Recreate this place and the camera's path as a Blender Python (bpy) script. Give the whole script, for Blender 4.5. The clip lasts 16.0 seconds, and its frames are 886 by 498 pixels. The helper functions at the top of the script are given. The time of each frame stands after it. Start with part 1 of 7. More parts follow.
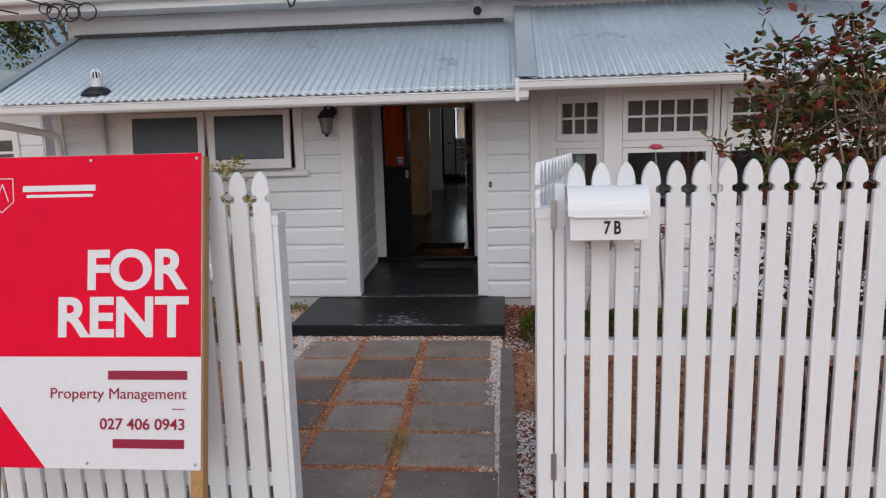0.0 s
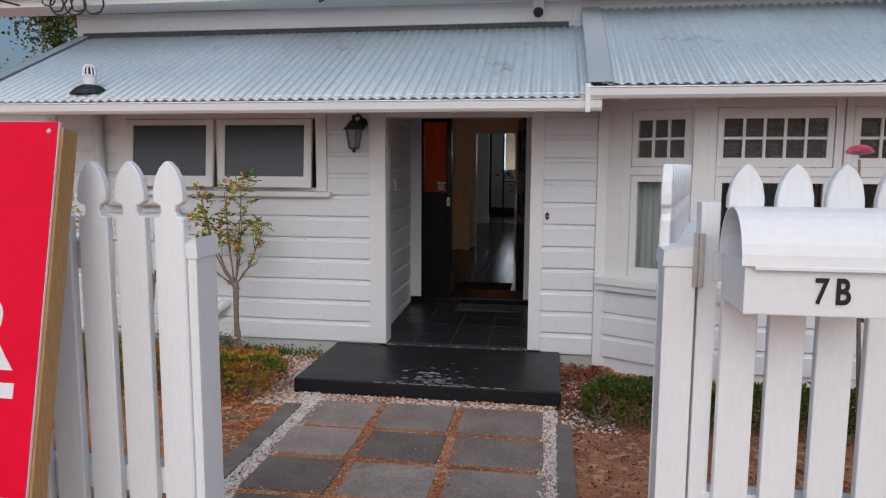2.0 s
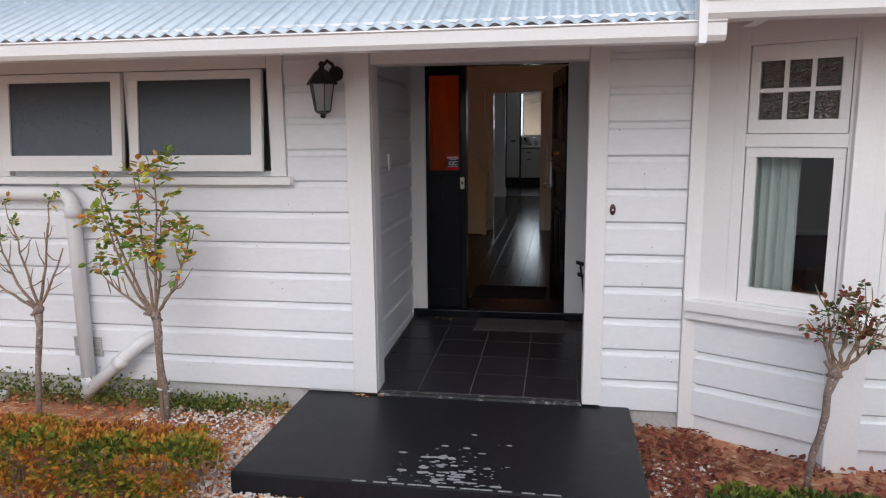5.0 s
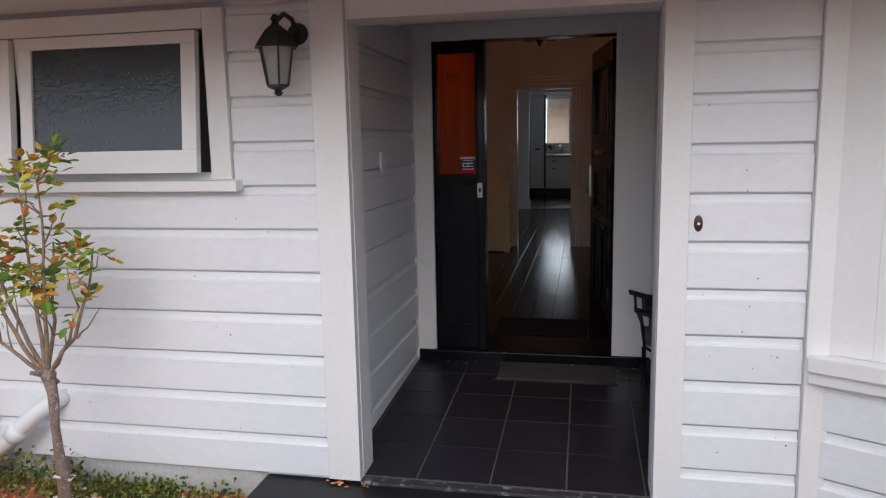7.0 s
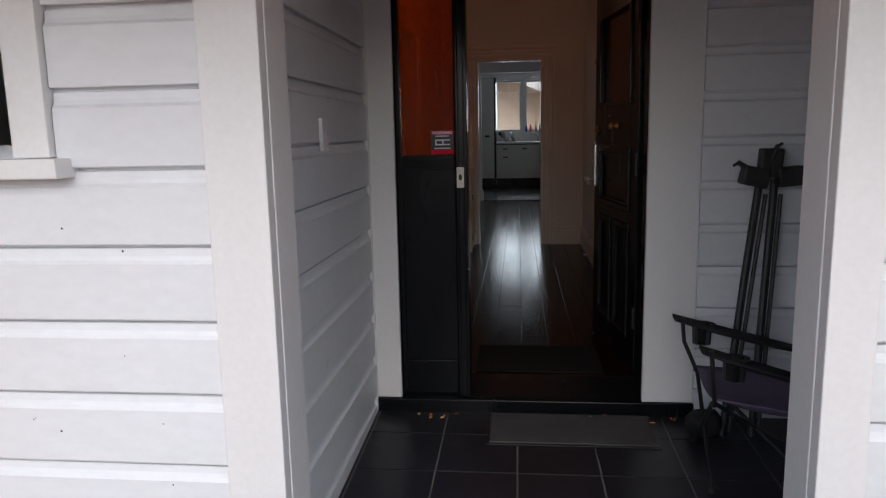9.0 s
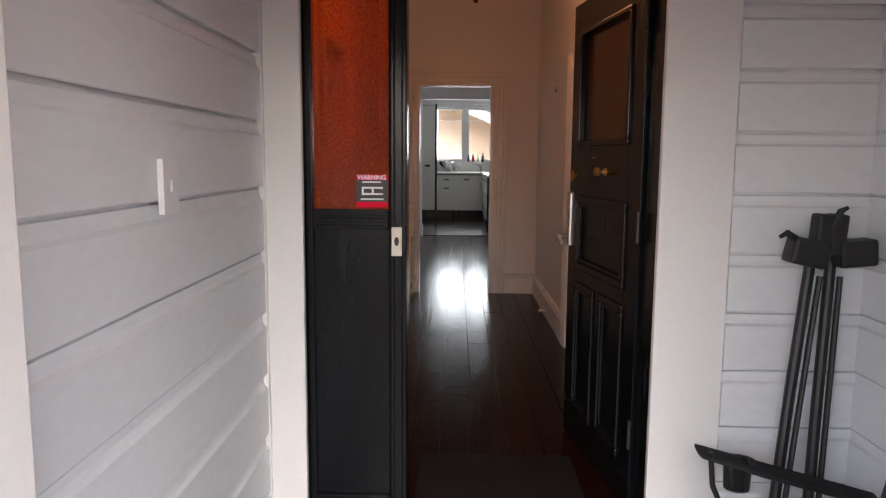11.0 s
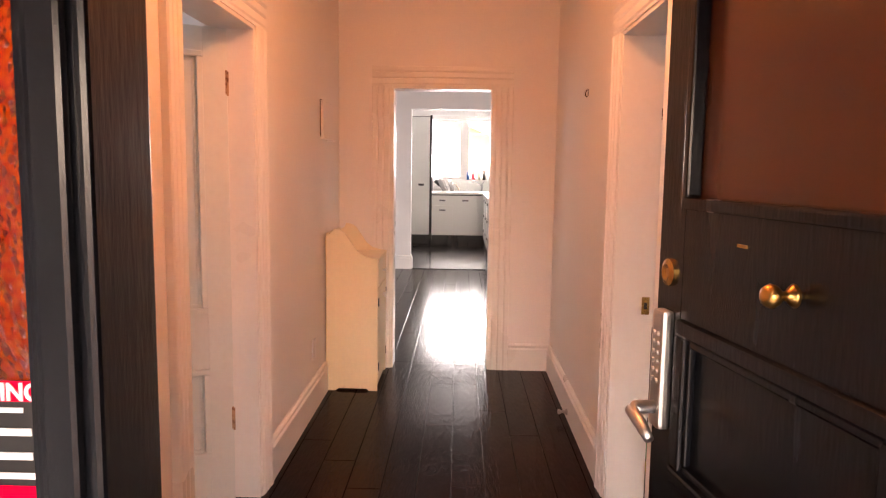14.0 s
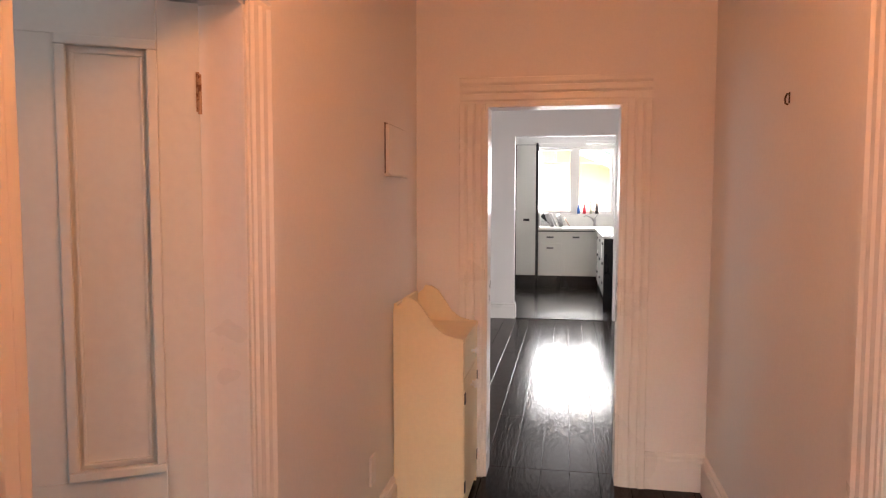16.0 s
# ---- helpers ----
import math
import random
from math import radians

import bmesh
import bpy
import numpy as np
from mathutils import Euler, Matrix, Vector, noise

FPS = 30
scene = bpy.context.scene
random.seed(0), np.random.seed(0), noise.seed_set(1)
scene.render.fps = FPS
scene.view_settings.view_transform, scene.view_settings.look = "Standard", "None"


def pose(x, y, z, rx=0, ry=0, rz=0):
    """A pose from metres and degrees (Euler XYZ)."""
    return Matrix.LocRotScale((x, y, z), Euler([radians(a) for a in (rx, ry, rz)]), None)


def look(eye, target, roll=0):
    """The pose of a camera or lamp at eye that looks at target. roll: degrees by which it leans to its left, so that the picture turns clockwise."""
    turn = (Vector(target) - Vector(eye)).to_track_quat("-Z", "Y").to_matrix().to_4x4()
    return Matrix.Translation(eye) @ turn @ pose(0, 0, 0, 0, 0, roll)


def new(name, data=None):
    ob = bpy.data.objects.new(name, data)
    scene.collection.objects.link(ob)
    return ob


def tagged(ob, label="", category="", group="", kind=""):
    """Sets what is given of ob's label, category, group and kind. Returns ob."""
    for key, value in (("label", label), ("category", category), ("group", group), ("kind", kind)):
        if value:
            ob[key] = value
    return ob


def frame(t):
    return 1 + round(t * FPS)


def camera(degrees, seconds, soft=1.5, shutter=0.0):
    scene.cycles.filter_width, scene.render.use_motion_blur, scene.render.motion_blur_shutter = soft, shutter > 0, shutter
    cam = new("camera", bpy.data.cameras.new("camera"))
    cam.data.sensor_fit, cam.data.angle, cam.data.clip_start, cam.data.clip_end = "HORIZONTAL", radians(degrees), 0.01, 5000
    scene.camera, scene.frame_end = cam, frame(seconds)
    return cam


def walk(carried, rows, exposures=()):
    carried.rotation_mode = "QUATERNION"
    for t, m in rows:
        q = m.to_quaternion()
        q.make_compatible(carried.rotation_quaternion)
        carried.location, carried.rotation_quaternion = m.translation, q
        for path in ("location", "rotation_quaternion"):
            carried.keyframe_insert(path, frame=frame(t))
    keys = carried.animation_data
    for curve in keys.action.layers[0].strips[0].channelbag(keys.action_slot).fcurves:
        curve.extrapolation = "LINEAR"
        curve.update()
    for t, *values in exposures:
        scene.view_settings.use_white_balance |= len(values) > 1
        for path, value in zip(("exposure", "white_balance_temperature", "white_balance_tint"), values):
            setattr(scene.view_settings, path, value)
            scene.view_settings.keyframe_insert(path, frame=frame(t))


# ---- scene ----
cam = camera(64.8, 16.0, 1.2)
PATH = [
    (0, (0.348, -0.864, 1.81), (0.17, 1.099, 1.473), -1.6),
    (0.5, (0.342, -0.653, 1.755), (0.111, 1.307, 1.429), -0.3),
    (1, (0.295, -0.279, 1.668), (0.086, 1.698, 1.472), -0.2),
    (1.5, (0.279, -0.079, 1.678), (0.078, 1.9, 1.469), -1.0),
    (2, (0.234, 0.312, 1.671), (-0.068, 2.275, 1.432), 0.3),
    (2.5, (0.174, 0.632, 1.663), (-0.151, 2.582, 1.36), -0.0),
    (3, (0.118, 1.005, 1.702), (-0.172, 2.958, 1.386), 0.0),
    (3.5, (0.086, 1.334, 1.693), (-0.236, 3.281, 1.368), -0.9),
    (4, (0.061, 1.63, 1.702), (-0.29, 3.572, 1.379), 0.3),
    (4.2, (0.022, 1.742, 1.727), (-0.302, 3.684, 1.373), -0.6),
    (6.3, (-0.158, 2.918, 1.634), (-0.503, 4.865, 1.333), -0.7),
    (6.5, (-0.18, 3.034, 1.627), (-0.515, 4.979, 1.305), -1.4),
    (7, (-0.22, 3.375, 1.572), (-0.61, 5.314, 1.274), -1.1),
    (7.5, (-0.322, 3.671, 1.547), (-0.721, 5.606, 1.238), -0.9),
    (8, (-0.452, 4.003, 1.529), (-0.703, 5.962, 1.217), -1.3),
    (8.5, (-0.495, 4.276, 1.486), (-0.736, 6.237, 1.176), -0.9),
    (9, (-0.589, 4.57, 1.475), (-0.804, 6.532, 1.15), -1.2),
    (11.3, (-0.66, 5.623, 1.575), (-0.679, 7.607, 1.323), 0.2),
    (11.5, (-0.65, 5.706, 1.611), (-0.666, 7.689, 1.357), -0.1),
    (12, (-0.629, 6.026, 1.634), (-0.675, 8.015, 1.433), 0.7),
    (12.5, (-0.608, 6.303, 1.628), (-0.649, 8.291, 1.418), -0.4),
    (13, (-0.613, 6.598, 1.652), (-0.59, 8.588, 1.458), -0.7),
    (13.5, (-0.578, 6.895, 1.647), (-0.55, 8.881, 1.413), -0.2),
    (14, (-0.556, 7.213, 1.66), (-0.601, 9.2, 1.437), 0.8),
    (14.5, (-0.552, 7.521, 1.654), (-0.615, 9.505, 1.413), 0.7),
    (15, (-0.568, 7.747, 1.654), (-0.637, 9.731, 1.413), -0.3),
    (15.5, (-0.563, 8.037, 1.676), (-0.775, 10.013, 1.456), 0.1),
    (16, (-0.608, 8.385, 1.736), (-0.955, 10.35, 1.594), 0.1),
]
EXPOSURES = [(0, -1.0, 5800, 10), (2.5, -0.82, 5800, 10), (4, -0.5, 5800, 10), (7, -0.38, 5750, 10), (8.5, -0.32, 5750, 10), (9.2, -0.05, 5750, 10), (10.3, 0.8, 5900, 11), (11.3, 1.85, 6250, 13), (12.0, 2.2, 6450, 16), (12.6, 2.45, 6750, 19), (13.1, 2.85, 7150, 24), (13.6, 3.45, 7300, 27), (14.2, 3.5, 7250, 25), (14.9, 3.25, 6850, 20), (16, 3.15, 6650, 17)]
walk(cam, [(t, look(eye, target, roll)) for t, eye, target, roll in PATH], EXPOSURES)

# ---- exposure, world, sun ----
world = bpy.data.worlds.new("sky")
scene.world = world
world.use_nodes = True
wn = world.node_tree.nodes
sky = wn.new("ShaderNodeTexSky")
sky.sky_type = 'NISHITA'
sky.sun_disc = False
sky.sun_elevation = radians(37)
sky.sun_rotation = radians(174)
sky.air_density, sky.dust_density, sky.ozone_density = 1.0, 4.0, 1.0
world.node_tree.links.new(sky.outputs[0], wn["Background"].inputs[0])
wn["Background"].inputs[1].default_value = 0.15
sun_data = bpy.data.lights.new("sun", 'SUN')
sun_data.energy, sun_data.angle, sun_data.color = 2.6, radians(130), (1.0, 0.965, 0.91)
sun = new("sun", sun_data)
sun.matrix_world = look((0.8, -7.2, 5.5), (0, 0, 0))


HALL_W, LIV_W, BED_W, LEFT_W, KIT_W = 3.1, 3.0, 2.0, 3.4, 18.0


# ---- materials ----
def wire(nt, a, b):
    nt.links.new(a, b)


def surface(name, colour, rough=0.5, metal=0.0, vary=0.12, big=1.2, fine=60.0, bump=0.12, spread=0.0, dirt=None, dirt_at=0.62, dirt_scale=4.0, rough_vary=0.1, stretch=(1, 1, 1), coat=0.0, spec=0.5):
    """A procedural surface: two scales of tone, optional stains, fine relief, optional difference from piece to piece."""
    m = bpy.data.materials.new(name)
    m.use_nodes = True
    nt = m.node_tree
    n = nt.nodes
    bsdf = n["Principled BSDF"]
    geo = n.new("ShaderNodeNewGeometry")
    mp = n.new("ShaderNodeMapping")
    mp.inputs["Scale"].default_value = stretch
    wire(nt, geo.outputs["Position"], mp.inputs[0])
    nb = n.new("ShaderNodeTexNoise")
    nb.inputs["Scale"].default_value, nb.inputs["Detail"].default_value = big, 5
    nf = n.new("ShaderNodeTexNoise")
    nf.inputs["Scale"].default_value, nf.inputs["Detail"].default_value = fine, 3
    wire(nt, mp.outputs[0], nb.inputs[0])
    wire(nt, mp.outputs[0], nf.inputs[0])
    add = n.new("ShaderNodeMath")
    add.operation = 'ADD'
    wire(nt, nb.outputs[0], add.inputs[0])
    wire(nt, nf.outputs[0], add.inputs[1])
    rng = n.new("ShaderNodeMapRange")
    rng.inputs["From Min"].default_value, rng.inputs["From Max"].default_value = 0.7, 1.3
    rng.inputs["To Min"].default_value, rng.inputs["To Max"].default_value = 1 - vary, 1 + vary
    wire(nt, add.outputs[0], rng.inputs[0])
    tone = rng.outputs[0]
    if spread:
        info = n.new("ShaderNodeObjectInfo")
        r2 = n.new("ShaderNodeMapRange")
        r2.inputs["To Min"].default_value, r2.inputs["To Max"].default_value = 1 - spread, 1 + spread
        wire(nt, info.outputs["Random"], r2.inputs[0])
        mul = n.new("ShaderNodeMath")
        mul.operation = 'MULTIPLY'
        wire(nt, tone, mul.inputs[0])
        wire(nt, r2.outputs[0], mul.inputs[1])
        tone = mul.outputs[0]
    hsv = n.new("ShaderNodeHueSaturation")
    hsv.inputs["Color"].default_value = (*colour, 1)
    wire(nt, tone, hsv.inputs["Value"])
    out = hsv.outputs[0]
    if dirt:
        nd = n.new("ShaderNodeTexNoise")
        nd.inputs["Scale"].default_value, nd.inputs["Detail"].default_value, nd.inputs["Roughness"].default_value = dirt_scale, 8, 0.65
        wire(nt, mp.outputs[0], nd.inputs[0])
        rd = n.new("ShaderNodeMapRange")
        rd.inputs["From Min"].default_value, rd.inputs["From Max"].default_value = dirt_at, dirt_at + 0.1
        wire(nt, nd.outputs[0], rd.inputs[0])
        mix = n.new("ShaderNodeMix")
        mix.data_type = 'RGBA'
        wire(nt, rd.outputs[0], mix.inputs[0])
        wire(nt, out, mix.inputs[6])
        mix.inputs[7].default_value = (*dirt, 1)
        out = mix.outputs[2]
    wire(nt, out, bsdf.inputs["Base Color"])
    rr = n.new("ShaderNodeMapRange")
    rr.inputs["To Min"].default_value, rr.inputs["To Max"].default_value = max(0.02, rough - rough_vary), min(1, rough + rough_vary)
    wire(nt, nb.outputs[0], rr.inputs[0])
    wire(nt, rr.outputs[0], bsdf.inputs["Roughness"])
    bsdf.inputs["Metallic"].default_value = metal
    bsdf.inputs["Coat Weight"].default_value = coat
    bsdf.inputs["Specular IOR Level"].default_value = spec
    if bump:
        bp = n.new("ShaderNodeBump")
        bp.inputs["Strength"].default_value, bp.inputs["Distance"].default_value = bump, 0.004
        wire(nt, nf.outputs[0], bp.inputs["Height"])
        wire(nt, bp.outputs[0], bsdf.inputs["Normal"])
    return m


def clear_glass(name, tint, rough=0.02, see=0.9, gloss=0.08, wavy=0.0, wave_scale=30.0, tint2=None, shine_through=False, deep=(0.88, 0.62, 0.45)):
    """Pane: mostly see-through by its tint, with a gloss over it."""
    m = bpy.data.materials.new(name)
    m.use_nodes = True
    nt = m.node_tree
    n = nt.nodes
    n.remove(n["Principled BSDF"])
    tr = n.new("ShaderNodeBsdfTransparent")
    tr.inputs[0].default_value = (*tint, 1)
    gl = n.new("ShaderNodeBsdfGlossy")
    gl.inputs["Roughness"].default_value = rough
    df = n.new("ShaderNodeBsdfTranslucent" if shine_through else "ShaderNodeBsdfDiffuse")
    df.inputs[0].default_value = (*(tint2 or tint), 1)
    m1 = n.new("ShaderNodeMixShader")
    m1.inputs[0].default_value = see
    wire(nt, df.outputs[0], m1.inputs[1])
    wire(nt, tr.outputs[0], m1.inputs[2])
    m2 = n.new("ShaderNodeMixShader")
    fr = n.new("ShaderNodeFresnel")
    fr.inputs[0].default_value = 1.5
    fa = n.new("ShaderNodeMath")
    fa.operation = 'ADD'
    fa.use_clamp = True
    wire(nt, fr.outputs[0], fa.inputs[0])
    fa.inputs[1].default_value = gloss - 0.04
    wire(nt, fa.outputs[0], m2.inputs[0])
    wire(nt, m1.outputs[0], m2.inputs[1])
    wire(nt, gl.outputs[0], m2.inputs[2])
    wire(nt, m2.outputs[0], n["Material Output"].inputs[0])
    if wavy:
        geo = n.new("ShaderNodeNewGeometry")
        vo = n.new("ShaderNodeTexVoronoi")
        vo.inputs["Scale"].default_value = wave_scale
        wire(nt, geo.outputs["Position"], vo.inputs[0])
        bp = n.new("ShaderNodeBump")
        bp.inputs["Strength"].default_value, bp.inputs["Distance"].default_value = wavy, 0.01
        wire(nt, vo.outputs["Distance"], bp.inputs["Height"])
        wire(nt, bp.outputs[0], gl.inputs["Normal"])
        wire(nt, bp.outputs[0], fr.inputs["Normal"])
        mixc = n.new("ShaderNodeMix")
        mixc.data_type = 'RGBA'
        rv = n.new("ShaderNodeMapRange")
        rv.inputs["From Min"].default_value, rv.inputs["From Max"].default_value = 0.1, 0.7
        wire(nt, vo.outputs["Distance"], rv.inputs[0])
        wire(nt, rv.outputs[0], mixc.inputs[0])
        mixc.inputs[6].default_value = (*tint, 1)
        mixc.inputs[7].default_value = (*[c * k for c, k in zip(tint, deep)], 1)
        wire(nt, mixc.outputs[2], tr.inputs[0])
        if shine_through:
            mixd = n.new("ShaderNodeMix")
            mixd.data_type = 'RGBA'
            wire(nt, rv.outputs[0], mixd.inputs[0])
            mixd.inputs[6].default_value = (*[c * k for c, k in zip(tint2, (1.3, 1.6, 1.6))], 1)
            mixd.inputs[7].default_value = (*[c * k for c, k in zip(tint2, deep)], 1)
            wire(nt, mixd.outputs[2], df.inputs[0])
    return m


def glow(name, colour, strength):
    m = bpy.data.materials.new(name)
    m.use_nodes = True
    b = m.node_tree.nodes["Principled BSDF"]
    b.inputs["Base Color"].default_value = (*colour, 1)
    b.inputs["Emission Color"].default_value = (*colour, 1)
    b.inputs["Emission Strength"].default_value = strength
    return m


WHITE = surface("white_weatherboard_paint", (0.77, 0.79, 0.82), 0.45, vary=0.035, big=0.9, fine=45, bump=0.10, spread=0.02, dirt=(0.60, 0.60, 0.58), dirt_at=0.68, dirt_scale=3.0, stretch=(0.5, 0.5, 1))
TRIM = surface("white_trim_paint", (0.79, 0.79, 0.79), 0.4, vary=0.03, fine=70, bump=0.07, dirt=(0.52, 0.50, 0.46), dirt_at=0.72, dirt_scale=5)
FENCE = surface("white_fence_paint", (0.82, 0.84, 0.86), 0.45, vary=0.035, big=2.5, fine=30, bump=0.16, spread=0.03, dirt=(0.62, 0.62, 0.60), dirt_at=0.69, dirt_scale=7, stretch=(4, 4, 0.8))
PIPE = surface("white_pipe_plastic", (0.76, 0.77, 0.78), 0.35, vary=0.03, bump=0.02)
INNER = surface("white_interior_plaster", (0.80, 0.79, 0.77), 0.55, vary=0.02, big=0.8, fine=90, bump=0.04)
GLOSSW = surface("white_gloss_joinery", (0.80, 0.79, 0.76), 0.3, vary=0.02, fine=60, bump=0.04, dirt=(0.5, 0.4, 0.3), dirt_at=0.76, dirt_scale=9)
ROOF = surface("blue_grey_roof_paint", (0.38, 0.45, 0.51), 0.34, metal=0.25, vary=0.12, big=0.7, fine=20, bump=0.03, spread=0.05, dirt=(0.24, 0.27, 0.30), dirt_at=0.62, dirt_scale=2.2, rough_vary=0.08)
FLASH = surface("pale_grey_flashing", (0.48, 0.53, 0.57), 0.4, metal=0.25, vary=0.06, bump=0.03)
DARKLEAD = surface("dark_lead_flashing", (0.05, 0.05, 0.055), 0.55, vary=0.3, bump=0.2)
BLACK = surface("black_gloss_paint", (0.0045, 0.0055, 0.0075), 0.24, vary=0.2, big=3, fine=35, bump=0.16, dirt=(0.012, 0.014, 0.016), dirt_at=0.62, dirt_scale=6, stretch=(3, 3, 0.6), spec=0.25)
BLACKSTEP = surface("black_painted_concrete", (0.011, 0.012, 0.015), 0.45, vary=0.3, big=2, fine=30, bump=0.12, dirt=(0.026, 0.028, 0.031), dirt_at=0.60, dirt_scale=3, spec=0.3)
FLAKE = surface("bare_concrete_flake", (0.30, 0.30, 0.31), 0.8, vary=0.25, bump=0.3)
CONCRETE = surface("grey_concrete", (0.50, 0.50, 0.49), 0.8, vary=0.15, big=2, fine=50, bump=0.3, dirt=(0.16, 0.15, 0.12), dirt_at=0.56, dirt_scale=3)
PAVER = surface("charcoal_paving_slab", (0.255, 0.215, 0.19), 0.8, vary=0.28, big=4, fine=70, bump=0.6, spread=0.34, dirt=(0.22, 0.17, 0.13), dirt_at=0.60, dirt_scale=5, spec=0.2)
EDGER = surface("weathered_timber_edging", (0.20, 0.17, 0.15), 0.85, vary=0.3, fine=30, bump=0.3, stretch=(1, 6, 1))
SOIL = surface("leaf_mulch_soil", (0.36, 0.155, 0.08), 0.95, vary=0.6, big=2.2, fine=70, bump=1.0, dirt=(0.56, 0.37, 0.22), dirt_at=0.52, dirt_scale=14)
GRAVEL = surface("pale_gravel", (0.52, 0.49, 0.47), 0.8, vary=0.2, fine=90, bump=0.3, spread=0.1)
TILE = surface("dark_porch_tile", (0.017, 0.017, 0.023), 0.36, vary=0.22, big=2, fine=25, bump=0.10, spread=0.12, dirt=(0.034, 0.034, 0.038), dirt_at=0.63, dirt_scale=5, spec=0.3)
GROUT = surface("dark_grey_grout", (0.13, 0.125, 0.12), 0.85, vary=0.2, bump=0.2)
MAT = surface("grey_doormat_fibre", (0.055, 0.055, 0.057), 0.95, vary=0.35, big=5, fine=180, bump=0.9)
FLOORB = surface("dark_stained_floorboard", (0.015, 0.0045, 0.0028), 0.12, vary=0.35, big=3, fine=26, bump=0.42, spread=0.22, rough_vary=0.07, stretch=(3, 0.5, 1), spec=0.06)
TIMBER = surface("raw_pine_timber", (0.42, 0.24, 0.09), 0.6, vary=0.2, big=2, fine=25, bump=0.15, stretch=(6, 6, 0.8))
GLASS = clear_glass("window_glass", (0.90, 0.92, 0.91), 0.01, 1.0, 0.03)
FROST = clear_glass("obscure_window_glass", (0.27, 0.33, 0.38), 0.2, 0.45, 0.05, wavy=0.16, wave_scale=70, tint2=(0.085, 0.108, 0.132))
AMBER = clear_glass("amber_textured_glass", (1.0, 0.60, 0.035), 0.10, 0.80, 0.02, wavy=0.35, wave_scale=120, tint2=(1.0, 0.28, 0.006), shine_through=True, deep=(0.80, 0.42, 0.25))
CHROME = surface("brushed_steel", (0.50, 0.50, 0.50), 0.40, metal=1.0, vary=0.08, bump=0.02)
BRASS = surface("aged_brass", (0.55, 0.33, 0.10), 0.28, metal=1.0, vary=0.2, bump=0.05)
IRON = surface("black_cast_metal", (0.012, 0.012, 0.013), 0.45, vary=0.2, bump=0.1)
RED = surface("red_sign_print", (0.78, 0.002, 0.034), 0.42, vary=0.06, big=1.0, fine=12, bump=0.03, spec=0.1)
SIGNW = surface("white_sign_print", (0.80, 0.80, 0.82), 0.35, vary=0.03, bump=0.02)
MAROON = surface("maroon_print", (0.30, 0.004, 0.04), 0.4, vary=0.03, bump=0.0)
INK = surface("black_ink", (0.012, 0.012, 0.012), 0.4, vary=0.05, bump=0.0)
CREAM = surface("cream_painted_cabinet", (0.80, 0.69, 0.47), 0.4, vary=0.03, fine=50, bump=0.05)
KWHITE = surface("white_kitchen_lacquer", (0.80, 0.80, 0.76), 0.25, vary=0.02, bump=0.02)


# ---- mesh helpers ----
def box(bm, x0, x1, y0, y1, z0, z1, bevel=0.0, m=None):
    r = bmesh.ops.create_cube(bm, size=1.0)
    vs = r["verts"]
    for v in vs:
        v.co = Vector((x0 + (v.co.x + 0.5) * (x1 - x0), y0 + (v.co.y + 0.5) * (y1 - y0), z0 + (v.co.z + 0.5) * (z1 - z0)))
    if m is not None:
        bmesh.ops.transform(bm, matrix=m, verts=vs)
    if bevel:
        es = list({e for v in vs for e in v.link_edges})
        bmesh.ops.bevel(bm, geom=es, offset=bevel, segments=2, profile=0.6, affect='EDGES')


def prism(bm, pts, y0, y1, m=None):
    """The outline pts, in x and z, pushed through from y0 to y1."""
    a = [bm.verts.new((x, y0, z)) for x, z in pts]
    b = [bm.verts.new((x, y1, z)) for x, z in pts]
    bm.faces.new(a)
    bm.faces.new(b[::-1])
    k = len(pts)
    for i in range(k):
        bm.faces.new((a[i], b[i], b[(i + 1) % k], a[(i + 1) % k]))
    if m is not None:
        bmesh.ops.transform(bm, matrix=m, verts=a + b)


def extrude_x(bm, prof, x0, x1, m=None):
    """The profile prof, in y and z, run along x."""
    a = [bm.verts.new((x0, y, z)) for y, z in prof]
    b = [bm.verts.new((x1, y, z)) for y, z in prof]
    k = len(prof)
    bm.faces.new(a)
    bm.faces.new(b[::-1])
    for i in range(k):
        bm.faces.new((a[i], b[i], b[(i + 1) % k], a[(i + 1) % k]))
    if m is not None:
        bmesh.ops.transform(bm, matrix=m, verts=a + b)


def tube(bm, pts, radii, seg=8, cap=True):
    """A round bar through pts, of the given radius or radii."""
    pts = [Vector(p) for p in pts]
    if not isinstance(radii, (list, tuple)):
        radii = [radii] * len(pts)
    rings = []
    side = None
    for i, p in enumerate(pts):
        d = (pts[min(i + 1, len(pts) - 1)] - pts[max(i - 1, 0)]).normalized()
        if side is None:
            side = d.orthogonal().normalized()
        else:
            side = (side - d * side.dot(d)).normalized()
        up = d.cross(side)
        rings.append([bm.verts.new(p + (side * math.cos(2 * math.pi * k / seg) + up * math.sin(2 * math.pi * k / seg)) * radii[i]) for k in range(seg)])
    for a, b in zip(rings, rings[1:]):
        for k in range(seg):
            bm.faces.new((a[k], a[(k + 1) % seg], b[(k + 1) % seg], b[k]))
    if cap:
        bm.faces.new(rings[0][::-1])
        bm.faces.new(rings[-1])


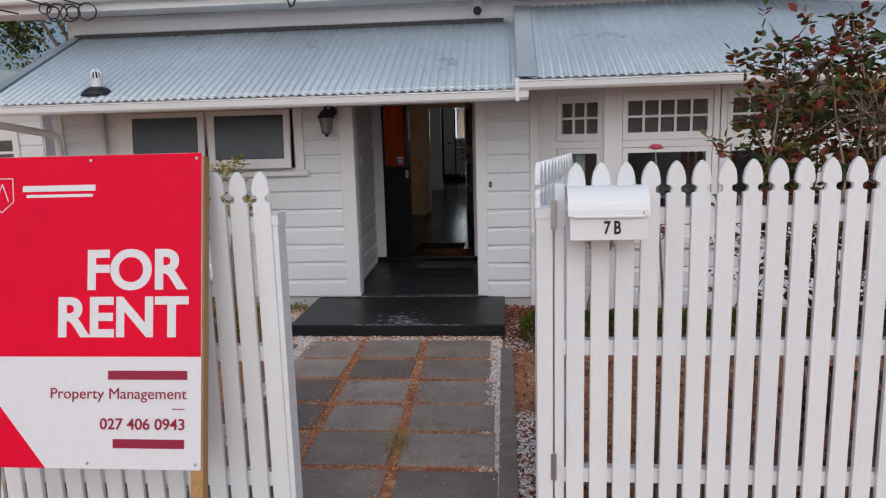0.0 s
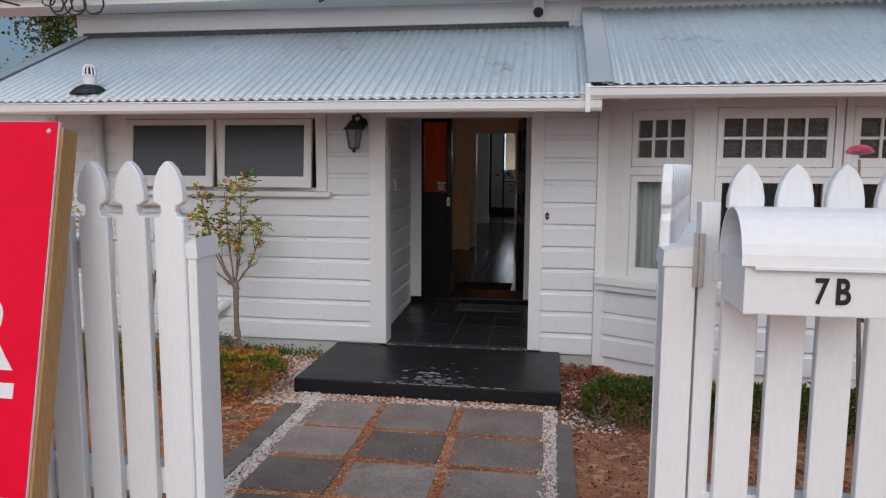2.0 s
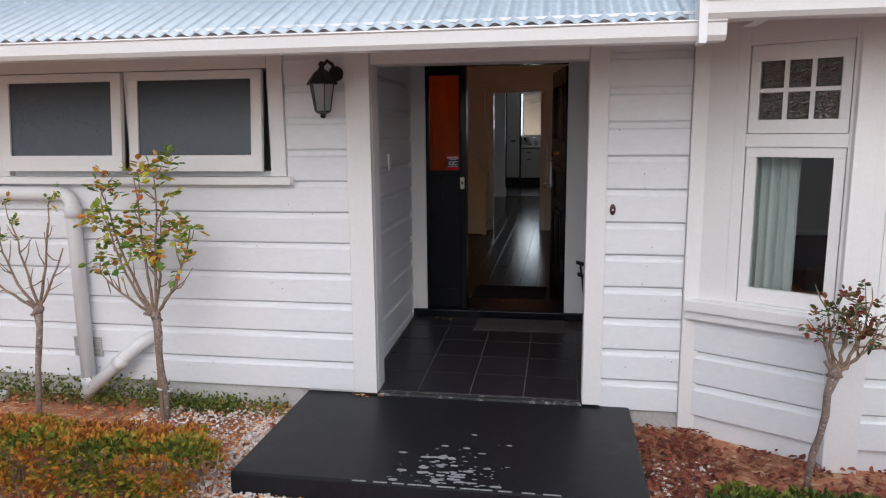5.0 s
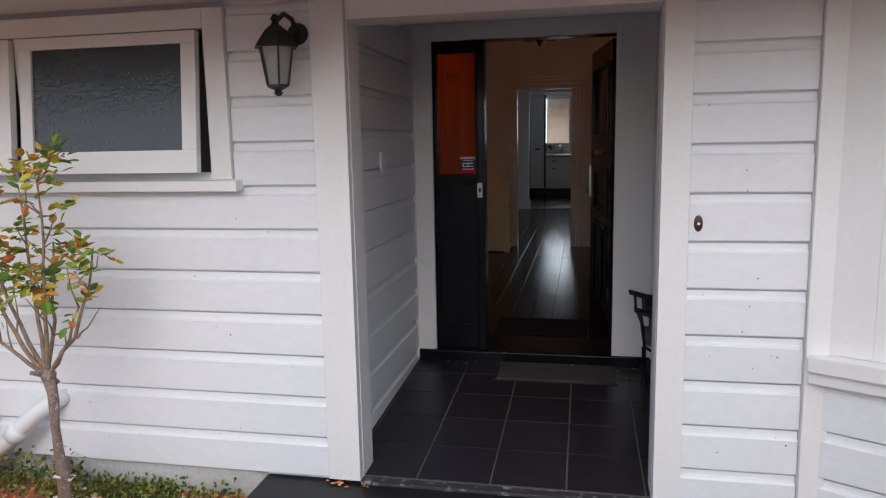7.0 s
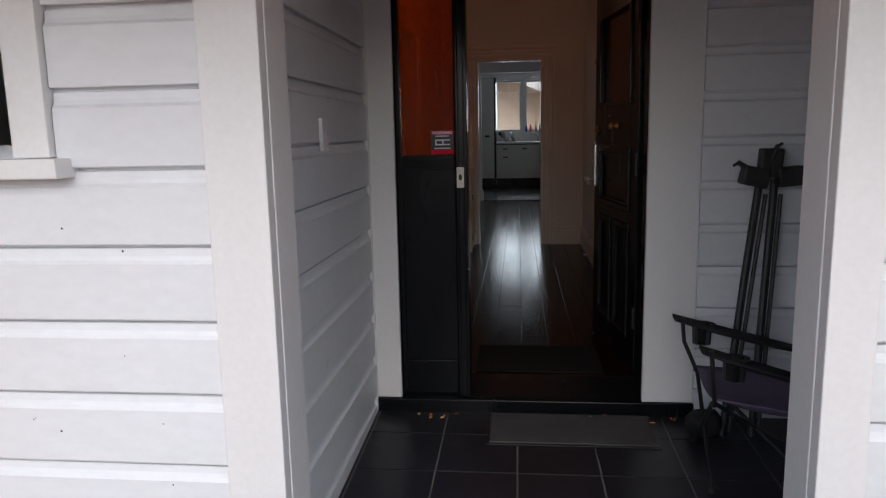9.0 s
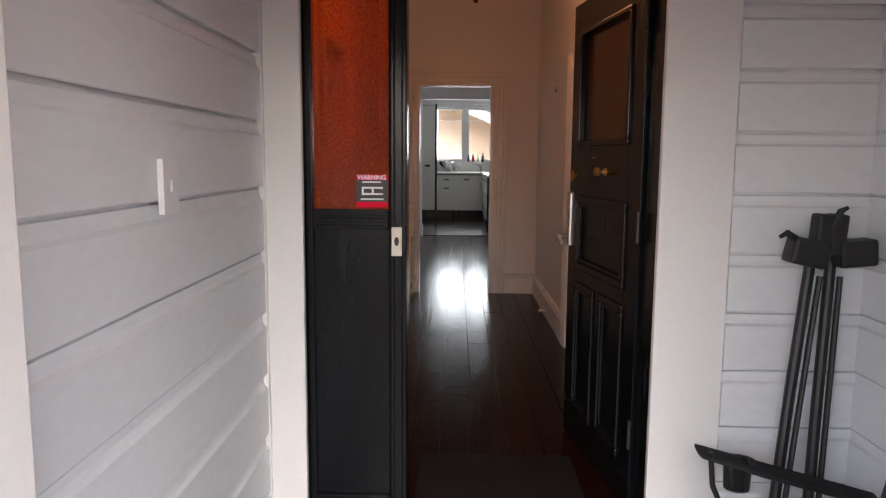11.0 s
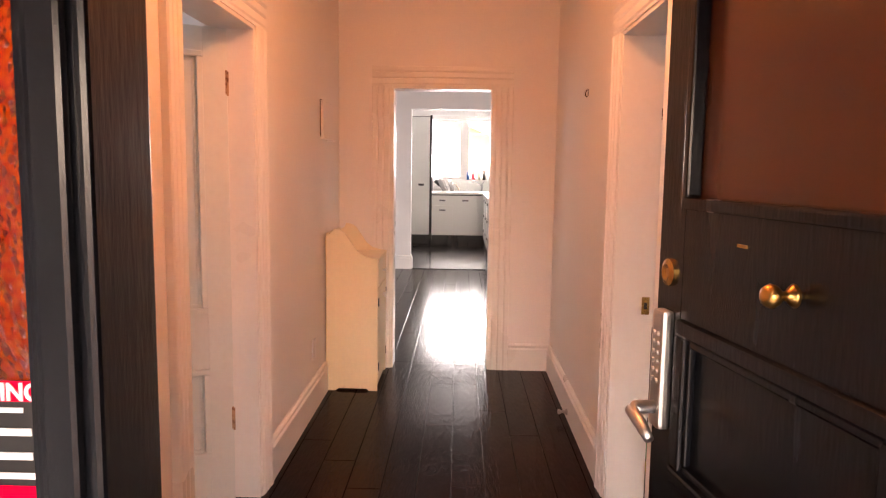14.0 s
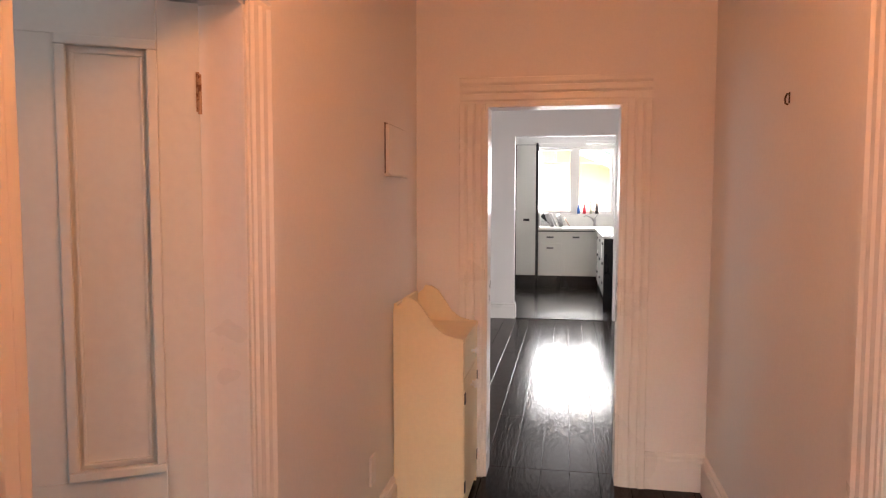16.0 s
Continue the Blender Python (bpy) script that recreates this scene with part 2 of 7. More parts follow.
def lathe(bm, prof, centre=(0, 0, 0), seg=16, m=None):
    """The profile prof, of radius and height, turned round the upright axis."""
    rings = []
    for r, z in prof:
        rings.append([bm.verts.new((centre[0] + max(r, 0.0004) * math.cos(2 * math.pi * k / seg), centre[1] + max(r, 0.0004) * math.sin(2 * math.pi * k / seg), centre[2] + z)) for k in range(seg)])
    for a, b in zip(rings, rings[1:]):
        for k in range(seg):
            bm.faces.new((a[k], a[(k + 1) % seg], b[(k + 1) % seg], b[k]))
    bm.faces.new(rings[0][::-1])
    bm.faces.new(rings[-1])
    if m is not None:
        bmesh.ops.transform(bm, matrix=m, verts=[v for r in rings for v in r])


def mesh_of(name, bm, material, smooth=False):
    bmesh.ops.recalc_face_normals(bm, faces=bm.faces)
    me = bpy.data.meshes.new(name)
    bm.to_mesh(me)
    bm.free()
    me.materials.append(material)
    if smooth:
        me.shade_smooth()
    return me


def part(name, bm, material, parent=None, label="", smooth=False, m=None):
    ob = new(name, mesh_of(name, bm, material, smooth))
    if parent is not None:
        ob.parent = parent
    if m is not None:
        ob.matrix_local = m
    if label:
        ob["label"] = label
    return ob


def piece(name, me, parent, m):
    ob = new(name, me)
    ob.parent = parent
    ob.matrix_local = m
    return ob


def thing(name, label, category, m=None, group=""):
    ob = new(name)
    if m is not None:
        ob.matrix_world = m
    return tagged(ob, label, category, group)


def structure(name, bm, material, label, category, smooth=False):
    return tagged(part(name, bm, material, None, smooth=smooth), label, category, kind="structure")


def B(*boxes, bevel=0.0):
    """A bmesh of several boxes."""
    bm = bmesh.new()
    for b in boxes:
        box(bm, *b, bevel=bevel)
    return bm


# ---- ground ----
FL = 0.317   # inner floor
PF = 0.13    # porch floor at its front edge
PSL = 2.1    # its rise towards the door, degrees
PB = PF + 1.53 * math.tan(math.radians(PSL))   # porch floor at the door
FY = 6.14    # front wall face
DY = 7.70    # door wall face
bm = bmesh.new()
gx = [-400, -60, -20] + [-8 + 0.25 * i for i in range(65)] + [20, 60, 400]
gy = [-400, -60, -20] + [-3 + 0.25 * i for i in range(37)] + [20, 60, 400]
grid = [[bm.verts.new((x, y, 0.012 * noise.noise((x * 1.7, y * 1.7, 0)) - 0.012)) for x in gx] for y in gy]
for j in range(len(gy) - 1):
    for i in range(len(gx) - 1):
        bm.faces.new((grid[j][i], grid[j][i + 1], grid[j + 1][i + 1], grid[j + 1][i]))
structure("ground", bm, SOIL, "brown garden soil strewn with leaf mulch", "ground", smooth=True)

# ---- front wall with its boards ----
PITCH = 0.1805
BASE = 0.126
board_cache = {}


def board_mesh(length, pitch=PITCH, mat=WHITE):
    key = (round(length, 3), pitch)
    if key not in board_cache:
        bm = bmesh.new()
        extrude_x(bm, [(0, 0.005), (-0.020, 0.004), (-0.023, 0.002), (-0.025, 0.005), (-0.0245, pitch - 0.044), (-0.016, pitch - 0.036), (-0.013, pitch - 0.026), (-0.012, pitch - 0.008), (-0.004, pitch - 0.006), (0, pitch - 0.006)], 0, length)
        board_cache[key] = mesh_of("weatherboard", bm, mat)
    return board_cache[key]


def boards(parent, m, length, z0, z1, holes=(), base=BASE, pitch=PITCH):
    """Weatherboards over a wall whose outer face runs along local x; holes are (x0, x1, z0, z1)."""
    k = 0
    while base + k * pitch < z1 - 0.03:
        z = base + k * pitch
        k += 1
        if z + pitch < z0 + 0.02:
            continue
        spans = [(0, length)]
        for h in holes:
            if z + pitch * 0.5 > h[2] and z + pitch * 0.5 < h[3]:
                nxt = []
                for a, b in spans:
                    if h[0] > a:
                        nxt.append((a, min(b, h[0])))
                    if h[1] < b:
                        nxt.append((max(a, h[1]), b))
                spans = [s for s in nxt if s[1] - s[0] > 0.02]
        for a, b in spans:
            piece("weatherboard", board_mesh(b - a, pitch), parent, m @ pose(a, 0.0, z))


WX0, WX1, WZ0, WZ1 = -3.50, -1.76, 1.47, 2.06     # bathroom window opening
wall = structure("wall_front", B((-4.27, WX0, FY, FY + 0.12, 0.0, 2.5), (WX1, -1.20, FY, FY + 0.12, 0, 2.5), (WX0, WX1, FY, FY + 0.12, 0, WZ0), (WX0, WX1, FY, FY + 0.12, WZ1, 2.5), (-1.20, 0.10, FY, FY + 0.12, 2.08, 2.5), (0.10, 0.66, FY, FY + 0.12, 0, 2.5)), WHITE, "white painted weatherboard front wall of the cottage", "wall")
boards(wall, pose(-4.24, FY, 0), 4.24 - 1.285, 0.12, 2.2, [(-3.62 + 4.24, -1.665 + 4.24, 1.41, 2.3)], 0.1254, 0.1838)
boards(wall, pose(0.168, FY, 0), 0.43, 0.1, 2.2, (), 0.100, 0.1818)
structure("foundation", B((-4.25, -1.60, FY - 0.002, FY + 0.06, -0.1, 0.15), (0.31, 0.66, FY - 0.002, FY + 0.06, -0.1, 0.15)), CONCRETE, "grey concrete foundation strip below the boards", "foundation")
structure("corner_board", B((-4.30, -4.20, FY - 0.045, FY - 0.001, 0.12, 2.2), bevel=0.004), TRIM, "white painted corner board at the house end", "trim")
structure("wall_west", B((-4.27, -4.15, FY + 0.12, 7.14, 0, 2.3), (-4.27, -4.15, 7.14, 21.0, 0, 3.15)), WHITE, "white side wall of the cottage", "wall")
# portal posts and head
structure("trim_portal_post_1", B((-1.296, -1.152, FY - 0.045, FY - 0.002, 0.128, 2.16), (-1.296, -1.150, FY - 0.002, FY + 0.139, 0.128, 2.08), bevel=0.004), TRIM, "white painted timber porch post", "post")
structure("trim_portal_post_2", B((0.067, 0.172, FY - 0.045, FY - 0.002, 0.128, 2.16), (0.065, 0.1, FY - 0.002, FY + 0.13, 0.128, 2.08), bevel=0.004), TRIM, "white painted timber porch post", "post")
structure("trim_portal_head", B((-1.149, 0.064, FY - 0.03, FY + 0.13, 2.065, 2.16), bevel=0.004), TRIM, "white painted beam over the porch opening", "beam")
structure("corner_board_bay", B((0.60, 0.69, FY - 0.05, FY - 0.001, 0.02, 2.25), bevel=0.004), TRIM, "white painted corner board beside the bay", "trim")

# porch: left wall, back wall, right wall, ceiling
pw = structure("wall_porch_left", B((-1.40, -1.278, FY + 0.14, DY, 0, 2.5)), WHITE, "white weatherboard side wall of the porch", "wall")
boards(pw, pose(-1.278, FY + 0.14, 0, 0, 0, 90), DY - FY - 0.165, 0.1, 2.3, (), 0.063, 0.1985)
structure("trim_porch_corner", B((-1.2775, -1.25, DY - 0.05, DY - 0.029, 0.19, 2.3), bevel=0.003), TRIM, "white painted bead in the porch corner", "trim")
pb = structure("wall_door", B((-4.15, -1.20, DY, DY + 0.13, 0, 3.2), (-1.20, 0.07, DY, DY + 0.13, 2.24, 3.2), (0.07, 0.73, DY, DY + 0.13, 0, 3.2), (0.73, 4.5, DY, DY + 0.13, 2.43, 3.2), (-1.20, 0.07, DY, DY + 0.13, 0, 0.2)), WHITE, "white weatherboard wall around the front door", "wall")
boards(pb, pose(0.192, DY, 0), 0.438, 0.18, 2.3, (), 0.134, 0.187)
pr = structure("wall_porch_right", B((0.632, 0.72, FY + 0.12, DY, 0, 2.5)), WHITE, "white weatherboard end wall of the porch", "wall")
boards(pr, pose(0.632, DY, 0, 0, 0, -90), DY - FY - 0.12, 0.18, 2.3, (), 0.134, 0.187)
structure("ceiling_porch", B((-1.40, 0.72, FY + 0.12, DY, 2.30, 2.36)), TRIM, "white painted porch ceiling", "ceiling")

# porch slab and tiles
bm = bmesh.new()
extrude_x(bm, [(FY, 0.0), (FY, PF - 0.004), (DY, PF - 0.004 + (DY - FY) * math.tan(radians(PSL))), (DY, 0.0)], -1.278, 0.632)
porch = structure("porch_floor", bm, GROUT, "dark grey grouted porch floor of square tiles", "floor")
tx, ty, tp = -1.236, FY + 0.02, 0.322
bm = bmesh.new()
box(bm, 0, tp - 0.007, 0, tp - 0.007, -0.01, 0.0, 0.0015)
tile_me = mesh_of("tile", bm, TILE)
for j in range(5):
    for i in range(-1, 6):
        x0, y0 = tx + i * tp, ty + j * tp
        x1, y1 = min(x0 + tp - 0.007, 0.628), min(y0 + tp - 0.007, DY - 0.02)
        x0 = max(x0, -1.275)
        if x1 - x0 < 0.02 or y1 - y0 < 0.02:
            continue
        at = pose(x0, y0, PF + (y0 - FY) * math.tan(radians(PSL)), PSL)
        if abs(x1 - x0 - tp + 0.007) < 1e-4 and abs(y1 - y0 - tp + 0.007) < 1e-4:
            piece("tile", tile_me, porch, at)
        else:
            bm = bmesh.new()
            box(bm, 0, x1 - x0, 0, y1 - y0, -0.01, 0, 0.0015)
            part("tile", bm, TILE, porch, m=at)
# step slab
step = thing("porch_step", "black painted concrete step slab with worn flaking paint", "step")
bm = bmesh.new()
box(bm, -1.60, 0.335, 5.06, FY - 0.004, -0.03, 0.115, 0.012)
part("slab", bm, BLACKSTEP, step)
rnd = random.Random(4)
bm = bmesh.new()
for k in range(120):
    cx, cy = rnd.gauss(-0.56, 0.14), 5.09 + abs(rnd.gauss(0, 0.17)) * (0.4 + rnd.random())
    if not -1.3 < cx < 0.1:
        continue
    r = 0.003 + 0.013 * rnd.random() ** 2
    ring = [(cx + r * (1 + 0.8 * rnd.random()) * 1.4 * math.cos(a), cy + r * (0.5 + 0.6 * rnd.random()) * math.sin(a)) for a in [i * math.pi / 4 for i in range(8)]]
    top = [bm.verts.new((x, max(y, 5.075), 0.1156 + 0.0004 * (k % 5))) for x, y in ring]
    bm.faces.new(top)
tagged(part("paint_flakes", bm, FLAKE, step, "pale worn patches where the black paint has flaked"), kind="stuff")
bm = bmesh.new()
x = -1.0
while x < -0.12:
    w = rnd.uniform(0.02, 0.09)
    box(bm, x, x + w, 5.064, 5.072, 0.104, 0.1155)
    x += w + rnd.uniform(0.0, 0.05)
tagged(part("worn_edge", bm, FLAKE, step, "pale chipped nosing"), kind="stuff")
structure("step_foot_sill", B((-1.15, 0.065, FY - 0.05, FY - 0.0, 0.116, 0.132), bevel=0.003), surface("worn_sill_paint", (0.035, 0.035, 0.036), 0.6, vary=0.3, bump=0.3, dirt=(0.30, 0.30, 0.29), dirt_at=0.54, dirt_scale=16), "worn concrete sill where the tiles meet the step", "sill")

# ---- roofs ----
def corrugated(length, width, mat=ROOF, pitch=0.0762, amp=0.0085):
    """One sheet: ribs run along y from 0 to length, width along x."""
    bm = bmesh.new()
    k = max(4, int(round(width / pitch * 8)))
    rows = []
    for y in (0, length):
        top = [bm.verts.new((width * i / k, y, amp * math.sin(2 * math.pi * width * i / k / pitch))) for i in range(k + 1)]
        rows.append(top)
    low = []
    for y in (0, length):
        low.append([bm.verts.new((width * i / k, y, amp * math.sin(2 * math.pi * width * i / k / pitch) - 0.002)) for i in range(k + 1)])
    for i in range(k):
        bm.faces.new((rows[0][i], rows[0][i + 1], rows[1][i + 1], rows[1][i]))
        bm.faces.new((low[0][i + 1], low[0][i], low[1][i], low[1][i + 1]))
        bm.faces.new((low[0][i], low[0][i + 1], rows[0][i + 1], rows[0][i]))
    return mesh_of("roof_sheet", bm, mat, smooth=True)


def sheet_roof(name, label, x0, x1, y0, z0, y1, z1):
    rise = math.degrees(math.atan2(z1 - z0, y1 - y0))
    length = math.hypot(z1 - z0, y1 - y0)
    roof = tagged(thing(name, label, "roof"), kind="structure")
    w = 0.762
    n = int((x1 - x0) / w)
    me = corrugated(length, w)
    for i in range(n):
        piece("roof_sheet", me, roof, pose(x0 + i * w, y0, z0 + 0.0008 * (i % 2), rise))
    if x1 - x0 - n * w > 0.05:
        piece("roof_sheet", corrugated(length, x1 - x0 - n * w), roof, pose(x0 + n * w, y0, z0, rise))
    bm = bmesh.new()
    for k in range(int((x1 - x0) / 0.2286)):
        for f in (0.05, 0.36, 0.68):
            lathe(bm, [(0.012, 0), (0.010, 0.004), (0.003, 0.006)], (x0 + 0.019 + k * 0.2286, f * length, 0.0085), 6)
    part("roof_screws", bm, FLASH, roof, m=Matrix.Translation((0, y0, z0)) @ pose(0, 0, 0, rise))
    return roof


def gutter(name, x0, x1, y, z, h=0.085, d=0.11):
    """A white metal gutter, open at the top, with its front lip at y."""
    bm = bmesh.new()
    prof = [(y + d, z + h), (y + d, z), (y + 0.02, z), (y + 0.004, z + 0.02), (y, z + h - 0.012), (y - 0.008, z + h - 0.006), (y - 0.006, z + h), (y + 0.006, z + h), (y + 0.012, z + 0.022), (y + 0.024, z + 0.006), (y + d - 0.006, z + 0.006), (y + d - 0.006, z + h)]
    extrude_x(bm, prof, x0, x1)
    g = structure(name, bm, TRIM, "white painted metal gutter along the eaves", "gutter")
    return g


UY, UZ = 7.0, 2.94
sheet_roof("roof_lean_to_left", "blue-grey painted corrugated iron lean-to roof", -4.50, 0.50, 5.28, 2.142, UY, UZ)
sheet_roof("roof_lean_to_right", "blue-grey painted corrugated iron roof over the bay", 0.56, 5.6, 5.25, 2.222, UY, 3.085)
sheet_roof("roof_main", "blue-grey painted corrugated iron main roof", -5.4, 5.6, 6.56, 3.33, 10.5, 4.9)
gutter("gutter_left", -4.55, 0.56, 5.20, 2.042, 0.080)
gutter("gutter_right", 0.47, 5.6, 5.17, 2.122, 0.076)
gutter("gutter_main", -5.4, 5.6, 6.46, 3.245, 0.10)
structure("fascia", B((-4.5, 0.5, 5.312, 5.335, 2.046, 2.135), (0.5, 5.6, 5.29, 5.312, 2.126, 2.215), (-5.4, 5.6, 6.575, 6.60, 3.16, 3.32)), TRIM, "white painted fascia board behind the gutters", "fascia")
structure("soffit", B((-4.45, 0.47, 5.337, FY - 0.03, 2.165, 2.178), (0.60, 5.6, 5.314, 6.14, 2.215, 2.228), (-5.4, 5.6, 6.602, UY, 3.17, 3.185)), TRIM, "white painted soffit under the eaves", "soffit")
uw = structure("wall_upper", B((-4.60, 5.6, UY + 0.02, UY + 0.12, 2.2, 3.17)), WHITE, "white weatherboard upper wall between the roofs", "wall")
for z in (2.80, 2.981):
    piece("weatherboard", board_mesh(4.9), uw, pose(-4.55, UY + 0.02, z))
    piece("weatherboard", board_mesh(4.9), uw, pose(0.40, UY + 0.02, z))
structure("flashing_upper", B((-4.5, 0.36, UY - 0.03, UY + 0.001, UZ - 0.005, UZ + 0.035)), DARKLEAD, "dark lead flashing where roof meets wall", "flashing")
# verge between the two lean-to roofs
bm = bmesh.new()
rise = math.degrees(math.atan2(3.085 - 2.222, UY - 5.25))
L = math.hypot(UY - 5.25, 0.863)
box(bm, 0.0, 0.16, 0, L, 0.010, 0.016, 0.002)
box(bm, -0.006, 0.0, 0, L, -0.05, 0.016)
structure("flashing_verge", bm, FLASH, "pale grey flashing along the roof verge", "flashing").matrix_world = pose(0.475, 5.25, 2.225, rise)
bm = bmesh.new()
box(bm, 0.0, 0.022, 0, L, -0.20, -0.012)
structure("barge_board", bm, TRIM, "white painted barge board at the roof step", "trim").matrix_world = pose(0.478, 5.25, 2.222, rise)
bm = bmesh.new()
prism(bm, [(0.0, 0.0), (0.03, 0.0), (0.03, 0.19), (-0.005, 0.19)], 5.17, 5.27)
structure("trim_gutter_end", bm, TRIM, "white painted end piece at the roof step", "trim").matrix_world = pose(0.45, 0, 2.03)
# hip flashing at the house end of the left roof
bm = bmesh.new()
L2 = math.hypot(UY - 5.28, UZ - 2.142)
box(bm, -0.05, 0.06, 0, L2, 0.010, 0.022, 0.004)
structure("flashing_end", bm, ROOF, "blue-grey ridge flashing at the roof end", "flashing").matrix_world = pose(-4.50, 5.28, 2.142, math.degrees(math.atan2(UZ - 2.142, UY - 5.28)))
# rafter ends under the eaves
bm = bmesh.new()
box(bm, 0, 0.055, 0, 0.30, 0, 0.07, 0.003)
raf = mesh_of("rafter_end", bm, TRIM)
soff = bpy.data.objects["soffit"]
for x in (-3.35, -2.5, -1.62, -0.62, 0.0):
    piece("rafter_end", raf, soff, pose(x, 5.40, 2.094))
for x in (0.72, 1.42, 2.15, 2.9, 3.6, 4.3):
    piece("rafter_end", raf, soff, pose(x, 5.33, 2.144))

# ---- bathroom window with two awning sashes ----
win = tagged(thing("window_1", "white timber window with two obscure glass sashes ajar", "window"), kind="structure")
part("window_frame", B((-3.615, WX0, FY - 0.045, FY + 0.05, 1.44, 2.14), (WX1, -1.668, FY - 0.045, FY + 0.05, 1.44, 2.14), (WX0, WX1, FY - 0.045, FY + 0.05, WZ1, 2.14), (-2.675, -2.635, FY - 0.03, FY + 0.05, WZ0, WZ1), bevel=0.003), TRIM, win)
part("window_sill", B((-3.66, -1.63, FY - 0.085, FY + 0.04, 1.392, 1.438), bevel=0.004), TRIM, win)
for a, b in ((-3.495, -2.68), (-2.63, -1.79)):
    s = part("sash", B((0, b - a, 0, 0.035, -0.585, -0.49), (0, b - a, 0, 0.035, -0.05, 0), (0, 0.06, 0, 0.035, -0.49, -0.05), (b - a - 0.065, b - a, 0, 0.035, -0.49, -0.05), bevel=0.002), TRIM, win, m=pose(a, FY - 0.052, 2.055, -5.5))
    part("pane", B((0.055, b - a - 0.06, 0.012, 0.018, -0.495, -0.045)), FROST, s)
structure("bathroom_backing", B((-4.1, -1.33, DY - 0.3, DY - 0.25, 0, 2.5), (-4.1, -1.33, FY + 0.12, DY, 2.4, 2.45)), INNER, "plain wall inside the bathroom", "wall")

# ---- bay window ----
BA, BB, BC = Vector((0.665, 6.12, 0)), Vector((1.315, 5.765, 0)), Vector((5.2, 5.765, 0))
ANG = math.degrees(math.atan2(BB.y - BA.y, BB.x - BA.x))
BL = (BB - BA).length


def bay_face(name, m, length, cuts):
    """A bay wall along local x: boards below, glazing above; cuts are the casement widths' ends."""
    w = structure(name, B((0, length, 0.0, 0.10, -0.05, 0.77), (0, length, 0.0, 0.10, 2.10, 2.30)), WHITE, "white weatherboard bay wall under the windows", "wall")
    w.matrix_world = m
    for k in range(3):
        piece("weatherboard", board_mesh(length - 0.03, 0.187), w, pose(0.01, 0, 0.105 + k * 0.187))
    return w


M1 = Matrix.Translation(BA) @ pose(0, 0, 0, 0, 0, ANG)
M2 = Matrix.Translation(BB) @ pose(0, 0, 0)
bay_face("wall_bay_side", M1, BL, ())
bay_face("wall_bay_front", M2, 3.9, ())
structure("corner_board_bay_front", B((-0.075, 0.085, -0.045, 0.05, -0.03, 0.66), (-0.05, 0.06, -0.03, 0.06, 0.66, 2.24), bevel=0.004), TRIM, "white painted corner post of the bay", "post").matrix_world = M2
for nm, m, ln, a in (("trim_bay_sill_side", M1, BL + 0.04, -0.03), ("trim_bay_sill_front", M2, 3.9, -0.04)):
    structure(nm, B((a, ln, -0.085, 0.02, 0.715, 0.775), (a, ln, -0.065, 0.0, 0.665, 0.715), bevel=0.005), TRIM, "white painted timber window sill with chipped edges", "sill").matrix_world = m


def bay_window(name, m, x0, x1, cols):
    w = tagged(thing(name, "white timber casement with small panes above", "window"), kind="structure")
    w.matrix_world = m
    part("window_frame", B((x0, x0 + 0.055, -0.02, 0.07, 0.776, 2.24), (x1 - 0.055, x1, -0.02, 0.07, 0.776, 2.24), (x0 + 0.055, x1 - 0.055, -0.02, 0.07, 2.10, 2.24), (x0 + 0.055, x1 - 0.055, -0.022, 0.07, 1.60, 1.665), (x0 + 0.055, x1 - 0.055, -0.02, 0.07, 0.776, 0.79), bevel=0.003), TRIM, w)
    a, b = x0 + 0.06, x1 - 0.06
    s = part("sash", B((a, b, -0.012, 0.028, 0.792, 0.87), (a, b, -0.012, 0.028, 1.55, 1.598), (a, a + 0.05, -0.012, 0.028, 0.87, 1.55), (b - 0.05, b, -0.012, 0.028, 0.87, 1.55), bevel=0.002), TRIM, w)
    part("pane", B((a + 0.045, b - 0.045, 0.006, 0.011, 0.865, 1.555)), GLASS, s).visible_shadow = False
    f = B((a, b, -0.012, 0.028, 1.668, 1.735), (a, b, -0.012, 0.028, 2.02, 2.098), (a, a + 0.045, -0.012, 0.028, 1.735, 2.02), (b - 0.045, b, -0.012, 0.028, 1.735, 2.02), bevel=0.002)
    box(f, a + 0.045, b - 0.045, -0.008, 0.022, 1.868, 1.888)
    pw_ = (b - a - 0.09) / cols
    for i in range(1, cols):
        box(f, a + 0.045 + i * pw_ - 0.010, a + 0.045 + i * pw_ + 0.010, -0.008, 0.022, 1.735, 1.868)
        box(f, a + 0.045 + i * pw_ - 0.010, a + 0.045 + i * pw_ + 0.010, -0.008, 0.022, 1.888, 2.02)
    fl = part("fanlight", f, TRIM, w)
    bm = bmesh.new()
    box(bm, 0, pw_ - 0.016, 0.006, 0.010, 0, 0.136)
    me = mesh_of("pane", bm, PEBBLE)
    for i in range(cols):
        for z in (1.733, 1.886):
            piece("pane", me, fl, pose(a + 0.045 + i * pw_ + 0.008, 0, z))
    return w


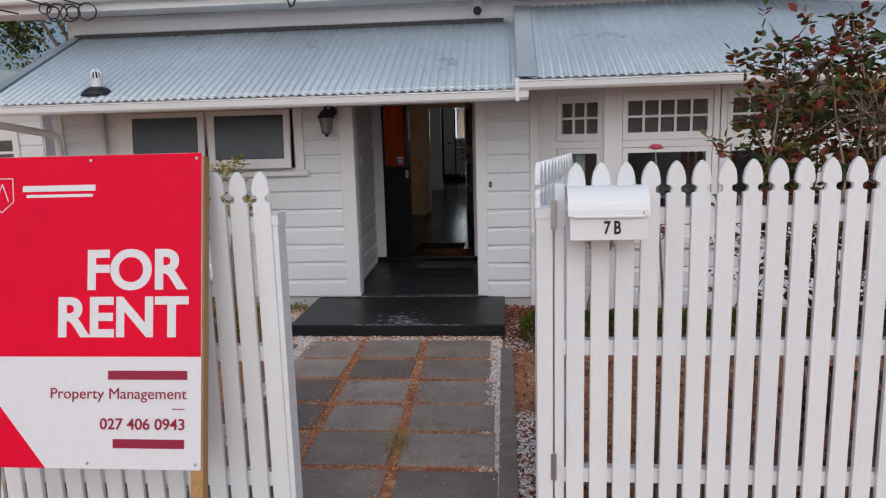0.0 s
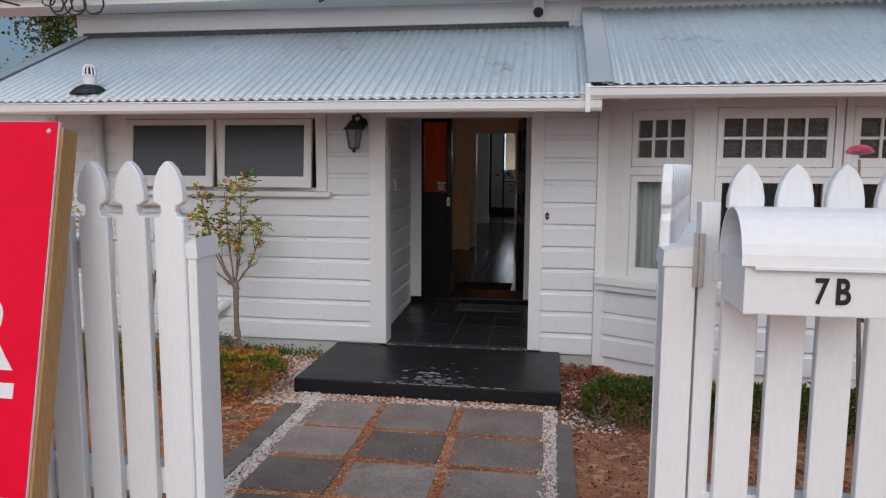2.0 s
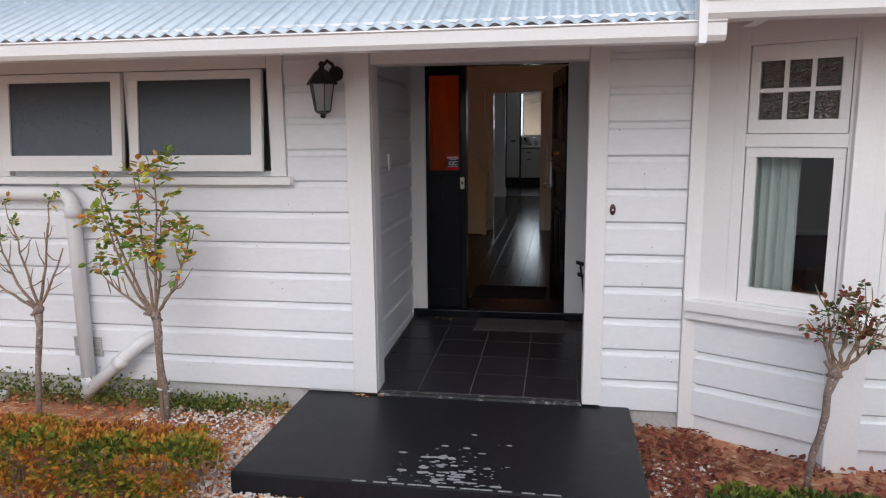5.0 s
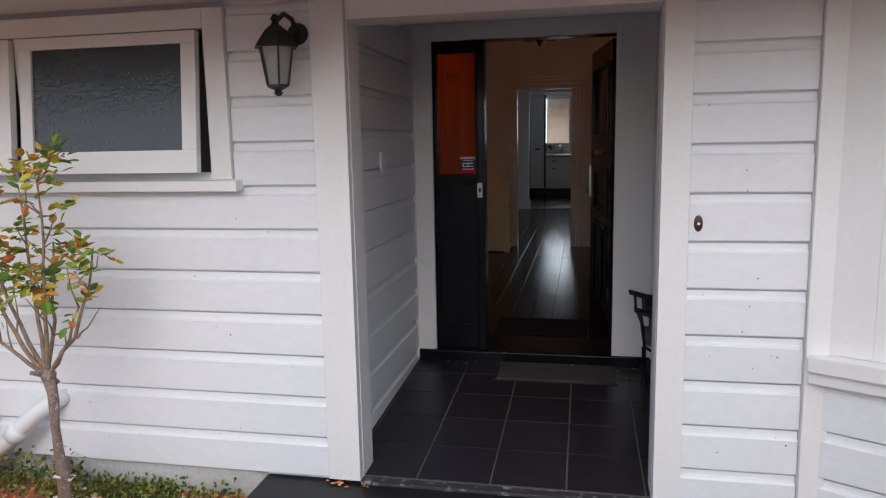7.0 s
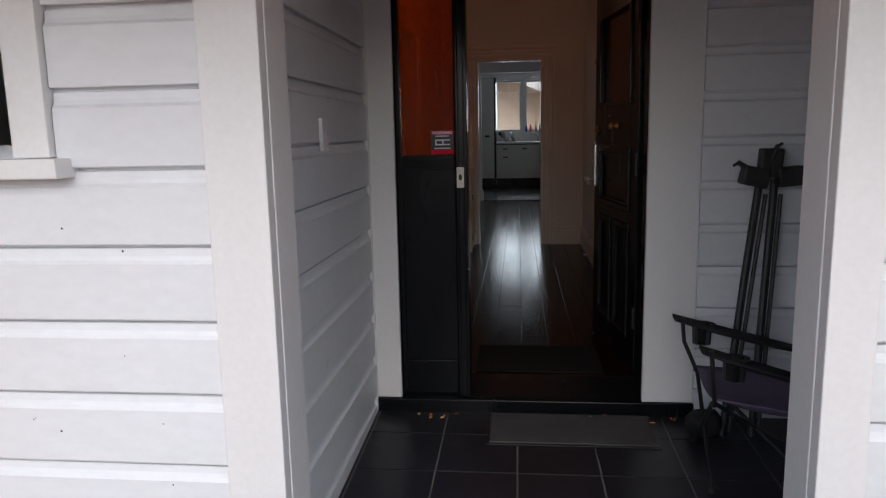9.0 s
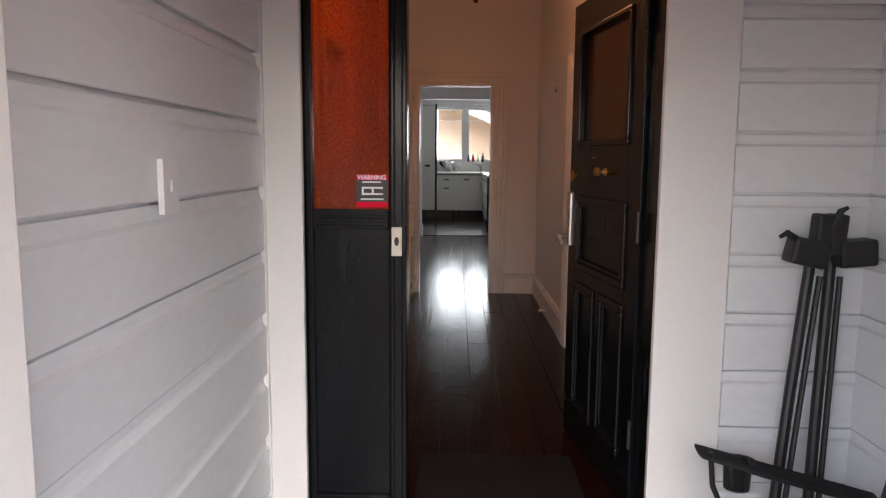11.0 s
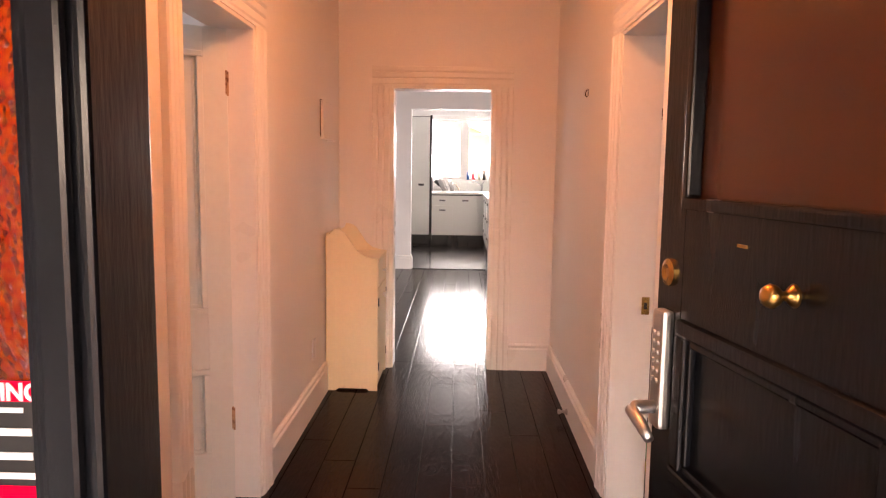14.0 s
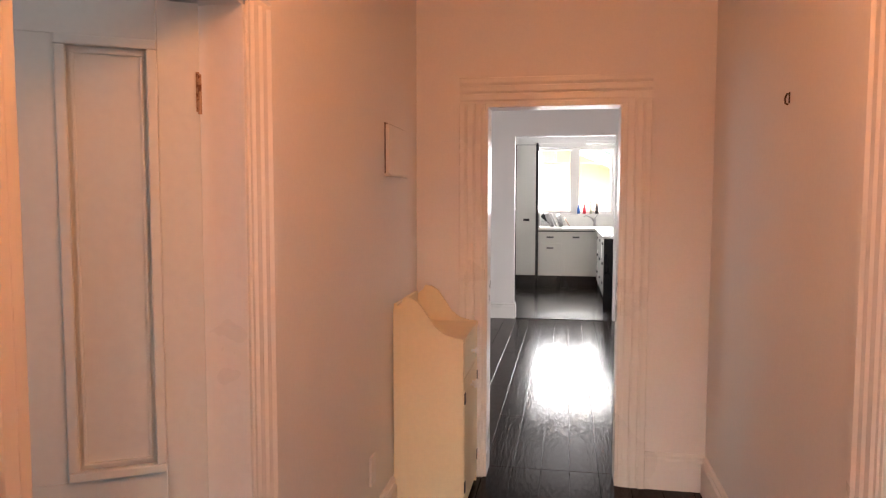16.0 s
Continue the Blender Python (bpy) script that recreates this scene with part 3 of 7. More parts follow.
PEBBLE = clear_glass("pebbled_pane_glass", (0.30, 0.27, 0.24), 0.2, 0.7, 0.12, wavy=1.0, wave_scale=60, tint2=(0.10, 0.09, 0.08))
bay_window("window_2", M1, 0.165, BL - 0.005, 3)
bay_window("window_3", M2, 0.06, 0.98, 5)
bay_window("window_4", M2, 0.99, 1.91, 5)
bay_window("window_5", M2, 1.92, 2.84, 5)
structure("wall_bay_infill", B((-0.0, 0.165, -0.02, 0.06, 0.776, 2.24), bevel=0.003), TRIM, "white painted board beside the bay casement", "trim").matrix_world = M1
structure("wall_bay_end", B((4.15, 4.25, 5.86, DY, 0, 2.5), (4.16, 5.2, 5.78, 5.86, 0.735, 2.3)), WHITE, "white end wall of the bay room", "wall")

# ---- door frame, sidelight and threshold ----
DX0, DX1 = -1.138, -0.033
structure("trim_door_casing", B((-1.272, DX0, DY - 0.028, DY - 0.001, 0.252, 2.29), (DX1, 0.190, DY - 0.028, DY - 0.001, 0.252, 2.29), (DX0, DX1, DY - 0.028, DY - 0.001, 2.19, 2.29), bevel=0.004), TRIM, "broad white painted casing round the front door", "trim")
structure("trim_door_lining", B((DX0 - 0.06, DX0, DY, DY + 0.13, 0.24, 2.235), (DX1, DX1 + 0.10, DY, DY + 0.13, 0.24, 2.235), (DX0, DX1, DY, DY + 0.13, 2.19, 2.235), bevel=0.003), BLACK, "black painted door frame lining", "frame")
bm = bmesh.new()
box(bm, -1.275, 0.195, DY - 0.04, DY - 0.0005, PB - 0.02, 0.250, 0.005)
extrude_x(bm, [(DY - 0.0004, 0.2), (DY - 0.0004, 0.252), (DY + 0.02, 0.262), (DY + 0.1295, FL - 0.001), (DY + 0.1295, 0.2)], DX0, DX1)
structure("threshold", bm, BLACK, "black painted timber threshold with a sloping sill", "threshold")
sl = tagged(thing("sidelight", "black panelled sidelight with an amber textured glass pane", "window"), kind="structure")
S0, S1 = DX0, -0.868
part("mullion", B((S1, -0.815, DY + 0.0, DY + 0.10, 0.253, 2.19), (S1 + 0.012, -0.827, DY - 0.010, DY, 0.253, 2.19), bevel=0.005), BLACK, sl)
part("frame", B((S0, S0 + 0.022, DY + 0.02, DY + 0.075, 0.253, 2.19), (S1 - 0.006, S1, DY + 0.02, DY + 0.075, 0.253, 2.19), (S0 + 0.022, S1 - 0.006, DY + 0.02, DY + 0.075, 2.12, 2.19), (S0 + 0.022, S1 - 0.006, DY + 0.02, DY + 0.075, 1.315, 1.375), (S0 + 0.022, S1 - 0.006, DY + 0.02, DY + 0.075, 0.253, 0.42), bevel=0.003), BLACK, sl)
part("rail_moulding", B((S0 + 0.03, S1 - 0.01, DY + 0.003, DY + 0.02, 1.362, 1.382), (S0 + 0.03, S1 - 0.01, DY + 0.010, DY + 0.02, 1.340, 1.352), (S0 + 0.03, S1 - 0.01, DY + 0.008, DY + 0.02, 1.318, 1.330), bevel=0.003), BLACK, sl)
part("panel", B((S0 + 0.023, S1 - 0.007, DY + 0.035, DY + 0.055, 0.421, 1.314)), BLACK, sl)
part("pane", B((S0 + 0.023, S1 - 0.007, DY + 0.044, DY + 0.050, 1.376, 2.119)), AMBER, sl, "amber textured glass pane")
part("strike_plate", B((-0.862, -0.829, DY - 0.018, DY - 0.010, 1.236, 1.328), bevel=0.003), surface("cream_metal_plate", (0.70, 0.66, 0.55), 0.4, vary=0.06, bump=0.03), sl, "cream metal strike plate")
bm = bmesh.new()
lathe(bm, [(0.0095, 0), (0.0095, 0.0012), (0.006, 0.0004)], (0, 0, 0), 14, pose(-0.8455, DY - 0.0178, 1.283, 90) @ Matrix.Diagonal((0.8, 1.5, 1, 1)))
part("latch_hole", bm, IRON, sl)

# ---- hall, living room, kitchen, bedrooms: shell ----
HL, HR = -1.36, 0.072
HY1 = 11.87
LD0, LD1 = 9.22, 9.94      # left doorway along y
RD0, RD1 = 9.38, 9.99      # right doorway along y
DH = 2.20                  # doorway head height
CZ = 3.05
KY, KY1 = 16.69, 20.80
structure("floor_hall_base", B((-4.15, 4.3, DY + 0.13, KY1, 0.1, FL - 0.014)), BLACK, "dark sub floor", "floor")
structure("wall_hall_left", B((HL - 0.12, HL, DY + 0.13, LD0, 0.3, CZ), (HL - 0.12, HL, LD1, HY1, 0.3, CZ), (HL - 0.12, HL, LD0, LD1, DH, CZ)), INNER, "white plaster hall wall with a doorway", "wall")
structure("wall_hall_right", B((HR, HR + 0.12, DY + 0.13, RD0, 0.3, CZ), (HR, HR + 0.12, RD1, HY1, 0.3, CZ), (HR, HR + 0.12, RD0, RD1, DH, CZ)), INNER, "white plaster hall wall with a doorway", "wall")
structure("wall_hall_end", B((-4.15, -1.01, HY1, HY1 + 0.14, 0.3, CZ), (-0.342, 4.3, HY1, HY1 + 0.14, 0.3, CZ), (-1.01, -0.342, HY1, HY1 + 0.14, 2.205, CZ)), INNER, "white plaster wall at the hall's end", "wall")
structure("ceiling", B((-4.15, 4.3, DY + 0.13, KY1, CZ, CZ + 0.06)), INNER, "white plaster ceiling", "ceiling")
structure("wall_kitchen_opening", B((-4.15, -1.215, KY, KY + 0.14, 0.3, CZ), (-0.06, 4.3, KY, KY + 0.14, 0.3, CZ), (-1.215, -0.06, KY, KY + 0.14, 2.475, CZ)), INNER, "white plaster wall with a wide kitchen opening", "wall")
KW0, KW1, KWZ0, KWZ1 = -1.10, 0.18, 1.49, 2.64
structure("wall_kitchen_back", B((-4.15, KW0, KY1, KY1 + 0.14, 0, CZ), (KW1, 4.3, KY1, KY1 + 0.14, 0, CZ), (KW0, KW1, KY1, KY1 + 0.14, 0, KWZ0), (KW0, KW1, KY1, KY1 + 0.14, KWZ1, CZ)), INNER, "white kitchen wall with a window", "wall")
structure("wall_east", B((4.3, 4.42, DY, 13.0, 0, CZ), (4.3, 4.42, 15.6, KY1 + 0.14, 0, CZ), (4.3, 4.42, 13.0, 15.6, 0, 1.1), (4.3, 4.42, 13.0, 15.6, 2.6, CZ)), INNER, "plain outer wall of the house", "wall")
structure("wall_bedroom_back", B((HR + 0.12, 4.3, 11.0, 11.12, 0.3, CZ)), INNER, "white plaster bedroom wall", "wall")


def moulded(bm, x0, x1, width, depth=0.028):
    """An architrave run along local x from x0 to x1, stepped across its width, thickness towards -y, width along z."""
    p = [(0, 0), (-depth * 0.55, 0), (-depth * 0.55, width * 0.10), (-depth * 0.75, width * 0.16), (-depth * 0.75, width * 0.36), (-depth * 0.60, width * 0.40), (-depth * 0.85, width * 0.48), (-depth * 0.85, width * 0.66), (-depth * 0.7, width * 0.70), (-depth, width * 0.80), (-depth, width * 0.97), (-depth * 0.8, width), (0, width)]
    extrude_x(bm, p, x0, x1)


def architrave(name, m, half0, half1, top, width):
    """Architrave round an opening: in local x from half0 to half1, feet at z 0, head at top; wall face is local y 0."""
    ar = tagged(thing(name, "white painted stepped architrave round a doorway", "architrave"), kind="structure")
    ar.matrix_world = m
    bm = bmesh.new()
    moulded(bm, half0 - width, half1 + width, width)
    part("head", bm, GLOSSW, ar, m=pose(0, 0, top))
    for side in (0, 1):
        bm = bmesh.new()
        moulded(bm, 0, top - 0.001, width)
        mm = Matrix(((0, 0, -1, half0), (0, 1, 0, 0), (1, 0, 0, 0), (0, 0, 0, 1))) if side == 0 else Matrix(((0, 0, 1, half1), (0, 1, 0, 0), (1, 0, 0, 0), (0, 0, 0, 1)))
        bmesh.ops.transform(bm, matrix=mm, verts=bm.verts)
        part("jamb_moulding", bm, GLOSSW, ar)
    return ar


architrave("architrave_1", pose(0, HY1, FL), -1.01, -0.342, 2.205 - FL, 0.128)
architrave("architrave_2", pose(HL, 0, FL, 0, 0, 90), LD0, LD1, DH - FL, 0.125)
architrave("architrave_3", pose(HR, 0, FL, 0, 0, -90), -RD1, -RD0, DH - FL, 0.125)
for nm, b in (("trim_lining_1", ((-1.01, -0.995, HY1 - 0.01, HY1 + 0.15, FL, 2.19), (-0.357, -0.342, HY1 - 0.01, HY1 + 0.15, FL, 2.19), (-1.01, -0.342, HY1 - 0.01, HY1 + 0.15, 2.19, 2.206))),
              ("trim_lining_2", ((HL - 0.15, HL + 0.01, LD0, LD0 + 0.015, FL, DH), (HL - 0.15, HL + 0.01, LD1 - 0.015, LD1, FL, DH), (HL - 0.15, HL + 0.01, LD0, LD1, DH - 0.015, DH + 0.001))),
              ("trim_lining_3", ((HR - 0.01, HR + 0.15, RD0, RD0 + 0.015, FL, DH), (HR - 0.01, HR + 0.15, RD1 - 0.015, RD1, FL, DH), (HR - 0.01, HR + 0.15, RD0, RD1, DH - 0.015, DH + 0.001)))):
    structure(nm, B(*b, bevel=0.002), GLOSSW, "white painted doorway lining", "lining")


def skirting(name, m, a, b):
    bm = bmesh.new()
    extrude_x(bm, [(0, 0), (-0.022, 0), (-0.022, 0.145), (-0.014, 0.155), (-0.017, 0.17), (-0.008, 0.182), (0, 0.182)], a, b)
    structure(name, bm, GLOSSW, "white painted moulded skirting board", "baseboard").matrix_world = m


skirting("baseboard_1", pose(HL, 0, FL, 0, 0, 90), LD1 + 0.126, HY1 - 0.03)
skirting("baseboard_2", pose(HR, 0, FL, 0, 0, -90), -HY1 + 0.03, -RD1 - 0.126)
skirting("baseboard_3", pose(0, HY1, FL), -0.213, HR)
skirting("baseboard_4", pose(0, HY1, FL), HL, -1.14)
skirting("baseboard_5", pose(0, KY, FL), -4.1, -1.218)
skirting("baseboard_6", pose(-1.215, 0, FL, 0, 0, 90), KY - 0.022, KY + 0.14)
skirting("baseboard_7", pose(HL, 0, FL, 0, 0, 90), DY + 0.13, LD0 - 0.126)
skirting("baseboard_8", pose(0, 11.0, FL), HR + 0.12, 4.3)

# ---- floorboards ----
hall_floor = structure("floor_hall", B((HL - 0.2, HR + 0.2, DY + 0.13, DY + 0.14, FL - 0.02, FL - 0.004)), FLOORB, "glossy dark stained timber floor of wide boards", "floor")
bw = 0.148
fb_cache = {}
rf = random.Random(9)


def floor_boards(parent, x0, x1, y0, y1):
    x = x0
    while x < x1 - 0.02:
        w = min(bw, x1 - x) - 0.003
        y = y0
        first = True
        while y < y1 - 0.01:
            ln = rf.choice((1.6, 2.2, 2.8, 3.4)) * (rf.choice((0.4, 0.7, 1)) if first else 1)
            first = False
            e = min(y + ln, y1)
            if y1 - e < 0.4:
                e = y1
            key = (round(w, 3), round(e - y, 2))
            if key not in fb_cache:
                bm = bmesh.new()
                box(bm, 0, w, 0, e - y - 0.002, -0.018, 0, 0.0018)
                fb_cache[key] = mesh_of("floorboard", bm, FLOORB)
            piece("floorboard", fb_cache[key], parent, pose(x, y, FL + rf.uniform(-0.0006, 0.0006), 0, rf.uniform(-0.25, 0.25), 0))
            y = e
        x += bw


floor_boards(hall_floor, -1.46, 0.18, DY + 0.131, HY1 + 0.14)
living_floor = structure("floor_living", B((-4.15, 4.3, HY1 + 0.13, HY1 + 0.14, FL - 0.02, FL - 0.006)), FLOORB, "glossy dark stained timber living room floor", "floor")
floor_boards(living_floor, -2.2, 0.9, HY1 + 0.141, KY + 0.01)
structure("floor_living_far", B((-4.15, -2.2, HY1 + 0.14, KY + 0.01, FL - 0.018, FL), (0.9, 4.3, HY1 + 0.14, KY + 0.01, FL - 0.018, FL)), FLOORB, "dark stained timber floor", "floor")
structure("floor_bedroom", B((HR + 0.121, 4.3, DY + 0.13, 11.0, FL - 0.018, FL), (1.45, 4.15, 5.9, DY, FL - 0.05, FL - 0.02)), FLOORB, "dark stained timber bedroom floor", "floor")
structure("floor_left_room", B((-4.15, -1.47, DY + 0.13, HY1, FL - 0.018, FL)), FLOORB, "dark stained timber bedroom floor", "floor")
KFLOOR = surface("dark_kitchen_floor", (0.018, 0.015, 0.016), 0.22, vary=0.2, big=2, fine=30, bump=0.06)
structure("floor_kitchen", B((-4.15, 4.3, KY + 0.03, KY1, FL - 0.018, FL - 0.002)), KFLOOR, "dark glossy kitchen floor", "floor")
structure("threshold_kitchen", B((-1.215, -0.06, KY - 0.002, KY + 0.028, FL - 0.01, FL + 0.008), bevel=0.003), BLACK, "dark metal threshold strip", "threshold")
# the opening is unseen, added behind the living room's fill lamp
structure("wall_living_west", B((-3.2, -3.1, HY1 + 0.14, 13.0, 0.3, CZ), (-3.2, -3.1, 15.6, KY, 0.3, CZ), (-3.2, -3.1, 13.0, 15.6, 0.3, 1.1), (-3.2, -3.1, 13.0, 15.6, 2.6, CZ)), INNER, "white plaster living room wall with a window opening", "wall")

# ---- picket fence, gate and posts ----
FYP = 1.69
ph = [(-0.034, 0.0), (0.034, 0.0), (0.034, 1.555), (0.030, 1.558), (0.020, 1.560), (0.016, 1.570), (0.018, 1.582), (0.028, 1.586), (0.034, 1.592), (0.0335, 1.612), (0.028, 1.640), (0.018, 1.660), (0.006, 1.673), (0.0, 1.676)]
bm = bmesh.new()
prism(bm, [(x, z) for x, z in ph] + [(-x, z) for x, z in ph[::-1][1:-1]], -0.011, 0.011)
bmesh.ops.recalc_face_normals(bm, faces=bm.faces)
bmesh.ops.bevel(bm, geom=[e for e in bm.edges if abs(e.verts[0].co.y - e.verts[1].co.y) < 1e-5], offset=0.0025, segments=1, affect='EDGES')
picket_me = mesh_of("picket", bm, FENCE)


def fence_run(name, xs, x0, x1, label, y=FYP):
    f = tagged(thing(name, label, "fence"), kind="")
    for x in xs:
        piece("picket", picket_me, f, pose(x, y - 0.003, 0.0))
    for z in (1.44, 0.93, 0.40):
        part("rail", B((x0, x1, y + 0.010, y + 0.055, z, z + 0.062), bevel=0.003), FENCE, f)
    return f


fence_run("picket_fence", [-0.563 - 0.088 * i for i in range(36)], -3.75, -0.545, "white painted timber picket fence with shaped tops")
FYR = 1.765
fence_run("picket_fence", [0.612 + 0.0905 * i for i in range(40)], 0.56, 4.22, "white painted timber picket fence carrying the mailbox", FYR)
for yp, bx in ((FYP, (-0.528, -0.507)), (FYR, (0.464, 0.526))):
    p = thing("gate_post", "white painted timber gate post with a weathered top", "post", group="gate posts")
    bm = bmesh.new()
    box(bm, bx[0], bx[1], yp - 0.006, yp + 0.085, -0.05, 1.47, 0.003)
    part("post", bm, FENCE, p)
    bm = bmesh.new()
    prism(bm, [(bx[0] - 0.004, 1.471), (bx[1] + 0.004, 1.471), (bx[1] + 0.002, 1.515), (bx[0] - 0.002, 1.503)], yp - 0.009, yp + 0.088)
    part("post_cap", bm, FENCE, p)
part("hinge_board", B((0.534, 0.572, FYR + 0.012, FYR + 0.06, 0.0, 1.60), bevel=0.003), FENCE, p)
gate = thing("gate", "white painted picket gate standing open", "gate")
gate.matrix_world = pose(0.472, FYR + 0.062, 0, 0, 0, 77.0)
for i in range(11):
    piece("picket", picket_me, gate, pose(0.035 + 0.0865 * i, 0.0, 0.0))
for z in (1.42, 0.40):
    part("rail", B((0.10, 0.93, -0.056, -0.012, z, z + 0.07), bevel=0.003), FENCE, gate)
bm = bmesh.new()
prism(bm, [(0.11, 0.472), (0.18, 0.472), (0.92, 1.418), (0.85, 1.418)], -0.052, -0.014)
part("brace", bm, FENCE, gate)
for z in (1.43, 0.42):
    h = part("hinge", B((0.518, 0.540, FYR - 0.012, FYR - 0.007, z, z + 0.11), (0.527, 0.535, FYR - 0.020, FYR - 0.012, z, z + 0.11), bevel=0.001), CHROME, bpy.data.objects["gate_post.001"], "grey steel hinge")

# ---- plants: leaf material and makers ----
def leaf_material(name, stops, rough=0.5, patch=0.0):
    m = bpy.data.materials.new(name)
    m.use_nodes = True
    nt = m.node_tree
    n = nt.nodes
    geo = n.new("ShaderNodeNewGeometry")
    ramp = n.new("ShaderNodeValToRGB")
    els = ramp.color_ramp.elements
    els[0].position, els[0].color = stops[0][0], (*stops[0][1], 1)
    els[1].position, els[1].color = stops[-1][0], (*stops[-1][1], 1)
    for p, c in stops[1:-1]:
        e = els.new(p)
        e.color = (*c, 1)
    if patch:
        ns = n.new("ShaderNodeTexNoise")
        ns.inputs["Scale"].default_value, ns.inputs["Detail"].default_value = 3.2, 2
        wire(nt, geo.outputs["Position"], ns.inputs[0])
        ex = n.new("ShaderNodeMapRange")
        ex.inputs["From Min"].default_value, ex.inputs["From Max"].default_value = 0.35, 0.65
        wire(nt, ns.outputs[0], ex.inputs[0])
        mx = n.new("ShaderNodeMix")
        mx.inputs[0].default_value = patch
        wire(nt, geo.outputs["Random Per Island"], mx.inputs[2])
        wire(nt, ex.outputs[0], mx.inputs[3])
        wire(nt, mx.outputs[0], ramp.inputs[0])
    else:
        wire(nt, geo.outputs["Random Per Island"], ramp.inputs[0])
    b = n["Principled BSDF"]
    wire(nt, ramp.outputs[0], b.inputs["Base Color"])
    b.inputs["Roughness"].default_value = rough
    b.inputs["Specular IOR Level"].default_value = 0.25
    return m


G1, G2, G3 = (0.035, 0.070, 0.018), (0.085, 0.120, 0.022), (0.20, 0.20, 0.03)
HEDGE_L = leaf_material("hedge_leaf_autumn", [(0, (0.035, 0.07, 0.014)), (0.28, (0.13, 0.17, 0.022)), (0.46, (0.34, 0.27, 0.03)), (0.62, (0.55, 0.22, 0.03)), (0.8, (0.34, 0.11, 0.03)), (1, (0.16, 0.06, 0.025))], 0.6, 0.55)
HEDGE_R = leaf_material("hedge_leaf_green", [(0, (0.025, 0.042, 0.010)), (0.4, (0.06, 0.09, 0.016)), (0.75, (0.15, 0.18, 0.024)), (1, (0.24, 0.22, 0.03))], 0.65, 0.25)
ROSE_LEAF = leaf_material("rose_leaf", [(0, (0.07, 0.15, 0.02)), (0.35, (0.16, 0.26, 0.03)), (0.6, (0.42, 0.42, 0.04)), (0.8, (0.55, 0.32, 0.04)), (1, (0.50, 0.12, 0.04))], 0.6)
CLIMB_LEAF = leaf_material("climbing_rose_leaf", [(0, G1), (0.3, (0.08, 0.11, 0.03)), (0.5, (0.14, 0.10, 0.03)), (0.7, (0.20, 0.06, 0.025)), (0.88, (0.17, 0.018, 0.02)), (1, (0.30, 0.16, 0.03))])
DRY_LEAF = leaf_material("fallen_leaf", [(0, (0.28, 0.08, 0.04)), (0.3, (0.52, 0.13, 0.05)), (0.55, (0.62, 0.25, 0.08)), (0.8, (0.70, 0.44, 0.22)), (1, (0.40, 0.26, 0.15))], 0.75, 0.35)
DARK_LITTER = leaf_material("dark_fallen_leaf", [(0, (0.06, 0.02, 0.015)), (0.35, (0.16, 0.045, 0.03)), (0.65, (0.27, 0.08, 0.045)), (0.86, (0.36, 0.18, 0.10)), (1, (0.50, 0.32, 0.22))], 0.75, 0.3)
MOSS_LEAF = leaf_material("weed_leaf", [(0, G1), (0.5, (0.10, 0.14, 0.02)), (1, (0.24, 0.24, 0.04))])
TREE_LEAF = leaf_material("tree_leaf", [(0, (0.02, 0.045, 0.012)), (0.5, (0.06, 0.09, 0.02)), (0.85, (0.14, 0.14, 0.03)), (1, (0.25, 0.2, 0.05))])
STRAW = leaf_material("dry_grass_blade", [(0, (0.12, 0.13, 0.03)), (0.5, (0.30, 0.26, 0.08)), (1, (0.36, 0.32, 0.14))])
STONES = leaf_material("gravel_stone", [(0, (0.42, 0.38, 0.36)), (0.3, (0.68, 0.63, 0.60)), (0.7, (0.82, 0.78, 0.75)), (1, (0.50, 0.34, 0.27))], 0.8)
BARK = surface("rose_bark", (0.24, 0.18, 0.15), 0.85, vary=0.4, big=25, fine=90, bump=0.8, dirt=(0.50, 0.48, 0.46), dirt_at=0.57, dirt_scale=45)
STEM = surface("young_rose_stem", (0.27, 0.19, 0.135), 0.75, vary=0.4, big=14, fine=50, bump=0.3)


class Soup:
    """Gathers faces for one mesh of very many small pieces."""

    def __init__(self):
        self.v, self.f = [], []

    def leaf(self, p, d, up, ln, wd, fold=0.15):
        s = d.cross(up)
        if s.length < 1e-4:
            s = d.orthogonal()
        s.normalize()
        u = s.cross(d).normalized()
        k = len(self.v)
        self.v += [p, p + d * ln * 0.35 + s * wd * 0.5 + u * fold * wd, p + d * ln * 0.75 + s * wd * 0.38 + u * fold * wd, p + d * ln, p + d * ln * 0.75 - s * wd * 0.38 + u * fold * wd, p + d * ln * 0.35 - s * wd * 0.5 + u * fold * wd]
        self.f += [(k, k + 1, k + 2, k + 3), (k, k + 3, k + 4, k + 5)]

    def stone(self, p, r, rn):
        k = len(self.v)
        h = r * rn.uniform(0.5, 0.9)
        a0 = rn.uniform(0, 6.28)
        for i in range(5):
            a = a0 + i * 1.2566
            q = r * rn.uniform(0.75, 1.15)
            self.v.append(p + Vector((q * math.cos(a), q * math.sin(a), 0)))
        for i in range(5):
            a = a0 + i * 1.2566
            q = r * rn.uniform(0.4, 0.7)
            self.v.append(p + Vector((q * math.cos(a), q * math.sin(a), h)))
        for i in range(5):
            j = (i + 1) % 5
            self.f.append((k + i, k + j, k + 5 + j, k + 5 + i))
        self.f.append((k + 5, k + 6, k + 7, k + 8, k + 9))

    def object(self, name, mat, parent=None, label="", smooth=False):
        me = bpy.data.meshes.new(name)
        me.from_pydata([tuple(p) for p in self.v], [], self.f)
        me.materials.append(mat)
        if smooth:
            me.shade_smooth()
        ob = new(name, me)
        if parent is not None:
            ob.parent = parent
        if label:
            ob["label"] = label
        return ob


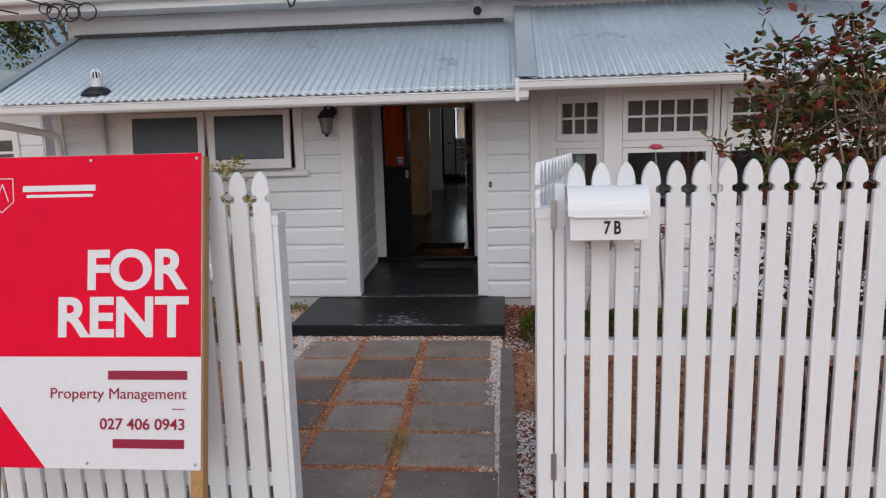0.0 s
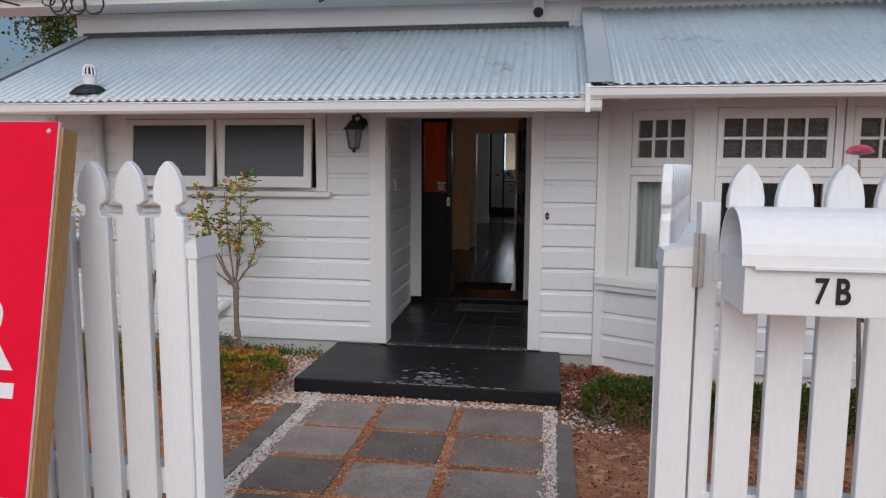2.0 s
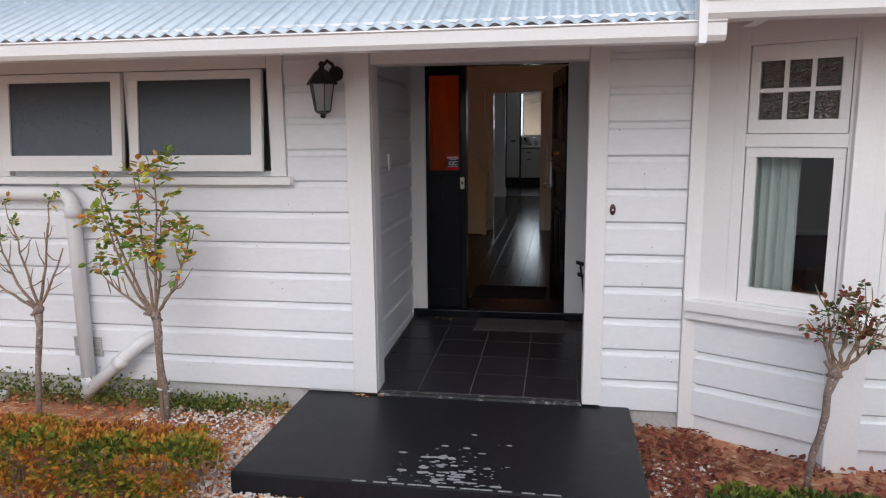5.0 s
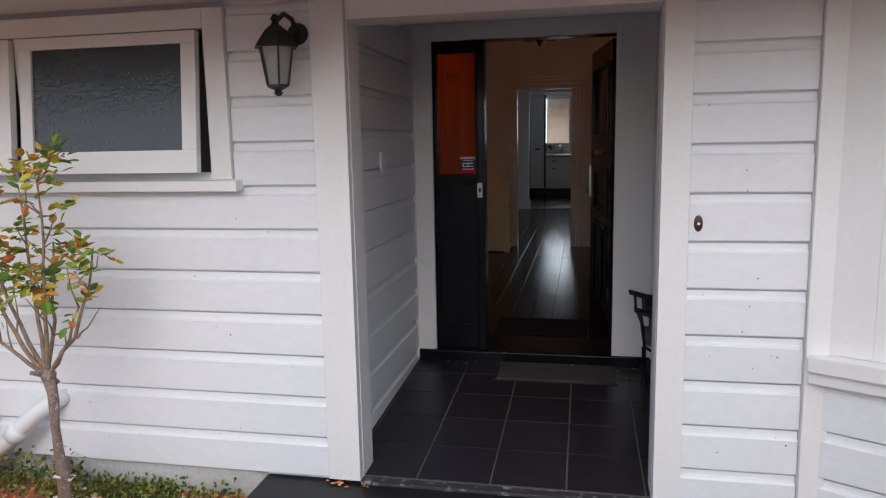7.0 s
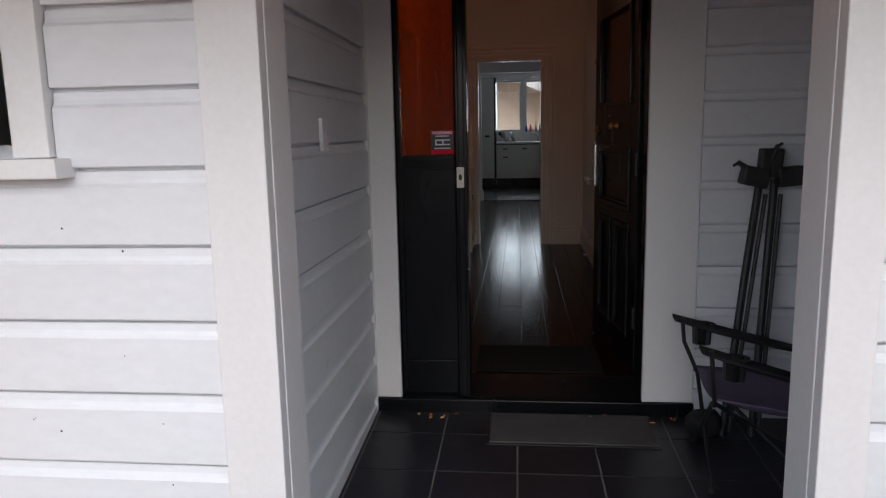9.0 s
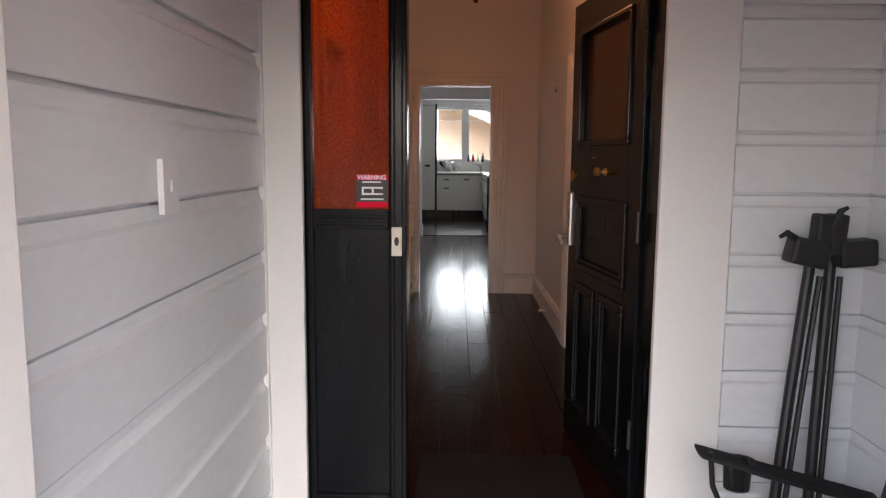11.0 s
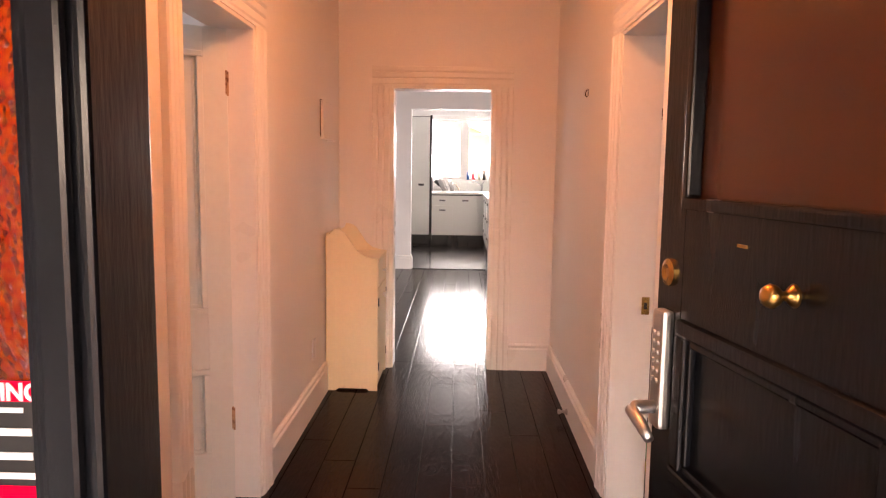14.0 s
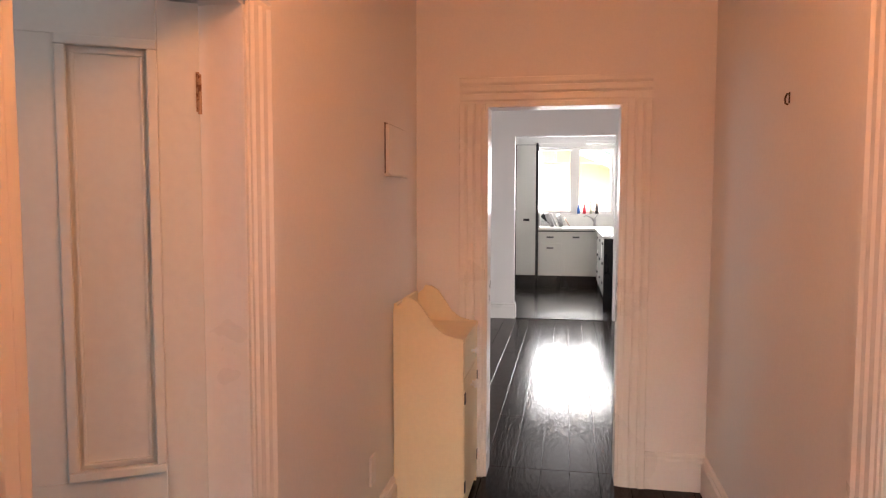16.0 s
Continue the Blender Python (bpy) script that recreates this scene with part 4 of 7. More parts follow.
def rdir(rn, up=0.0):
    d = Vector((rn.gauss(0, 1), rn.gauss(0, 1), rn.gauss(0, 1) + up))
    return d.normalized() if d.length > 1e-3 else Vector((0, 0, 1))


def hedge(x0, x1, y0, y1, h, mat, count, seed, label, thin=0.0):
    """A clipped hedge: small leaves on a lumpy shell round a tangle of twigs."""
    rn = random.Random(seed)
    hd = thing("hedge", label, "hedge")
    s = Soup()
    ym, yw = (y0 + y1) / 2, (y1 - y0) / 2
    made = 0
    while made < count:
        x = rn.uniform(x0, x1)
        end = min(1.0, (x - x0 + 0.01) / 0.14, (x1 - x + 0.01) / 0.14) ** 0.5
        a = rn.uniform(-0.35, math.pi + 0.35)
        lump = 1 + 0.13 * noise.noise((x * 7, a * 2.2, seed)) + 0.09 * noise.noise((x * 17, a * 4.5, seed + 5))
        deep = 1 - abs(rn.gauss(0, 0.07)) + (0.09 * rn.random() if rn.random() < 0.15 else 0) - max(0.0, 0.75 * noise.noise((x * 13, a * 3.4, seed + 9)) - 0.05)
        ca, sa = math.cos(a), math.sin(a)
        k = 1 / max(abs(ca), abs(sa)) ** 0.72
        out = k * lump * deep * (0.55 + 0.45 * end)
        y = ym + yw * ca * out
        z = h * 0.42 + h * 0.58 * sa * out * (0.85 + 0.15 * end)
        made += 1
        if z < 0.03 or (z < 0.11 and rn.random() < 0.65):
            continue
        if noise.noise((x * 9, z * 11, seed + 2)) > 0.34 - thin and z < h * 0.8:
            continue
        d = (Vector((0, ca, sa + 0.35)) + rdir(rn) * 0.9).normalized()
        ln = rn.uniform(0.020, 0.034)
        s.leaf(Vector((x, y, z)), d, rdir(rn), ln, ln * rn.uniform(0.55, 0.75))
    tagged(s.object("foliage", mat, hd), kind="stuff")
    bm = bmesh.new()
    for k in range(int((x1 - x0) * 60)):
        x, y = rn.uniform(x0 + 0.04, x1 - 0.04), rn.uniform(y0 + 0.08, y1 - 0.08)
        top = Vector((x + rn.gauss(0, 0.06), y + rn.gauss(0, 0.05), h * rn.uniform(0.6, 0.98)))
        tube(bm, [(x, y, -0.02), (Vector((x, y, 0)) + top) / 2 + Vector((rn.gauss(0, 0.02), rn.gauss(0, 0.02), 0)), top], [0.007, 0.005, 0.002], 4, False)
    tagged(part("twig_tangle", bm, STEM, hd), kind="stuff")
    return hd


hedge(-3.9, -1.66, 4.80, 5.19, 0.285, HEDGE_L, 15000, 3, "low clipped box hedge turning orange and brown with green patches", 0.10)
hedge(0.47, 3.6, 4.66, 4.97, 0.28, HEDGE_R, 18000, 5, "low clipped dark green box hedge under the bay")


def leaf_spray(s, rn, p, d, size, n=5):
    """A small compound leaf of n leaflets."""
    side = d.cross(Vector((0, 0, 1)))
    side = side.normalized() if side.length > 0.05 else d.orthogonal().normalized()
    for k in range(n):
        f = (k // 2 + 1) / (n // 2 + 1)
        if k == n - 1:
            s.leaf(p + d * size, d, rdir(rn, 2), size * 0.6, size * 0.36)
        else:
            sg = 1 if k % 2 else -1
            dd = (d * 0.5 + side * sg + Vector((0, 0, rn.uniform(-0.3, 0.3)))).normalized()
            s.leaf(p + d * size * f, dd, rdir(rn, 2), size * 0.55, size * 0.34)


def standard_rose(base, fork, tips, leaf_amount, seed, label, stake=False, leaf_size=0.085, mat=ROSE_LEAF):
    """A grafted rose: bare trunk, a knot, ascending canes to the tips given as offsets from the fork."""
    rn = random.Random(seed)
    rose = thing("rose_tree", label, "rose", group="standard roses along the front wall")
    b, f = Vector(base), Vector(fork)
    bm = bmesh.new()
    pts = [b + (f - b) * (i / 6) + Vector((0.008 * math.sin(i * 1.9 + seed), 0.006 * math.cos(i * 2.3), 0)) for i in range(7)]
    tube(bm, pts, [0.019, 0.016, 0.018, 0.0155, 0.018, 0.0175, 0.027], 8)
    lathe(bm, [(0.010, -0.03), (0.028, -0.012), (0.030, 0.006), (0.018, 0.028)], f, 8)
    for _ in range(4):
        dk = rdir(rn, 0.6)
        tube(bm, [f + dk * 0.01, f + dk * rn.uniform(0.05, 0.085)], [0.013, 0.008], 6)
    part("trunk", bm, BARK, rose, smooth=True)
    s = Soup()
    for tip in tips:
        e = f + Vector(tip)
        mid = f + Vector((tip[0] * 0.62, tip[1] * 0.62, tip[2] * 0.33)) + Vector((rn.gauss(0, 0.012), rn.gauss(0, 0.012), 0))
        cane = []
        for i in range(9):
            q = i / 8
            cane.append((1 - q) ** 2 * f + 2 * q * (1 - q) * mid + q * q * e + Vector((rn.gauss(0, 0.004), rn.gauss(0, 0.004), 0)))
        bm = bmesh.new()
        tube(bm, cane, [0.010 - 0.0008 * i for i in range(9)], 6)
        for i in range(3, 9):
            for _ in range(rn.choice((0, 1, 1, 2))):
                d = (rdir(rn, 0.9) + (e - f).normalized() * 0.6).normalized()
                ln = rn.uniform(0.05, 0.15)
                q1 = cane[i] + d * ln * 0.5 + rdir(rn) * 0.008
                q2 = cane[i] + d * ln + Vector((0, 0, 0.02))
                tube(bm, [cane[i], q1, q2], [0.0045, 0.0035, 0.002], 5)
                if q2.z - f.z > 0.25 * leaf_amount[1] and rn.random() < leaf_amount[0]:
                    for _ in range(rn.choice((2, 3, 4))):
                        leaf_spray(s, rn, q2 + rdir(rn) * 0.015, rdir(rn, 0.3), leaf_size * rn.uniform(0.7, 1.2))
        if rn.random() < leaf_amount[0] + 0.2:
            for _ in range(3):
                leaf_spray(s, rn, e, rdir(rn, 0.5), leaf_size)
        part("cane", bm, STEM, rose, smooth=True)
    s.object("foliage", mat, rose, "yellow, orange and green rose leaves")
    if stake:
        part("stake", B((b.x - 0.045, b.x - 0.022, b.y - 0.01, b.y + 0.012, -0.02, f.z - 0.03), bevel=0.002), surface("weathered_stake", (0.22, 0.15, 0.10), 0.8, vary=0.3, bump=0.3, stretch=(6, 6, 0.6)), rose)
        bm = bmesh.new()
        for k in range(3):
            tube(bm, [(b.x - 0.052, b.y - 0.014, 0.20 + k * 0.006), (b.x + 0.03, b.y - 0.016, 0.20 - k * 0.004), (b.x + 0.03, b.y + 0.018, 0.20), (b.x - 0.052, b.y + 0.016, 0.2)], 0.002, 4)
        part("tie", bm, PIPE, rose)
    return rose


standard_rose((-2.36, 5.80, -0.02), (-2.37, 5.77, 0.66), [(-0.32, 0.0, 0.24), (-0.24, -0.05, 0.60), (-0.10, 0.06, 0.78), (0.10, -0.06, 0.80), (0.05, 0.04, 0.55), (0.24, 0.03, 0.52), (0.20, -0.04, 0.30), (-0.3, 0.05, 0.7)], (0.95, 1.0), 11, "standard rose with green and yellow leaves tied to a stake", True)
standard_rose((-3.17, 5.72, -0.02), (-3.10, 5.74, 0.68), [(-0.40, 0, 0.26), (-0.28, 0.05, 0.48), (-0.06, -0.05, 0.50), (0.12, 0.02, 0.62), (0.16, 0.05, 0.36)], (0.35, 1.4), 12, "nearly bare standard rose with a few reddish leaves", False, 0.055)
standard_rose((-4.0, 5.70, -0.02), (-3.92, 5.72, 0.66), [(-0.30, 0, 0.36), (0.18, 0.05, 0.52), (0.0, -0.05, 0.72), (0.28, 0.02, 0.36)], (0.6, 1.2), 13, "half bare standard rose with yellow leaves", False, 0.075)
standard_rose((1.09, 5.50, -0.02), (1.16, 5.45, 0.60), [(-0.06, 0, 0.20), (-0.04, 0.04, 0.28), (0.05, -0.04, 0.33), (0.13, 0.02, 0.30), (0.14, -0.03, 0.18)], (0.75, 0.6), 14, "small standard rose with dark green and purple leaves", False, 0.055, CLIMB_LEAF)

# climbing rose behind the fence, with one pink flower
rn = random.Random(21)
cr = thing("climbing_rose", "tall climbing rose with green and dark red leaves behind the fence", "rose")
s = Soup()
for k in range(17):
    bx, by = rn.uniform(1.45, 2.25), rn.uniform(2.2, 2.7)
    ex, ez = bx + rn.uniform(-0.30, 0.45), rn.uniform(1.75, 2.3)
    bm = bmesh.new()
    pts = [Vector((bx + (ex - bx) * (i / 8) ** 1.6 + rn.gauss(0, 0.02), by + rn.gauss(0, 0.02), -0.02 + (ez + 0.02) * i / 8)) for i in range(9)]
    tube(bm, pts, [0.013 - 0.0012 * i for i in range(9)], 6)
    for i in range(1, 9):
        for _ in range(2 if i < 5 else 7):
            d = rdir(rn, 0.4)
            q = pts[i] + d * rn.uniform(0.06, 0.22) + Vector((0, 0, 0.02))
            tube(bm, [pts[i], (pts[i] + q) / 2 + rdir(rn) * 0.01, q], [0.004, 0.003, 0.0018], 4)
            if rn.random() < (0.55 if i < 4 else 0.85):
                for _ in range(rn.choice((1, 2, 3))):
                    leaf_spray(s, rn, q + rdir(rn) * 0.03, rdir(rn, 0.1), rn.uniform(0.065, 0.11))
    part("cane", bm, STEM, cr, smooth=True)
s.object("foliage", CLIMB_LEAF, cr)
fl = thing("rose_bush", "low rose bush with one pink flower behind the fence", "rose")
bm = bmesh.new()
for bx, tipx, tz in ((1.02, 0.99, 1.69), (1.25, 1.30, 1.72), (1.45, 1.34, 1.5), (1.15, 1.20, 1.35)):
    tube(bm, [(bx, 2.25, -0.02), ((bx + tipx) / 2 + 0.05, 2.22, tz * 0.5), (tipx, 2.2, tz)], [0.010, 0.007, 0.003], 6)
part("cane", bm, STEM, fl, smooth=True)
s = Soup()
for k in range(110):
    z = rn.uniform(0.25, 1.45)
    leaf_spray(s, rn, Vector((rn.uniform(0.95, 1.6), 2.22 + rn.gauss(0, 0.06), z)), rdir(rn, 0.2), rn.uniform(0.04, 0.06))
for k in range(7):
    leaf_spray(s, rn, Vector((1.30 + rn.gauss(0, 0.05), 2.2, 1.70 + rn.gauss(0, 0.03))), rdir(rn, 0.2), 0.07)
s.object("foliage", CLIMB_LEAF, fl)
s = Soup()
for k in range(70):
    a, e = k * 2.4, 0.10 + 1.35 * (k / 70)
    d = Vector((math.cos(a) * math.sin(e), math.sin(a) * math.sin(e), math.cos(e)))
    s.leaf(Vector((0.99, 2.2, 1.70)), d, Vector((0, 0, 1)), 0.026 + 0.010 * (k / 70), 0.034, 0.3)
s.object("flower", surface("pink_petal", (0.90, 0.30, 0.40), 0.6, vary=0.15, big=30, bump=0.0), fl, "pink rose flower")

# ---- path: slabs, edging, gravel, leaves ----
path = structure("path_bed", B((-1.36, 0.27, -2.6, 5.05, -0.06, 0.012)), SOIL, "brown mulch bed under the paving slabs", "path")
slab_cache = {}
rows_y = [(4.435, 4.905), (3.985, 4.40), (3.525, 3.945), (3.075, 3.49), (2.625, 3.05), (2.165, 2.59), (1.70, 2.13), (1.24, 1.665), (0.78, 1.20), (0.3, 0.74), (-0.2, 0.26), (-0.7, -0.24), (-1.2, -0.74)]
for j, (ya, yb) in enumerate(rows_y):
    sh = (0, 0.01, 0.03, 0.05, 0.06, 0.08)[min(j, 5)]
    for i, (xa, xb) in enumerate(((-1.345, -0.90), (-0.845, -0.375), (-0.315, 0.215))):
        xa, xb = xa + sh * (1.0 if i else 0.8), xb + sh
        bm = bmesh.new()
        box(bm, xa, xb, ya + 0.012, yb - 0.010, -0.04, 0.018 + 0.003 * ((i * 7 + j * 3) % 4), 0.006)
        part("paving_slab", bm, PAVER, path)
edge = structure("path_edging", B((-1.56, -1.44, 1.9, 4.80, -0.05, 0.022), (0.30, 0.40, 1.9, 4.70, -0.05, 0.02), (-2.05, -1.72, 4.52, 4.60, -0.05, 0.006), bevel=0.006), EDGER, "dark weathered timber edging boards set in the ground", "edging")
bm = bmesh.new()
box(bm, -2.55, -1.85, 3.35, 3.75, -0.04, 0.012, 0.006)
part("paving_slab", bm, PAVER, path)
rn = random.Random(31)
s = Soup()


def strew(s, n, x0, x1, y0, y1, r0, r1):
    for _ in range(n):
        s.stone(Vector((rn.uniform(x0, x1), rn.uniform(y0, y1), 0.004 + rn.uniform(0, 0.008))), rn.uniform(r0, r1), rn)


strew(s, 3000, -1.44, -1.30, 1.9, 4.95, 0.006, 0.013)
strew(s, 2600, 0.20, 0.31, 1.9, 4.95, 0.006, 0.013)
strew(s, 800, 0.40, 0.56, 1.9, 3.4, 0.006, 0.012)
strew(s, 2600, -1.80, -1.40, 4.78, 5.9, 0.006, 0.013)
strew(s, 900, -1.55, 0.30, 4.91, 5.05, 0.006, 0.012)
strew(s, 900, -2.6, -1.62, 5.5, 6.05, 0.006, 0.012)
strew(s, 500, 0.34, 0.7, 4.6, 5.7, 0.006, 0.012)
strew(s, 500, -0.9, -0.32, 1.9, 4.9, 0.004, 0.008)
tagged(s.object("gravel", STONES), "pale white and grey gravel along the path", "gravel", kind="stuff")
s = Soup()


def litter(n, x0, x1, y0, y1, a=0.012, b=0.038, z=0.006):
    for _ in range(n):
        p = Vector((rn.uniform(x0, x1), rn.uniform(y0, y1), z + rn.uniform(0, 0.014)))
        d = Vector((rn.gauss(0, 1), rn.gauss(0, 1), rn.gauss(0, 0.25))).normalized()
        ln = rn.uniform(a, b)
        s.leaf(p, d, Vector((rn.gauss(0, 0.3), rn.gauss(0, 0.3), 1)), ln, ln * rn.uniform(0.45, 0.75), rn.uniform(-0.3, 0.4))


litter(9000, -4.2, -1.55, 2.0, 4.95, 0.005, 0.022)
litter(2200, -4.2, -1.5, 4.35, 5.0, 0.015, 0.036)
litter(900, -4.2, -1.5, 2.6, 4.4, 0.014, 0.03)
litter(900, -4.2, -1.45, 4.6, 5.0)
litter(1300, -4.2, -1.65, 5.35, 6.12)
litter(260, -1.75, -1.5, 4.9, 6.1)
litter(160, -1.85, -1.58, 5.0, 6.1, 0.015, 0.04, 0.014)
litter(260, -1.36, 0.27, 2.0, 4.9, 0.005, 0.011, 0.028)
for x in (-0.885, -0.335):
    litter(1500, x - 0.02, x + 0.09, 1.9, 4.9, 0.006, 0.018, 0.014)
for ya, yb in rows_y[:7]:
    litter(420, -1.35, 0.25, ya - 0.045, ya + 0.012, 0.006, 0.018, 0.014)
litter(140, -1.6, 0.35, 4.98, 5.06, 0.012, 0.03)
litter(90, -1.36, 0.27, 1.9, 4.9, 0.006, 0.014, 0.026)
tagged(s.object("fallen_leaves", DRY_LEAF), "red, orange and brown fallen leaves and bark chips", "leaves", kind="stuff")
s = Soup()
litter(7500, 0.40, 3.6, 2.0, 4.85, 0.010, 0.034)
litter(2600, 0.36, 3.2, 4.9, 5.9, 0.02, 0.05)
litter(900, 0.35, 0.76, 4.95, 6.1, 0.02, 0.048, 0.012)
tagged(s.object("bay_leaves", DARK_LITTER), "dark red-brown fallen leaves under the bay window", "leaves", kind="stuff")
s = Soup()
for k in range(170):
    p = Vector((-0.29 + rn.gauss(0, 0.05), 2.90 + rn.gauss(0, 0.10), 0.0))
    s.leaf(p, rdir(rn, 1.6), rdir(rn), rn.uniform(0.04, 0.10), 0.005, 0.1)
tagged(s.object("grass_tuft", STRAW), "dry yellow-green grass tuft between paving slabs", "grass", kind="stuff")
s = Soup()
for k in range(2600):
    x = rn.uniform(-4.1, -2.0) if rn.random() < 0.8 else rn.uniform(-2.6, -1.7)
    p = Vector((x, rn.uniform(5.93, 6.12), min(0.16, abs(rn.gauss(0.0, 0.065))) * (1.2 if x < -2.5 else 0.5)))
    s.leaf(p, rdir(rn, 0.6), rdir(rn), rn.uniform(0.015, 0.03), rn.uniform(0.012, 0.02))
tagged(s.object("creeping_weeds", MOSS_LEAF), "green creeping weeds at the foot of the wall", "weeds", kind="stuff")

# ---- sign ----
def text_mesh(body, size, mat_, name, parent, m, width=None, align='LEFT', bold=0.0, label=""):
    cu = bpy.data.curves.new(name, 'FONT')
    cu.body, cu.size, cu.align_x, cu.extrude, cu.offset = body, size, align, 0.0006, bold
    tmp = bpy.data.objects.new(name, cu)
    scene.collection.objects.link(tmp)
    dg = bpy.context.evaluated_depsgraph_get()
    me = bpy.data.meshes.new_from_object(tmp.evaluated_get(dg))
    bpy.data.objects.remove(tmp)
    xs = [v.co.x for v in me.vertices]
    if width:
        k = width / (max(xs) - min(xs))
        for v in me.vertices:
            v.co.x *= k
    me.materials.clear()
    me.materials.append(mat_)
    ob = new(name, me)
    ob.parent = parent
    ob.matrix_local = m
    if label:
        ob["label"] = label
    return ob


SW, SH = 0.88, 1.13
sign = thing("rental_sign", "red and white rental sign on pine posts against the fence", "sign", pose(-0.733, 1.347, 0.648, -12.1, 0, 0))
part("board", B((-SW, 0, 0, 0.006, 0, SH), bevel=0.001), SIGNW, sign)
part("red_field", B((-SW + 0.001, -0.001, -0.0015, 0, 0.40, SH - 0.001)), RED, sign)
bm = bmesh.new()
prism(bm, [(-SW + 0.001, 0.40), (-SW + 0.001, 0.001), (-SW + 0.30, 0.001), (-SW + 0.03, 0.335), (-SW + 0.075, 0.40)], -0.0014, 0)
part("red_arrow", bm, RED, sign)
for px, pz in ((-0.02, 0.02), (-0.02, 1.11), (-0.42, 0.02), (-0.42, 1.11)):
    bm = bmesh.new()
    lathe(bm, [(0.006, 0), (0.005, 0.0015), (0.002, 0.002)], (0, 0, 0), 8)
    part("screw", bm, CHROME, sign, m=pose(px, -0.0015, pz, 90))
for a, b in ((-SW + 0.05, -SW + 0.095), (-0.04, 0.006)):
    part("post", B((a, b, 0.0065, 0.05, -0.655, SH - 0.01), bevel=0.002), TIMBER, sign, "raw pine post")
T90 = lambda x, z: pose(x, -0.0022, z, 90)
text_mesh("FOR", 0.196, SIGNW, "lettering", sign, T90(-0.435, 0.645), 0.375, bold=0.006)
text_mesh("RENT", 0.196, SIGNW, "lettering", sign, T90(-0.545, 0.475), 0.49, bold=0.006)
text_mesh("Property Management", 0.055, MAROON, "lettering", sign, T90(-0.565, 0.250), 0.51)
text_mesh("027 406 0943", 0.055, MAROON, "lettering", sign, T90(-0.375, 0.142), 0.315, bold=0.0008)
part("name_bar", B((-0.345, -0.05, -0.0022, 0, 0.318, 0.350)), MAROON, sign)
part("name_bar", B((-0.325, -0.06, -0.0022, 0, 0.075, 0.107)), MAROON, sign)
part("rule", B((-0.105, -0.06, -0.0022, 0, 0.213, 0.216)), MAROON, sign)
part("logo_bar", B((-0.68, -0.40, -0.0025, 0, 1.000, 1.022)), SIGNW, sign)
part("logo_bar", B((-0.665, -0.41, -0.0025, 0, 0.978, 0.989)), SIGNW, sign)
bm = bmesh.new()
for (xa, za), (xb, zb) in zip([(-0.80, 1.05), (-0.72, 1.05), (-0.715, 0.965), (-0.76, 0.925), (-0.805, 0.965)], [(-0.72, 1.05), (-0.715, 0.965), (-0.76, 0.925), (-0.805, 0.965), (-0.80, 1.05)]):
    tube(bm, [(xa, -0.0025, za), (xb, -0.0025, zb)], 0.002, 4)
for xb in (-0.785, -0.735):
    tube(bm, [(-0.76, -0.0025, 1.03), (xb, -0.0025, 0.965)], 0.002, 4)
part("logo_shield", bm, SIGNW, sign)

# ---- mailbox ----
mb = thing("mailbox", "white metal mailbox with a rounded lid fixed to the fence", "mailbox", pose(0.570, 1.60, 1.410))
MBM = surface("white_enamel_metal", (0.84, 0.86, 0.88), 0.35, vary=0.03, bump=0.03, dirt=(0.66, 0.66, 0.64), dirt_at=0.7)
part("body", B((0.006, 0.272, 0.0, 0.150, 0.0, 0.092), bevel=0.003), MBM, mb)
bm = bmesh.new()
arc = [(0.076 - q * math.cos(math.pi * i / 16), 0.088 + (q + 0.014) * math.sin(math.pi * i / 16)) for q, run in ((0.086, range(17)), (0.083, range(16, -1, -1))) for i in run]
extrude_x(bm, arc, -0.002, 0.280)
part("lid", bm, MBM, mb)
part("lid_lip", B((0.02, 0.262, -0.013, -0.0085, 0.082, 0.088)), MBM, mb)
text_mesh("7", 0.064, INK, "house_number", mb, pose(0.122, -0.0022, 0.024, 90), 0.023, bold=0.0012, label="black house number")
text_mesh("B", 0.064, INK, "house_number", mb, pose(0.156, -0.0022, 0.024, 90), 0.024, bold=0.0016, label="black house number")
bm = bmesh.new()
lathe(bm, [(0.004, 0), (0.003, 0.003)], (0, 0, 0), 8)
part("rivet", bm, CHROME, mb, m=pose(0.258, -0.0095, 0.098, 90))
part("bracket", B((0.07, 0.09, 0.10, 0.152, -0.02, 0.0)), CHROME, mb)

# ---- scuffs and nail heads on the boards ----
rn = random.Random(77)
bm = bmesh.new()
for k in range(46):
    x = rn.uniform(-3.4, -1.35) if k % 3 else rn.uniform(0.2, 0.56)
    z = rn.uniform(0.2, 1.3) if k % 3 else rn.uniform(0.2, 1.9)
    lathe(bm, [(rn.uniform(0.0015, 0.0035), 0.0), (0.001, 0.0012)], (0, 0, 0), 6, pose(x, FY - 0.0248, z, 90))
tagged(part("nail_specks", bm, DARKLEAD, bpy.data.objects["wall_front"]), kind="stuff")
s = Soup()
for k in range(26):
    p = Vector((rn.choice((rn.uniform(-1.15, -0.85), rn.uniform(-0.3, 0.1))), rn.uniform(7.58, 7.65), PB + 0.002)) if k < 12 else Vector((rn.uniform(-1.3, -1.1), rn.uniform(6.05, 6.12), 0.118))
    d = Vector((rn.gauss(0, 1), rn.gauss(0, 1), 0.1)).normalized()
    s.leaf(p, d, Vector((0, 0, 1)), rn.uniform(0.015, 0.035), rn.uniform(0.008, 0.018), 0.3)
tagged(s.object("porch_leaves", DRY_LEAF), "few dry brown leaves on the porch floor", "leaves", kind="stuff")

